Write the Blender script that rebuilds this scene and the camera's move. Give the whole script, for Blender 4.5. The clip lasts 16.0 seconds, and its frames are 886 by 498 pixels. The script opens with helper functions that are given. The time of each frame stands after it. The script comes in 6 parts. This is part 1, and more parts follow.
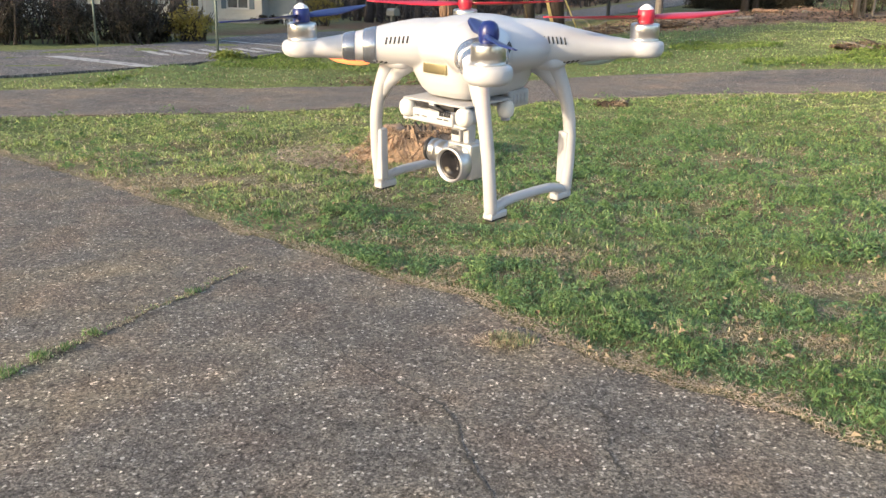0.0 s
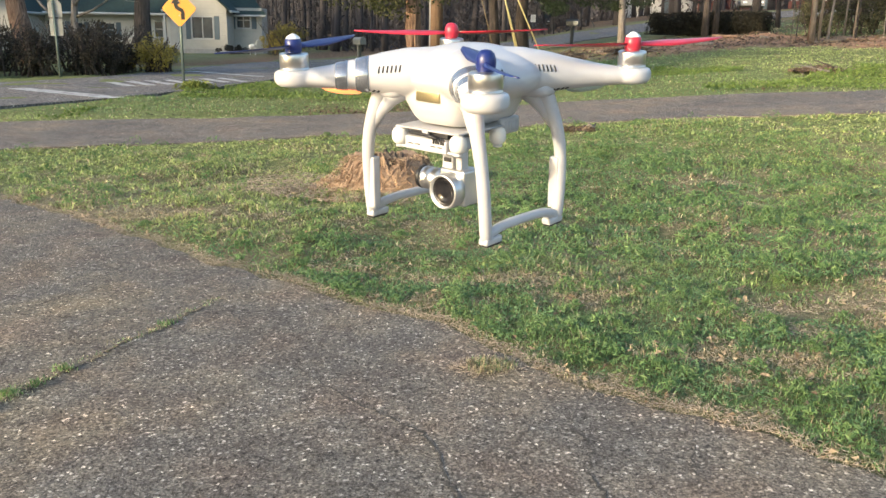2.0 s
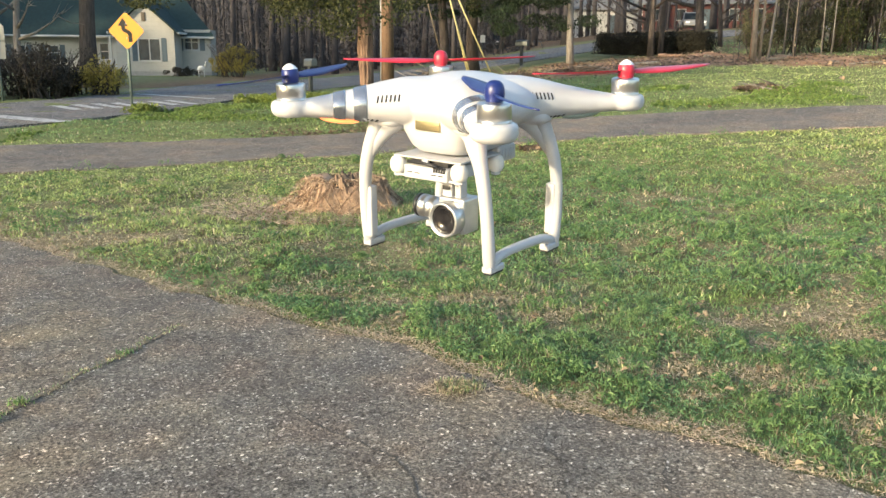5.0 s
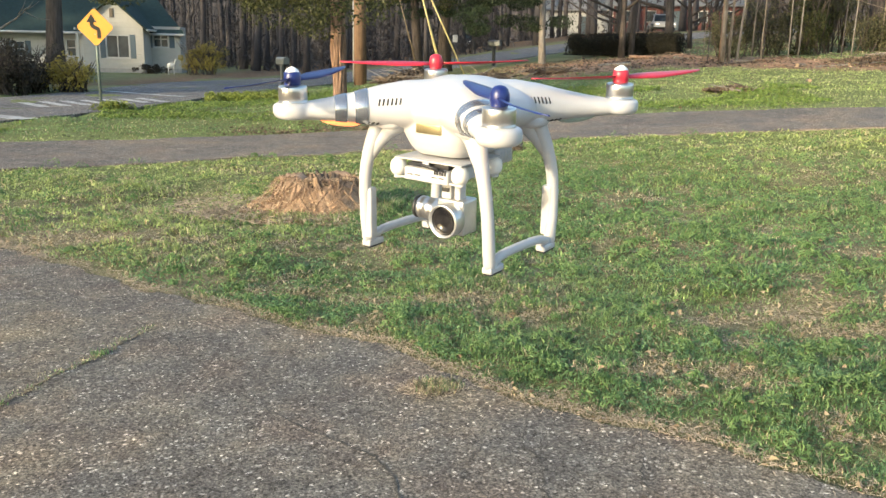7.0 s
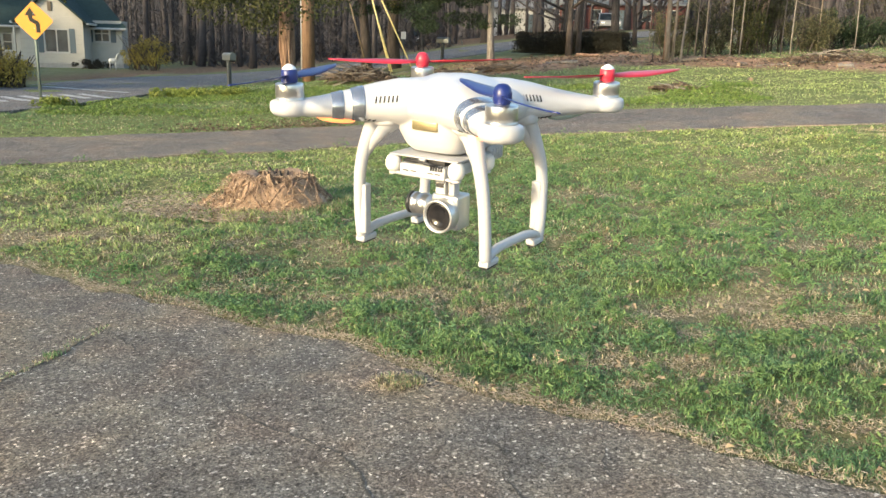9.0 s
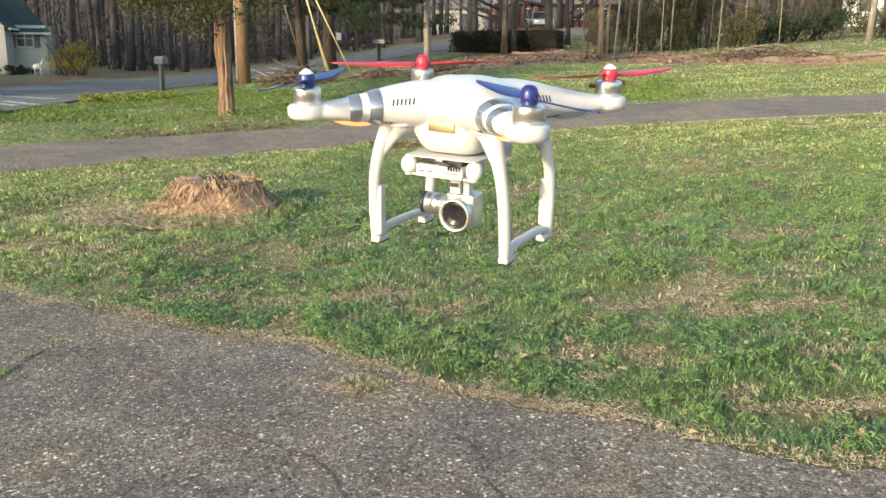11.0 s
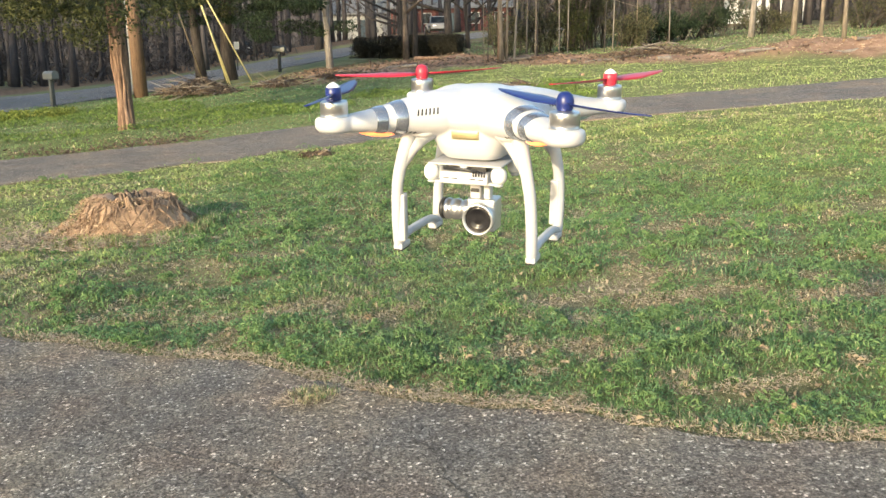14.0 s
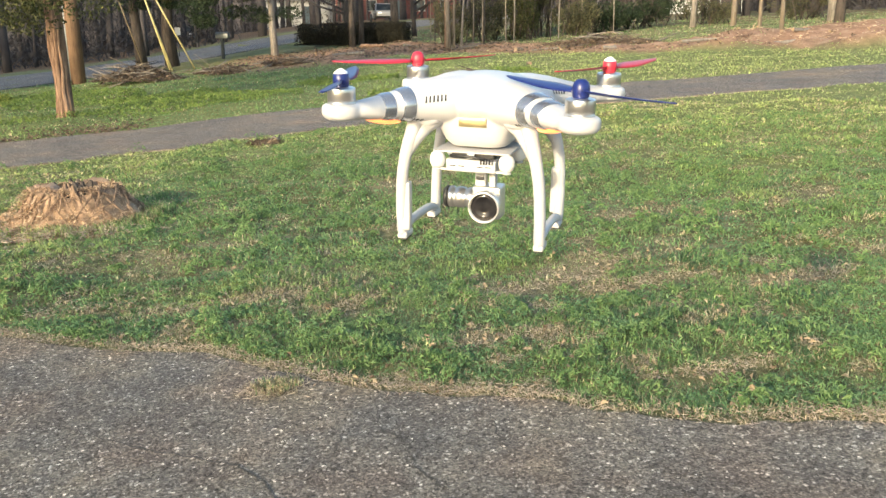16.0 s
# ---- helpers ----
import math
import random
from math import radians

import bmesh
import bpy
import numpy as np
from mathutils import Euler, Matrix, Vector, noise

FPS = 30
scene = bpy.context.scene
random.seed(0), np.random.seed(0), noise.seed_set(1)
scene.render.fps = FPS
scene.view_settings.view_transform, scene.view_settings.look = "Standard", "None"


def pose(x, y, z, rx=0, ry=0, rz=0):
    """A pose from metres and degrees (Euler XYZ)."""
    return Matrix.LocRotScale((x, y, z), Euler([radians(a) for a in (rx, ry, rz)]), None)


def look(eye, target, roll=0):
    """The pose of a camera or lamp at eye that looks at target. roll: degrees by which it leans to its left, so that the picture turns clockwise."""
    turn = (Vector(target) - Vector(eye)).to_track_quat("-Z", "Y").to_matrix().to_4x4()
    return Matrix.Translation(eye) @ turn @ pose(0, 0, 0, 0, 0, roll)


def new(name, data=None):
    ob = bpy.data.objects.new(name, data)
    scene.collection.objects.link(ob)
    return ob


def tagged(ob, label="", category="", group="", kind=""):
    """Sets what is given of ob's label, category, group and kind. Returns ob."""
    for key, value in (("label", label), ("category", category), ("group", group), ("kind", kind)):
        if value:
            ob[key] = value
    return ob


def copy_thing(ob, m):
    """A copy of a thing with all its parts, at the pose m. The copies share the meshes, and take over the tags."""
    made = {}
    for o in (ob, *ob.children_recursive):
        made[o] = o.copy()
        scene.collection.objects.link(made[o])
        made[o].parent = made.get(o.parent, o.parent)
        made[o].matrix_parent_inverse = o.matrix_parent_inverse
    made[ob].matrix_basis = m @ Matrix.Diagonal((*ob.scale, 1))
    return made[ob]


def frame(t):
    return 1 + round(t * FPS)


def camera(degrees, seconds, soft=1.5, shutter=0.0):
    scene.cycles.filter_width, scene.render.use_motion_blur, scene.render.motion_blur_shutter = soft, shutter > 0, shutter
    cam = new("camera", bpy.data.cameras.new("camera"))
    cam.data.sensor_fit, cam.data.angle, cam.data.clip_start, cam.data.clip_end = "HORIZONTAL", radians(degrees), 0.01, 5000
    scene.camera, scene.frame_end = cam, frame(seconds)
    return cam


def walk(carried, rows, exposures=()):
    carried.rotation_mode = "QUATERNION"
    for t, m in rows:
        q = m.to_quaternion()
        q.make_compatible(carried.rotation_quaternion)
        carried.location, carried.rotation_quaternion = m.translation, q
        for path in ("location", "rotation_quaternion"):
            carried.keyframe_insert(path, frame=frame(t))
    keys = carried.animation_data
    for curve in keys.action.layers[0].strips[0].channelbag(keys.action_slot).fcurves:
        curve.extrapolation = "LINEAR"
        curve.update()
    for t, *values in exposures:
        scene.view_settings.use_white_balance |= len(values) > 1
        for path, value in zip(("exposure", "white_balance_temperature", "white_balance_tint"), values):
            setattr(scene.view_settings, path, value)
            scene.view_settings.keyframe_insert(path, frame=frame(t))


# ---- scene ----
cam = camera(56.53, 16.0, soft=1.5)
# seconds, eye, target, roll
ROWS = [
    (0, (0.2287, 0.2114, 1.2932), (0.0867, 2.1269, 0.7357), 1.57),
    (0.5, (0.2239, 0.2096, 1.2930), (0.0946, 2.1313, 0.7541), 1.49),
    (1, (0.2177, 0.2054, 1.2926), (0.1037, 2.1322, 0.7683), 1.40),
    (1.5, (0.2099, 0.2101, 1.2926), (0.1176, 2.1420, 0.7837), 1.36),
    (2, (0.2026, 0.2077, 1.2935), (0.1322, 2.1444, 0.7994), 1.04),
    (2.5, (0.1932, 0.2104, 1.2943), (0.1470, 2.1504, 0.8099), 0.92),
    (3, (0.1850, 0.2091, 1.2956), (0.1668, 2.1524, 0.8232), 0.92),
    (3.5, (0.1769, 0.2128, 1.2969), (0.1774, 2.1587, 0.8351), 0.72),
    (4, (0.1680, 0.2146, 1.2982), (0.1837, 2.1620, 0.8426), 0.66),
    (6.5, (0.1336, 0.2025, 1.3052), (0.2206, 2.1512, 0.8639), 0.96),
    (7, (0.1244, 0.1991, 1.3057), (0.2343, 2.1452, 0.8584), 1.17),
    (7.5, (0.1148, 0.1930, 1.3061), (0.2514, 2.1388, 0.8642), 1.42),
    (8, (0.1032, 0.1896, 1.3061), (0.2675, 2.1326, 0.8614), 1.55),
    (8.5, (0.0900, 0.1885, 1.3056), (0.2861, 2.1277, 0.8574), 1.63),
    (9, (0.0744, 0.1847, 1.3060), (0.3073, 2.1191, 0.8547), 1.54),
    (11.5, (-0.0331, 0.1781, 1.3080), (0.3816, 2.0831, 0.8620), 0.35),
    (12, (-0.0554, 0.1813, 1.3096), (0.3994, 2.0779, 0.8668), -0.05),
    (12.5, (-0.0801, 0.1793, 1.3098), (0.4066, 2.0691, 0.8719), -0.31),
    (13, (-0.1026, 0.1807, 1.3105), (0.4209, 2.0618, 0.8782), -0.41),
    (13.5, (-0.1237, 0.1800, 1.3117), (0.4322, 2.0520, 0.8795), -0.66),
    (14, (-0.1427, 0.1842, 1.3127), (0.4466, 2.0447, 0.8754), -0.90),
    (14.5, (-0.1605, 0.1849, 1.3130), (0.4622, 2.0338, 0.8728), -1.00),
    (15, (-0.1756, 0.1944, 1.3121), (0.4770, 2.0305, 0.8620), -0.92),
    (15.5, (-0.1911, 0.2024, 1.3112), (0.4902, 2.0252, 0.8498), -0.61),
    (16, (-0.2035, 0.2129, 1.3119), (0.5052, 2.0241, 0.8460), -0.50),
]
walk(cam, [(t, look(eye, target, roll)) for t, eye, target, roll in ROWS], [(0, 1.44, 6500, 11.0), (1, 1.47, 6500, 10.0), (2.5, 1.54, 6500, 7.0), (4, 1.57, 6500, 5.0), (9, 1.58, 6500, 4.5), (16, 1.58, 6500, 4.5)])

# ---- world, sun ----
SUN_AZ, SUN_EL = radians(-52), radians(15)          # compass of the sun seen from the place, from -y towards -x
sun_from = Vector((math.sin(SUN_AZ) * math.cos(SUN_EL), -math.cos(SUN_AZ) * math.cos(SUN_EL), math.sin(SUN_EL)))
world = bpy.data.worlds.new("sky")
scene.world = world
world.use_nodes = True
wn = world.node_tree
sky = wn.nodes.new("ShaderNodeTexSky")
sky.sky_type, sky.sun_disc = "NISHITA", False
sky.sun_elevation = SUN_EL
sky.sun_rotation = math.atan2(sun_from.x, sun_from.y)
sky.air_density, sky.dust_density, sky.ozone_density = 1.0, 1.5, 1.0
wn.links.new(sky.outputs[0], wn.nodes["Background"].inputs[0])
wn.nodes["Background"].inputs[1].default_value = 0.15
sun = new("sun", bpy.data.lights.new("sun", "SUN"))
sun.data.energy, sun.data.angle, sun.data.color = 2.3, radians(1.5), (1.0, 0.80, 0.55)
sun.matrix_world = look(sun_from * 200, (0, 0, 0))

# ---- materials ----


def mat(name, rough=0.6, metal=0.0, spec=0.5):
    m = bpy.data.materials.new(name)
    m.use_nodes = True
    nt = m.node_tree
    b = nt.nodes["Principled BSDF"]
    b.inputs["Roughness"].default_value = rough
    b.inputs["Metallic"].default_value = metal
    b.inputs["Specular IOR Level"].default_value = spec
    return m, nt, b


def node(nt, kind, **kw):
    n = nt.nodes.new(kind)
    for k, v in kw.items():
        if k == "op":
            n.operation = v
        elif k == "blend":
            n.blend_type = v
    return n


def coords(nt, kind="Object"):
    return nt.nodes.new("ShaderNodeTexCoord").outputs[kind]


def noise_tex(nt, vec, scale, detail=4.0, rough=0.55, dist=0.0):
    n = nt.nodes.new("ShaderNodeTexNoise")
    n.inputs["Scale"].default_value, n.inputs["Detail"].default_value = scale, detail
    n.inputs["Roughness"].default_value, n.inputs["Distortion"].default_value = rough, dist
    nt.links.new(vec, n.inputs["Vector"])
    return n.outputs["Fac"]


def ramp(nt, fac, stops):
    r = nt.nodes.new("ShaderNodeValToRGB")
    e = r.color_ramp.elements
    while len(e) < len(stops):
        e.new(0.5)
    for s, (p, c) in zip(e, stops):
        s.position, s.color = p, (*c, 1) if len(c) == 3 else c
    nt.links.new(fac, r.inputs[0])
    return r.outputs["Color"]


def mix(nt, fac, a, b, blend="MIX"):
    n = nt.nodes.new("ShaderNodeMix")
    n.data_type, n.blend_type = "RGBA", blend
    for sock, v in ((n.inputs[0], fac), (n.inputs[6], a), (n.inputs[7], b)):
        if isinstance(v, (int, float)):
            sock.default_value = v
        elif isinstance(v, tuple):
            sock.default_value = (*v, 1)
        else:
            nt.links.new(v, sock)
    return n.outputs[2]


def bump(nt, b, height, strength=0.4, dist=0.01):
    n = nt.nodes.new("ShaderNodeBump")
    n.inputs["Strength"].default_value, n.inputs["Distance"].default_value = strength, dist
    nt.links.new(height, n.inputs["Height"])
    nt.links.new(n.outputs[0], b.inputs["Normal"])


def plain(name, col, rough=0.6, metal=0.0, var=0.12, scale=18.0, relief=0.05, spec=0.5):
    """A painted or bare surface with mottling at two scales."""
    m, nt, b = mat(name, rough, metal, spec)
    v = coords(nt)
    f = noise_tex(nt, v, scale, 5)
    g = noise_tex(nt, v, scale * 7, 3)
    lo = tuple(c * (1 - var) for c in col)
    hi = tuple(min(1, c * (1 + var)) for c in col)
    c1 = ramp(nt, f, [(0.3, lo), (0.7, hi)])
    c2 = mix(nt, 0.25, c1, ramp(nt, g, [(0.3, lo), (0.7, hi)]))
    nt.links.new(c2, b.inputs["Base Color"])
    if relief:
        bump(nt, b, g, relief, 0.02 / scale)
    return m


def soften(nt, geo, b, up):
    """Thin curled leaves scatter light over many directions: their flat faces lean towards upright."""
    lean = node(nt, "ShaderNodeVectorMath", op="ADD")
    lean.inputs[1].default_value = (0.0, 0.0, up)
    nt.links.new(geo.outputs["Normal"], lean.inputs[0])
    unit = node(nt, "ShaderNodeVectorMath", op="NORMALIZE")
    nt.links.new(lean.outputs[0], unit.inputs[0])
    nt.links.new(unit.outputs[0], b.inputs["Normal"])


def leafy(name, cols, scale=0.6, rough=0.6, trans=0.25, soft=0.0):
    """Leaves and blades: a colour for each piece, and broad patches."""
    m, nt, b = mat(name, rough, 0, 0.3)
    geo = nt.nodes.new("ShaderNodeNewGeometry")
    c1 = ramp(nt, geo.outputs["Random Per Island"], [(i / max(1, len(cols) - 1), c) for i, c in enumerate(cols)])
    f = noise_tex(nt, coords(nt), scale, 3)
    c2 = mix(nt, 0.5, c1, ramp(nt, f, [(0.35, (0.55, 0.55, 0.5)), (0.65, (1.25, 1.25, 1.1))]), "MULTIPLY")
    nt.links.new(c2, b.inputs["Base Color"])
    if soft:
        soften(nt, geo, b, soft)
    if trans:
        t = nt.nodes.new("ShaderNodeBsdfTranslucent")
        nt.links.new(c2, t.inputs["Color"])
        s = nt.nodes.new("ShaderNodeMixShader")
        s.inputs[0].default_value = trans
        out = nt.nodes["Material Output"]
        nt.links.new(b.outputs[0], s.inputs[1])
        nt.links.new(t.outputs[0], s.inputs[2])
        nt.links.new(s.outputs[0], out.inputs["Surface"])
    return m


def grass_material():
    """Blades: green to yellow by blade, straw where the attribute 'dry' says so."""
    m, nt, b = mat("grass_blade", 0.55, 0, 0.35)
    geo = nt.nodes.new("ShaderNodeNewGeometry")
    at = nt.nodes.new("ShaderNodeAttribute")
    at.attribute_name = "dry"
    rnd = geo.outputs["Random Per Island"]
    green = ramp(nt, rnd, [(0.0, (0.075, 0.136, 0.054)), (0.35, (0.110, 0.196, 0.080)), (0.7, (0.155, 0.250, 0.110)), (1.0, (0.225, 0.315, 0.158))])
    tuftc = noise_tex(nt, coords(nt), 5.0, 3)
    green = mix(nt, 0.8, green, ramp(nt, tuftc, [(0.33, (0.66, 0.72, 0.7)), (0.67, (1.3, 1.25, 1.2))]), "MULTIPLY")
    clump = noise_tex(nt, coords(nt), 15.0, 3, 0.6)
    patch = noise_tex(nt, coords(nt), 0.8, 4)
    green = mix(nt, 0.7, green, ramp(nt, patch, [(0.38, (0.72, 0.84, 0.9)), (0.62, (1.5, 1.36, 0.95))]), "MULTIPLY")
    # pale: sunlit yellow tone put into the blade colour
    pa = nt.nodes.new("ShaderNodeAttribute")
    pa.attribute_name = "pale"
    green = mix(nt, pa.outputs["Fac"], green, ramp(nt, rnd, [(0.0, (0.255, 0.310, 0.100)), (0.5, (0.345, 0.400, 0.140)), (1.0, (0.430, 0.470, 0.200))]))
    straw = ramp(nt, rnd, [(0.0, (0.2, 0.155, 0.09)), (0.5, (0.37, 0.31, 0.19)), (1.0, (0.55, 0.48, 0.32))])
    r2 = node(nt, "ShaderNodeMath", op="MULTIPLY_ADD")
    nt.links.new(rnd, r2.inputs[0])
    r2.inputs[1].default_value, r2.inputs[2].default_value = 37.3, 0.0
    fr = node(nt, "ShaderNodeMath", op="FRACT")
    nt.links.new(r2.outputs[0], fr.inputs[0])
    cmp_ = node(nt, "ShaderNodeMath", op="LESS_THAN")
    nt.links.new(fr.outputs[0], cmp_.inputs[0])
    nt.links.new(at.outputs["Fac"], cmp_.inputs[1])
    col = mix(nt, cmp_.outputs[0], green, straw)
    col = mix(nt, 0.9, col, ramp(nt, clump, [(0.36, (0.42, 0.47, 0.5)), (0.5, (0.95, 0.97, 0.95)), (0.64, (1.6, 1.58, 1.48))]), "MULTIPLY")
    nt.links.new(col, b.inputs["Base Color"])
    soften(nt, geo, b, 0.5)
    t = nt.nodes.new("ShaderNodeBsdfTranslucent")
    nt.links.new(col, t.inputs["Color"])
    s = nt.nodes.new("ShaderNodeMixShader")
    s.inputs[0].default_value = 0.3
    nt.links.new(b.outputs[0], s.inputs[1])
    nt.links.new(t.outputs[0], s.inputs[2])
    nt.links.new(s.outputs[0], nt.nodes["Material Output"].inputs["Surface"])
    return m


def asphalt_material(name, base, stone, cell, warm=0.0, crack=True):
    """Worn asphalt: binder, light stones of about a centimetre, stains, fine cracks."""
    m, nt, b = mat(name, 0.9, 0, 0.25)
    v = coords(nt)
    vo = nt.nodes.new("ShaderNodeTexVoronoi")
    vo.inputs["Scale"].default_value = cell
    jig = nt.nodes.new("ShaderNodeTexNoise")
    jig.inputs["Scale"].default_value, jig.inputs["Detail"].default_value = cell * 0.7, 3
    nt.links.new(v, jig.inputs["Vector"])
    nt.links.new(mix(nt, 1.6 / cell, v, jig.outputs["Color"], "ADD"), vo.inputs["Vector"])
    sep = nt.nodes.new("ShaderNodeSeparateColor")
    nt.links.new(vo.outputs["Color"], sep.inputs[0])
    lo = tuple(c * 0.55 for c in base)
    stones = ramp(nt, sep.outputs[0], [(0.0, lo), (0.4, base), (0.88, tuple(c * 1.2 for c in base)), (0.95, stone), (1.0, tuple(min(0.8, c * 2.0) for c in stone))])
    edge = ramp(nt, vo.outputs["Distance"], [(0.25, (1.1, 1.1, 1.1)), (0.7, (0.42, 0.42, 0.43))])
    col = mix(nt, 0.6, stones, edge, "MULTIPLY")
    fine = noise_tex(nt, v, cell * 3.1, 3)
    col = mix(nt, 0.2, col, ramp(nt, fine, [(0.3, lo), (0.7, tuple(c * 1.6 for c in base))]))
    v2 = nt.nodes.new("ShaderNodeTexVoronoi")
    v2.inputs["Scale"].default_value = cell * 1.75
    nt.links.new(mix(nt, 1.1 / cell, v, jig.outputs["Color"], "ADD"), v2.inputs["Vector"])
    sep2 = nt.nodes.new("ShaderNodeSeparateColor")
    nt.links.new(v2.outputs["Color"], sep2.inputs[0])
    grain = ramp(nt, sep2.outputs[1], [(0.0, (0.38, 0.37, 0.36)), (0.3, (0.72, 0.71, 0.7)), (0.7, (1.12, 1.12, 1.12)), (1.0, (1.75, 1.74, 1.7))])
    col = mix(nt, 0.85, col, grain, "MULTIPLY")
    big = noise_tex(nt, v, 0.9, 5, 0.6)
    col = mix(nt, 0.8, col, ramp(nt, big, [(0.3, (0.64, 0.65, 0.69)), (0.5, (1, 1, 1)), (0.68, (1.36 + warm, 1.24 + warm, 1.04))]), "MULTIPLY")
    clot = noise_tex(nt, v, cell * 0.5, 5, 0.68, 0.6)
    col = mix(nt, 0.75, col, ramp(nt, clot, [(0.35, (0.28, 0.28, 0.29)), (0.44, (0.95, 0.95, 0.95)), (0.68, (1.45, 1.43, 1.38))]), "MULTIPLY")
    mid = noise_tex(nt, v, 5.5, 5, 0.65)
    col = mix(nt, 0.7, col, ramp(nt, mid, [(0.35, (0.75, 0.75, 0.77)), (0.65, (1.22, 1.2, 1.15))]), "MULTIPLY")
    tint = noise_tex(nt, v, 2.3, 5, 0.6)
    col = mix(nt, 0.5, col, ramp(nt, tint, [(0.35, (0.9, 0.97, 1.06)), (0.5, (1, 1, 1)), (0.66, (1.16, 0.98, 0.9))]), "MULTIPLY")
    height = vo.outputs["Distance"]
    if crack:
        vc = nt.nodes.new("ShaderNodeTexVoronoi")
        vc.feature = "DISTANCE_TO_EDGE"
        vc.inputs["Scale"].default_value = 1.7
        wob = nt.nodes.new("ShaderNodeTexNoise")
        wob.inputs["Scale"].default_value, wob.inputs["Detail"].default_value = 2.2, 6
        nt.links.new(v, wob.inputs["Vector"])
        nt.links.new(mix(nt, 0.35, v, wob.outputs["Color"], "ADD"), vc.inputs["Vector"])
        line = ramp(nt, vc.outputs["Distance"], [(0.0, (0.3, 0.29, 0.28)), (0.008, (0.55, 0.54, 0.53)), (0.024, (1, 1, 1))])
        only = noise_tex(nt, v, 0.7, 2)
        amt = ramp(nt, only, [(0.44, (0, 0, 0)), (0.58, (0.45, 0.45, 0.45))])
        col = mix(nt, amt, col, mix(nt, 1.0, col, line, "MULTIPLY"))
    nt.links.new(col, b.inputs["Base Color"])
    bump(nt, b, mix(nt, 0.5, height, fine), 0.5, -0.006)
    return m


M_ASPHALT = asphalt_material("worn_asphalt", (0.170, 0.152, 0.129), (0.355, 0.328, 0.285), 94, 0.06)
M_PATH = asphalt_material("path_asphalt", (0.19, 0.168, 0.148), (0.26, 0.232, 0.205), 75, 0.02, False)
M_ROAD = asphalt_material("road_asphalt", (0.165, 0.16, 0.16), (0.25, 0.245, 0.24), 30, 0.0, False)
M_MARK, _nt, _b = mat("road_paint", 0.75, 0, 0.3)
_w = ramp(_nt, noise_tex(_nt, coords(_nt), 7.0, 7, 0.75), [(0.40, (0.16, 0.155, 0.155)), (0.50, (0.44, 0.44, 0.43)), (0.70, (0.55, 0.55, 0.54))])
_nt.links.new(_w, _b.inputs["Base Color"])
M_GRASS = grass_material()


def soil_material():
    m, nt, b = mat("lawn_soil", 0.95, 0, 0.15)
    v = coords(nt)
    f = noise_tex(nt, v, 0.55, 4)
    grass = ramp(nt, noise_tex(nt, v, 14, 5, 0.7), [(0.3, (0.075, 0.07, 0.038)), (0.5, (0.14, 0.14, 0.066)), (0.7, (0.27, 0.235, 0.135))])
    dry = ramp(nt, noise_tex(nt, v, 20, 5, 0.7), [(0.3, (0.14, 0.115, 0.07)), (0.7, (0.38, 0.32, 0.21))])
    col = mix(nt, ramp(nt, f, [(0.45, (0, 0, 0)), (0.62, (0.85, 0.85, 0.85))]), grass, dry)
    at0 = nt.nodes.new("ShaderNodeAttribute")
    at0.attribute_name = "turf"
    turf = ramp(nt, noise_tex(nt, v, 11, 6, 0.7), [(0.3, (0.07, 0.095, 0.036)), (0.5, (0.15, 0.185, 0.066)), (0.7, (0.26, 0.275, 0.115))])
    col = mix(nt, at0.outputs["Fac"], col, turf)
    at = nt.nodes.new("ShaderNodeAttribute")
    at.attribute_name = "litter"
    leaf = ramp(nt, noise_tex(nt, v, 3.5, 7, 0.75), [(0.3, (0.07, 0.045, 0.03)), (0.5, (0.17, 0.105, 0.062)), (0.7, (0.30, 0.2, 0.125))])
    col = mix(nt, at.outputs["Fac"], col, leaf)
    at2 = nt.nodes.new("ShaderNodeAttribute")
    at2.attribute_name = "clay"
    clay = ramp(nt, noise_tex(nt, v, 2.2, 7, 0.75), [(0.3, (0.14, 0.084, 0.058)), (0.5, (0.30, 0.185, 0.122)), (0.72, (0.46, 0.32, 0.225))])
    col = mix(nt, at2.outputs["Fac"], col, clay)
    nt.links.new(col, b.inputs["Base Color"])
    bump(nt, b, noise_tex(nt, v, 9, 6, 0.7), 0.8, 0.05)
    return m


M_SOIL = soil_material()


def bark_material(name, a, bcol, scale=5.0, stretch=0.12):
    m, nt, b = mat(name, 0.9, 0, 0.2)
    mp = nt.nodes.new("ShaderNodeMapping")
    mp.inputs["Scale"].default_value = (1, 1, stretch)
    nt.links.new(coords(nt), mp.inputs["Vector"])
    f = noise_tex(nt, mp.outputs[0], scale * 4, 6, 0.65, 0.6)
    g = noise_tex(nt, coords(nt), scale * 0.6, 4)
    col = ramp(nt, f, [(0.3, a), (0.55, tuple((x + y) / 2 for x, y in zip(a, bcol))), (0.72, bcol)])
    col = mix(nt, 0.5, col, ramp(nt, g, [(0.3, (0.7, 0.7, 0.72)), (0.7, (1.2, 1.15, 1.1))]), "MULTIPLY")
    nt.links.new(col, b.inputs["Base Color"])
    bump(nt, b, f, 0.8, 0.03)
    return m


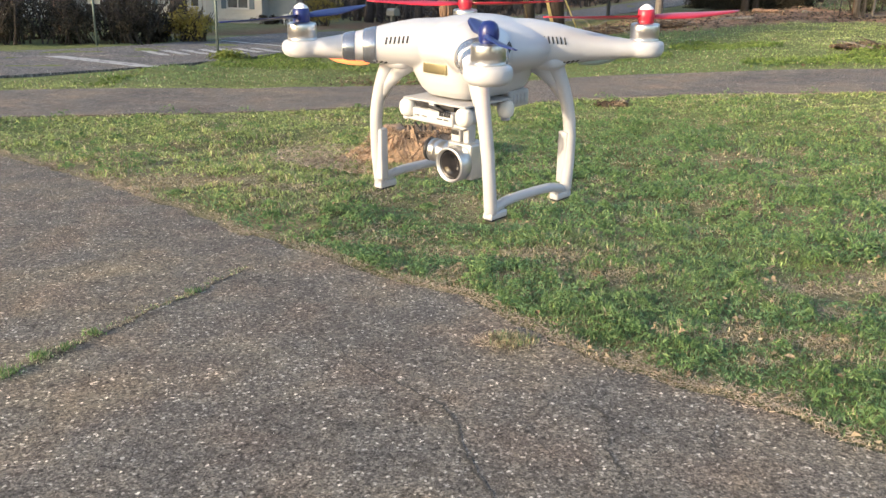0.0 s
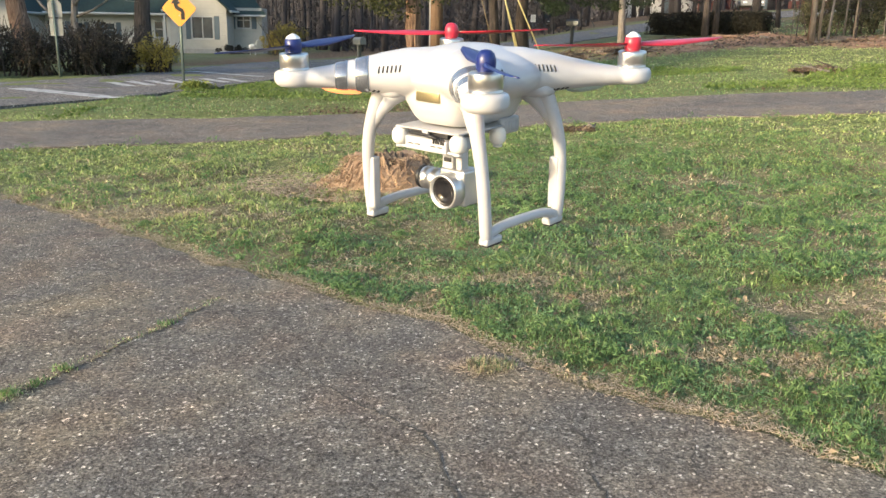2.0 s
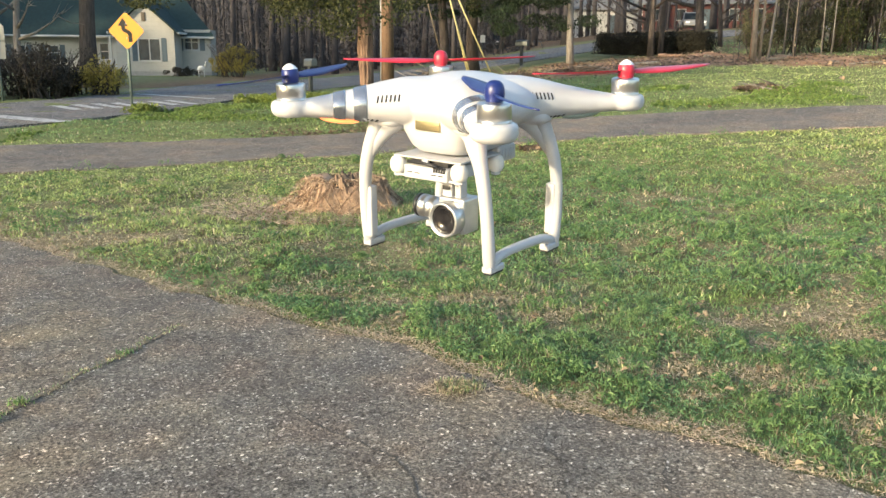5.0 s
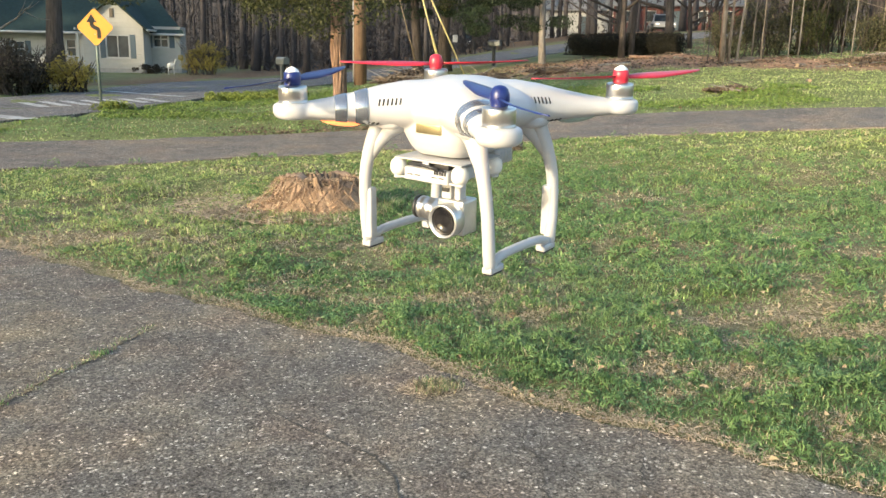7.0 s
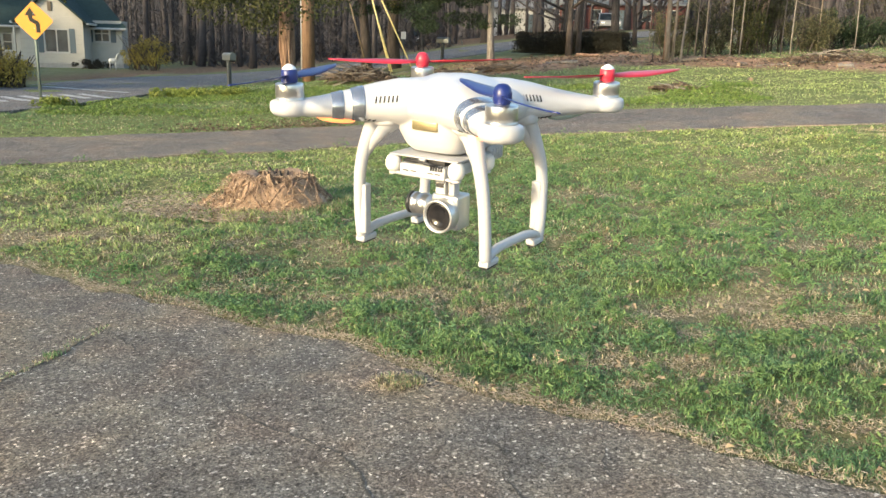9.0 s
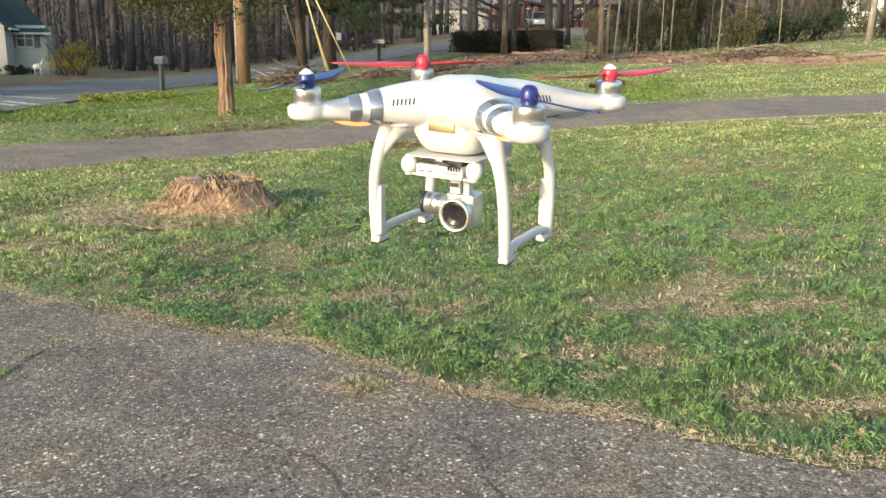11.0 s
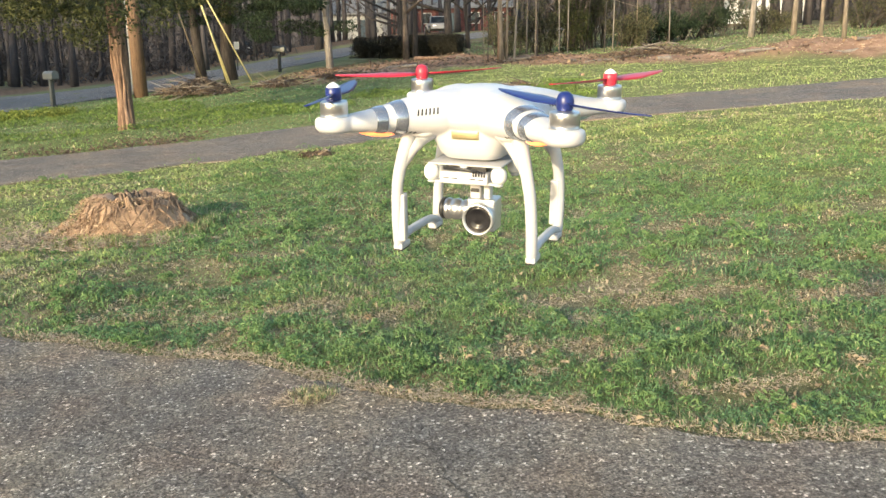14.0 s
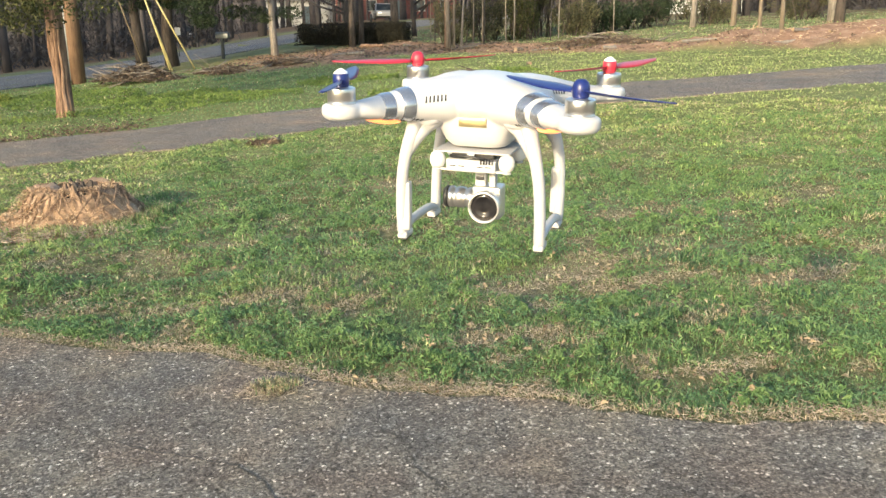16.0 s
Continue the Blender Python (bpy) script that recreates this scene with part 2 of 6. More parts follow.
M_BARK_CEDAR = bark_material("cedar_bark", (0.065, 0.038, 0.027), (0.42, 0.28, 0.2))
M_POLE = bark_material("pole_wood", (0.11, 0.07, 0.047), (0.29, 0.19, 0.12), 6, 0.05)
M_BARK_GREY = bark_material("grey_bark", (0.13, 0.115, 0.1), (0.34, 0.31, 0.275))
M_BARK_DARK = bark_material("dark_bark", (0.045, 0.038, 0.034), (0.14, 0.115, 0.098))
M_BARK_PALE = bark_material("pale_bark", (0.13, 0.105, 0.082), (0.31, 0.265, 0.21))
# bluish haze of the far woods is put into this bark colour
M_BARK_WOODS = bark_material("hazy_woods_bark", (0.054, 0.048, 0.049), (0.092, 0.083, 0.083))
M_CEDARLEAF = leafy("cedar_needles", [(0.026, 0.032, 0.014), (0.058, 0.066, 0.024), (0.125, 0.125, 0.045)], 0.8)
M_IVY = leafy("evergreen_leaves", [(0.014, 0.026, 0.013), (0.032, 0.052, 0.024), (0.065, 0.085, 0.042)], 0.8)
M_SHRUB = leafy("shrub_leaves", [(0.045, 0.048, 0.025), (0.09, 0.09, 0.048), (0.15, 0.14, 0.075)], 0.6)
M_DARKSHRUB = leafy("dark_shrub_leaves", [(0.022, 0.02, 0.015), (0.05, 0.042, 0.03), (0.095, 0.075, 0.055)], 0.7)
M_HEDGE = leafy("hedge_leaves", [(0.010, 0.012, 0.008), (0.024, 0.024, 0.016), (0.055, 0.045, 0.032)], 1.2)
M_FORSYTHIA = leafy("forsythia_flowers", [(0.27, 0.215, 0.055), (0.46, 0.365, 0.08), (0.22, 0.185, 0.075)], 1.0)
M_COVER = leafy("ground_cover_leaves", [(0.1, 0.155, 0.042), (0.15, 0.22, 0.055), (0.22, 0.28, 0.08)], 1.5)
M_WEED = leafy("weed_leaves", [(0.076, 0.148, 0.066), (0.115, 0.204, 0.092), (0.182, 0.280, 0.135)], 9.0, soft=0.6)
M_TUFT = leafy("tuft_blades", [(0.094, 0.172, 0.062), (0.142, 0.232, 0.084), (0.215, 0.305, 0.122)], 6.0, soft=0.6)
M_DEADLEAF = leafy("dry_leaves", [(0.14, 0.1, 0.066), (0.235, 0.18, 0.125), (0.35, 0.29, 0.21)], 3.0, trans=0.1)
M_CHIPS = leafy("wood_chips", [(0.24, 0.155, 0.10), (0.42, 0.29, 0.195), (0.58, 0.45, 0.33)], 2.0, trans=0)
M_BRUSH = leafy("brush_litter", [(0.052, 0.038, 0.030), (0.112, 0.079, 0.058), (0.205, 0.150, 0.108)], 2.0, trans=0)
M_STRAW = leafy("straw", [(0.27, 0.205, 0.155), (0.40, 0.322, 0.258), (0.52, 0.445, 0.37)], 2.0, trans=0.15)
M_MOUND = plain("mound_earth", (0.33, 0.225, 0.15), 0.95, var=0.4, scale=9, relief=0.6)
M_STONE = plain("pebble", (0.5, 0.47, 0.43), 0.8, var=0.3, scale=40)

# ---- helpers for meshes ----


def part(name, bm, material, parent=None, label="", smooth=True):
    """Links a bmesh as one mesh object, under a thing or a part."""
    me = bpy.data.meshes.new(name)
    bm.to_mesh(me)
    bm.free()
    return hang(name, me, material, parent, label, smooth)


def hang(name, me, material, parent=None, label="", smooth=True):
    if smooth:
        me.shade_smooth()
    else:
        me.shade_flat()
    me.materials.append(material)
    ob = new(name, me)
    if parent:
        ob.parent = parent
    if label:
        ob["label"] = label
    return ob


def raw(name, verts, faces_flat, sizes):
    """A mesh from numpy arrays: vertices, face corners one after another, and the corners of each face."""
    me = bpy.data.meshes.new(name)
    me.vertices.add(len(verts))
    me.vertices.foreach_set("co", np.ascontiguousarray(verts, np.float32).ravel())
    me.loops.add(len(faces_flat))
    me.loops.foreach_set("vertex_index", np.ascontiguousarray(faces_flat, np.int32))
    me.polygons.add(len(sizes))
    starts = np.r_[0, np.cumsum(sizes)[:-1]]
    me.polygons.foreach_set("loop_start", starts.astype(np.int32))
    me.update(calc_edges=True)
    return me


def box(bm, x0, x1, y0, y1, z0, z1, bevel=0.0):
    vs = [bm.verts.new((x, y, z)) for x in (x0, x1) for y in (y0, y1) for z in (z0, z1)]
    quads = ((0, 1, 3, 2), (4, 6, 7, 5), (0, 4, 5, 1), (2, 3, 7, 6), (0, 2, 6, 4), (1, 5, 7, 3))
    fs = [bm.faces.new([vs[i] for i in q]) for q in quads]
    if bevel:
        bmesh.ops.bevel(bm, geom=list({e for f in fs for e in f.edges}), offset=bevel, segments=3, profile=0.6, affect="EDGES")
    return bm


def tube(bm, pts, radii, segs=8, caps=True, flat=1.0):
    """A tapered tube along points; flat squeezes it across its second axis."""
    rings = []
    pts = [Vector(p) for p in pts]
    ref = None
    for i, p in enumerate(pts):
        d = (pts[min(i + 1, len(pts) - 1)] - pts[max(i - 1, 0)]).normalized()
        if ref is None:
            ref = Vector((1, 0, 0)) if abs(d.x) < 0.8 else Vector((0, 1, 0))
        a = (ref - d * ref.dot(d)).normalized()
        ref = a
        b = d.cross(a)
        r = radii[i] if hasattr(radii, "__len__") else radii
        rings.append([bm.verts.new(p + (a * math.cos(k * 2 * math.pi / segs) + b * math.sin(k * 2 * math.pi / segs) * flat) * r) for k in range(segs)])
    for u, v in zip(rings, rings[1:]):
        for k in range(segs):
            bm.faces.new((u[k], u[(k + 1) % segs], v[(k + 1) % segs], v[k]))
    if caps:
        bm.faces.new(rings[0][::-1])
        bm.faces.new(rings[-1])
    return bm


def lathe(bm, profile, segs=24, centre=(0, 0, 0), axis="z"):
    """Turns a profile of (radius, height) round an axis."""
    rings = []
    for r, h in profile:
        ring = []
        for k in range(segs):
            a = 2 * math.pi * k / segs
            c, s = r * math.cos(a), r * math.sin(a)
            p = (c, s, h) if axis == "z" else ((c, h, s) if axis == "y" else (h, c, s))
            ring.append(bm.verts.new(Vector(p) + Vector(centre)))
        rings.append(ring)
    for u, v in zip(rings, rings[1:]):
        for k in range(segs):
            bm.faces.new((u[k], u[(k + 1) % segs], v[(k + 1) % segs], v[k]))
    bm.faces.new(rings[0][::-1])
    bm.faces.new(rings[-1])
    bmesh.ops.recalc_face_normals(bm, faces=bm.faces[:])
    return bm


def empty(name, m, label, category, group="", kind=""):
    ob = new(name)
    ob.matrix_world = m
    return tagged(ob, label, category, group, kind)


def sm(x, a, b):
    t = np.clip((x - a) / (b - a), 0, 1)
    return t * t * (3 - 2 * t)


def vnoise(x, y, scale, seed=0):
    """Smooth value noise in 0 to 1 over arrays."""
    x, y = np.asarray(x, float) * scale + seed * 17.3, np.asarray(y, float) * scale - seed * 9.1
    xi, yi = np.floor(x), np.floor(y)
    fx, fy = x - xi, y - yi
    fx, fy = fx * fx * (3 - 2 * fx), fy * fy * (3 - 2 * fy)

    def h(a, b):
        v = np.sin(a * 127.1 + b * 311.7 + seed * 74.7) * 43758.5453
        return v - np.floor(v)

    return (h(xi, yi) * (1 - fx) + h(xi + 1, yi) * fx) * (1 - fy) + (h(xi, yi + 1) * (1 - fx) + h(xi + 1, yi + 1) * fx) * fy


# ---- the lie of the land ----


def ground_z(x, y):
    """Height of the land: level near the lot, rising slowly to the far right."""
    x, y = np.asarray(x, float), np.asarray(y, float)
    d = np.hypot(x, y)
    u = sm(x / np.maximum(y, 3), -0.2, 0.3) * (y > -5)
    return 0.02 * np.clip(x, -4, 40) + 0.02 * np.clip(x, 0, 25) + 0.045 * np.clip(d - 8, 0, 80) * u + 0.015 * np.clip(y - 7, 0, 20) * (1 - u)


def gz(x, y):
    return float(ground_z(x, y))


EDGE_X = [-30, -8, -4.3, -3.0, -2.0, -1.34, -0.63, 0.0, 0.4, 0.62, 1.1, 1.55, 2.1, 4.0, 8.0, 30]
EDGE_Y = [26, 10, 7.25, 6.3, 5.5, 4.9, 4.3, 3.84, 3.36, 3.08, 2.74, 2.34, 2.04, 1.0, -1.5, -14]


def edge_y(x):
    """Where the lot's asphalt ends and the lawn begins."""
    x = np.asarray(x, float)
    wob = (vnoise(x, x * 0, 2.1, 3) - 0.5) * 0.16 + (vnoise(x, x * 0, 6.5, 5) - 0.5) * 0.10 + (vnoise(x, x * 0, 19, 8) - 0.5) * 0.05
    return np.interp(x, EDGE_X, EDGE_Y) + wob


PATH_NEAR, PATH_FAR = [-0.0276, 0.1931, 11.2613], [-0.0224, 0.1444, 13.8981]


def path_near(x):
    x = np.asarray(x, float)
    return np.where(x > 9, np.polyval(PATH_NEAR, 9) + (x - 9) * np.polyval(np.polyder(PATH_NEAR), 9), np.where(x < -8, np.polyval(PATH_NEAR, -8) + (x + 8) * np.polyval(np.polyder(PATH_NEAR), -8), np.polyval(PATH_NEAR, x))) + (vnoise(x, x * 0, 1.7, 4) - 0.5) * 0.25


def path_far(x):
    x = np.asarray(x, float)
    return np.where(x > 9, np.polyval(PATH_FAR, 9) + (x - 9) * np.polyval(np.polyder(PATH_FAR), 9), np.where(x < -8, np.polyval(PATH_FAR, -8) + (x + 8) * np.polyval(np.polyder(PATH_FAR), -8), np.polyval(PATH_FAR, x))) + (vnoise(x, x * 0, 1.5, 6) - 0.5) * 0.25


ROAD_NEAR = [(-26, -4), (-18, 4), (-12, 9), (-7.6, 13.6), (-5.7, 18.5), (-5.05, 23), (-4.6, 27), (-0.1, 33.6), (5, 38.9), (10, 44.5), (18, 52), (30, 62), (60, 84)]
ROAD_FAR = [(-33, 1), (-25, 8), (-17, 13.6), (-10.7, 18.3), (-9.6, 21.7), (-8.9, 25), (-9.0, 34), (-4.5, 45), (2, 51), (8, 55.5), (16, 61), (28, 71), (58, 94)]
BANK_LINE = [(2, 23.5), (6, 24.5), (10, 26), (13, 20.5), (16.4, 15.7), (24, 13), (40, 9)]


def clay_amount(x, y):
    """Bare red earth and leaf litter on the bank at the far side."""
    lo = np.interp(x, [p[0] for p in BANK_LINE], [p[1] for p in BANK_LINE])
    w = (vnoise(x, y, 0.5, 2) - 0.5) * 3
    return sm(y + w, lo - 0.8, lo + 0.8) * sm(x, 1.5, 5) * (1 - sm(y + w, lo + 5, lo + 9))


def litter_amount(x, y):
    """Leaf litter under the woods."""
    far = np.interp(x, [p[0] for p in ROAD_FAR], [p[1] for p in ROAD_FAR])
    n = (vnoise(x, y, 0.3, 7) - 0.5) * 4
    left = sm(y + n, far + 4, far + 9) * sm(x, -14, -9)
    right = 0.75 * sm(vnoise(x, y, 0.22, 25), 0.25, 0.6) * sm(x * 0.5 + y + n, 40, 46) * sm(x, 9, 13)
    return np.maximum(left * (x < 30), right)


def turf_amount(x, y):
    """Closed green turf, denser away from the trodden lawn by the lot."""
    d = np.hypot(x, y)
    return 0.85 * sm(d + (vnoise(x, y, 0.7, 23) - 0.5) * 4, 6.5, 11.5) * (1 - 0.65 * sm(d, 22, 34) * (0.4 + 0.6 * vnoise(x, y, 0.35, 24)))


def spread(lo, hi, near_lo, near_hi, step, grow=1.17):
    """Grid lines: even between near_lo and near_hi, then ever wider."""
    a = list(np.arange(near_lo, near_hi, step))
    s, v = step, near_hi
    while v < hi:
        a.append(v)
        s *= grow
        v += s
    a.append(hi)
    s, v = step, near_lo - step
    while v > lo:
        a.append(v)
        s *= grow
        v -= s
    a.append(lo)
    return np.array(sorted(a))


def sheet(name, xs, ys, zfun):
    X, Y = np.meshgrid(xs, ys)
    V = np.stack([X, Y, zfun(X, Y)], -1).reshape(-1, 3)
    n, m = len(xs), len(ys)
    i = (np.arange(m - 1)[:, None] * n + np.arange(n - 1)[None]).ravel()
    f = np.stack([i, i + 1, i + n + 1, i + n], 1)
    return raw(name, V, f.ravel(), np.full(len(f), 4)), V


def lawn_z(x, y):
    lump = (vnoise(x, y, 1.3, 11) - 0.5) * 0.08 + (vnoise(x, y, 3.6, 12) - 0.5) * 0.04
    off = sm(y - np.interp(x, EDGE_X, EDGE_Y), 0.05, 0.6)
    back = 1 - sm(np.abs(y - (np.polyval(PATH_NEAR, np.clip(x, -8, 9)) + np.polyval(PATH_FAR, np.clip(x, -8, 9))) / 2), 1.2, 2.2)
    heap = clay_amount(x, y) * (0.3 + 0.7 * sm(x, 12.5, 16.5)) * (0.12 + 0.5 * (vnoise(x, y, 0.45, 21) - 0.4) + 0.25 * (vnoise(x, y, 1.6, 22) - 0.5))
    return ground_z(x, y) + lump * off * (1 - back) + heap * (1 - back) - 0.003 * (1 - off)


gm, V = sheet("ground", spread(-900, 900, -9, 14, 0.22), spread(-900, 900, 1, 30, 0.22), lawn_z)
for nm, fun in (("litter", litter_amount), ("clay", clay_amount), ("turf", turf_amount)):
    a = gm.attributes.new(nm, "FLOAT", "POINT")
    a.data.foreach_set("value", fun(V[:, 0], V[:, 1]).astype(np.float32))
ground = hang("ground", gm, M_SOIL)
tagged(ground, "uneven lawn and bare earth rising towards the woods", "ground", kind="structure")


def strip(name, near, far, material, label, lift, cross=6, category="road"):
    """A paved strip between two lines of points, laid on the land, with a small kerb drop at its sides."""
    near, far = np.array(near, float), np.array(far, float)
    t = np.linspace(0, 1, cross + 1)
    P = near[:, None] * (1 - t)[None, :, None] + far[:, None] * t[None, :, None]
    Z = ground_z(P[..., 0], P[..., 1]) + lift
    V = np.concatenate([P, Z[..., None]], -1)
    low = V[:, [0, -1]].copy()
    low[..., 2] -= lift + 0.06
    V = np.concatenate([low[:, :1], V, low[:, 1:]], 1)
    m, n = V.shape[:2]
    i = (np.arange(m - 1)[:, None] * n + np.arange(n - 1)[None]).ravel()
    f = np.stack([i, i + n, i + n + 1, i + 1], 1)
    ob = hang(name, raw(name, V.reshape(-1, 3), f.ravel(), np.full(len(f), 4)), material, smooth=False)
    return tagged(ob, label, category, kind="structure")


def dense(points, step):
    """The same line with points at even steps, rounded at its corners."""
    p = np.array(points, float)
    s = np.r_[0, np.cumsum(np.hypot(*np.diff(p, axis=0).T))]
    u = np.linspace(0, s[-1], int(s[-1] / step))
    q = np.stack([np.interp(u, s, p[:, 0]), np.interp(u, s, p[:, 1])], 1)
    k = 9
    pad = np.concatenate([np.repeat(q[:1], k, 0), q, np.repeat(q[-1:], k, 0)])
    return np.stack([np.convolve(pad[:, c], np.ones(2 * k + 1) / (2 * k + 1), "valid") for c in (0, 1)], 1)


def resample(a, n):
    s = np.linspace(0, 1, len(a))
    u = np.linspace(0, 1, n)
    return np.stack([np.interp(u, s, a[:, 0]), np.interp(u, s, a[:, 1])], 1)


lx = np.concatenate([np.arange(-12, -4, 0.25), np.arange(-4, 4, 0.03), np.arange(4, 14, 0.3)])
strip("pavement", np.stack([lx, lx * 0 - 14], 1), np.stack([lx, edge_y(lx)], 1), M_ASPHALT, "worn grey asphalt lot with cracks and weeds", 0.012, 60, "pavement")
px = np.arange(-24, 34, 0.15)
strip("footpath", np.stack([px, path_near(px)], 1), np.stack([px, path_far(px)], 1), M_PATH, "narrow asphalt path across the lawn", 0.02, 6, "path")
rn, rf = resample(dense(ROAD_NEAR, 0.5), 160), resample(dense(ROAD_FAR, 0.5), 160)
strip("road", rn, rf, M_ROAD, "grey asphalt street curving past the lawn", 0.03, 6)


def marking(pts, width, label="worn white road line"):
    """A painted line on the road."""
    p = np.array(pts, float)
    d = p[-1] - p[0]
    d = np.array([-d[1], d[0]]) / np.hypot(*d) * width / 2
    n = 12
    mid = p[0] + (p[-1] - p[0]) * np.linspace(0, 1, n)[:, None]
    V = np.concatenate([np.concatenate([mid + d, mid - d]), np.zeros((2 * n, 1))], 1)
    V[:, 2] = ground_z(V[:, 0], V[:, 1]) + 0.036
    i = np.arange(n - 1)
    f = np.stack([i, i + n, i + n + 1, i + 1], 1)
    return tagged(hang("road_marking", raw("road_marking", V, f.ravel(), np.full(len(f), 4)), M_MARK), label, "road marking", "road markings", "structure")


marking([(-9.6, 17.7), (-6.65, 15.95)], 0.42, "broad white stop line on the street")
marking([(-8.5, 25.2), (-5.7, 23.2)], 0.2)
for k in range(7):
    a = k / 6
    marking([(-8.9 + 2.0 * a + 0.25, 20.1 + 2.2 * a), (-7.6 + 2.0 * a, 18.9 + 2.2 * a)], 0.24, "short white bar of a worn crossing on the street")

# ---- the hovering drone ----
M_SHELL, _nt, _b = mat("white_shell", 0.36, 0, 0.4)
_v = coords(_nt)
_nt.links.new(ramp(_nt, noise_tex(_nt, _v, 30, 4), [(0.3, (0.475, 0.475, 0.492)), (0.7, (0.505, 0.505, 0.52))]), _b.inputs["Base Color"])
_b.inputs["Coat Weight"].default_value = 0.12
M_LEG = plain("white_leg_plastic", (0.47, 0.47, 0.482), 0.42, var=0.05, scale=60, relief=0.02)
M_MOTOR = plain("brushed_motor", (0.62, 0.61, 0.59), 0.32, 0.95, var=0.1, scale=90)
M_CAMERA = plain("silver_camera_body", (0.6, 0.6, 0.6), 0.35, 0.8, var=0.06, scale=80)
M_BLUE = plain("blue_plastic", (0.011, 0.022, 0.135), 0.35, var=0.12, scale=60)
M_RED = plain("red_plastic", (0.5, 0.026, 0.05), 0.35, var=0.12, scale=60)
M_WHITECAP = plain("white_cap", (0.8, 0.8, 0.8), 0.4, var=0.05)
M_STRIPE = plain("grey_sticker", (0.34, 0.36, 0.4), 0.24, 0.75, var=0.08, scale=50)
M_PLATE = plain("gold_plate", (0.52, 0.45, 0.27), 0.3, 0.95, var=0.1, scale=80)
M_BLACK = plain("black_plastic", (0.02, 0.02, 0.022), 0.45, var=0.2, scale=60)
M_GREY = plain("grey_plastic", (0.36, 0.37, 0.39), 0.45, var=0.12, scale=60)
M_PALEGREY = plain("pale_grey_plastic", (0.4, 0.4, 0.41), 0.45, var=0.08, scale=60)
M_RUBBER = plain("pale_rubber", (0.7, 0.69, 0.66), 0.6, var=0.06, scale=80)
M_LENS, _nt, _b = mat("lens_glass", 0.12, 0, 0.25)
_nt.links.new(ramp(_nt, noise_tex(_nt, coords(_nt), 60), [(0.3, (0.01, 0.01, 0.012)), (0.7, (0.03, 0.028, 0.03))]), _b.inputs["Base Color"])


def lamp_material(name, col, strength):
    m, nt, b = mat(name, 0.3)
    b.inputs["Base Color"].default_value = (*col, 1)
    b.inputs["Emission Color"].default_value = (*col, 1)
    b.inputs["Emission Strength"].default_value = strength
    return m


M_LED = lamp_material("orange_led", (1.0, 0.24, 0.08), 0.75)
M_LEDOFF = plain("green_led_lens", (0.3, 0.37, 0.34), 0.3, var=0.05)

R_MOTOR = 0.175
ARM = [(0.03, 0.036, 0.026, -0.010), (0.06, 0.033, 0.025, -0.010), (0.085, 0.0275, 0.0212, -0.0105), (0.11, 0.0222, 0.0162, -0.0118), (0.14, 0.0182, 0.0118, -0.0137), (0.16, 0.0175, 0.0095, -0.0146), (0.180, 0.0175, 0.0080, -0.0150)]
CORNERS = {"front_left": (-1, -1), "front_right": (1, -1), "back_right": (1, 1), "back_left": (-1, 1)}


def arm_at(s):
    k = [a[0] for a in ARM]
    return [float(np.interp(s, k, [a[i] for a in ARM])) for i in (1, 2, 3)]


def arm_ring(bm, d, s, grow=0.0, segs=28):
    w, h, z = arm_at(s)
    side = Vector((-d.y, d.x, 0))
    out = []
    for k in range(segs):
        a = 2 * math.pi * k / segs
        c, sn = math.cos(a), math.sin(a)
        p = d * s + side * ((w + grow) * c) + Vector((0, 0, z + (h + grow) * math.copysign(abs(sn) ** 0.9, sn)))
        out.append(bm.verts.new(p))
    return out


def bridge(bm, rings, close=True):
    for u, v in zip(rings, rings[1:]):
        n = len(u)
        for k in range(n):
            bm.faces.new((u[k], u[(k + 1) % n], v[(k + 1) % n], v[k]))
    if close:
        bm.faces.new(rings[0][::-1])
        bm.faces.new(rings[-1])
    bmesh.ops.recalc_face_normals(bm, faces=bm.faces[:])


def ball(bm, centre, r, segs=24, power=1.0):
    """An ellipsoid, or with a lower power a rounded box."""
    n = segs // 2
    rings = []
    f = lambda v: math.copysign(abs(v) ** power, v)
    for i in range(1, n):
        t = math.pi * i / n - math.pi / 2
        rings.append([bm.verts.new((centre[0] + r[0] * f(math.cos(t)) * f(math.cos(2 * math.pi * k / segs)), centre[1] + r[1] * f(math.cos(t)) * f(math.sin(2 * math.pi * k / segs)), centre[2] + r[2] * f(math.sin(t)))) for k in range(segs)])
    bridge(bm, rings)


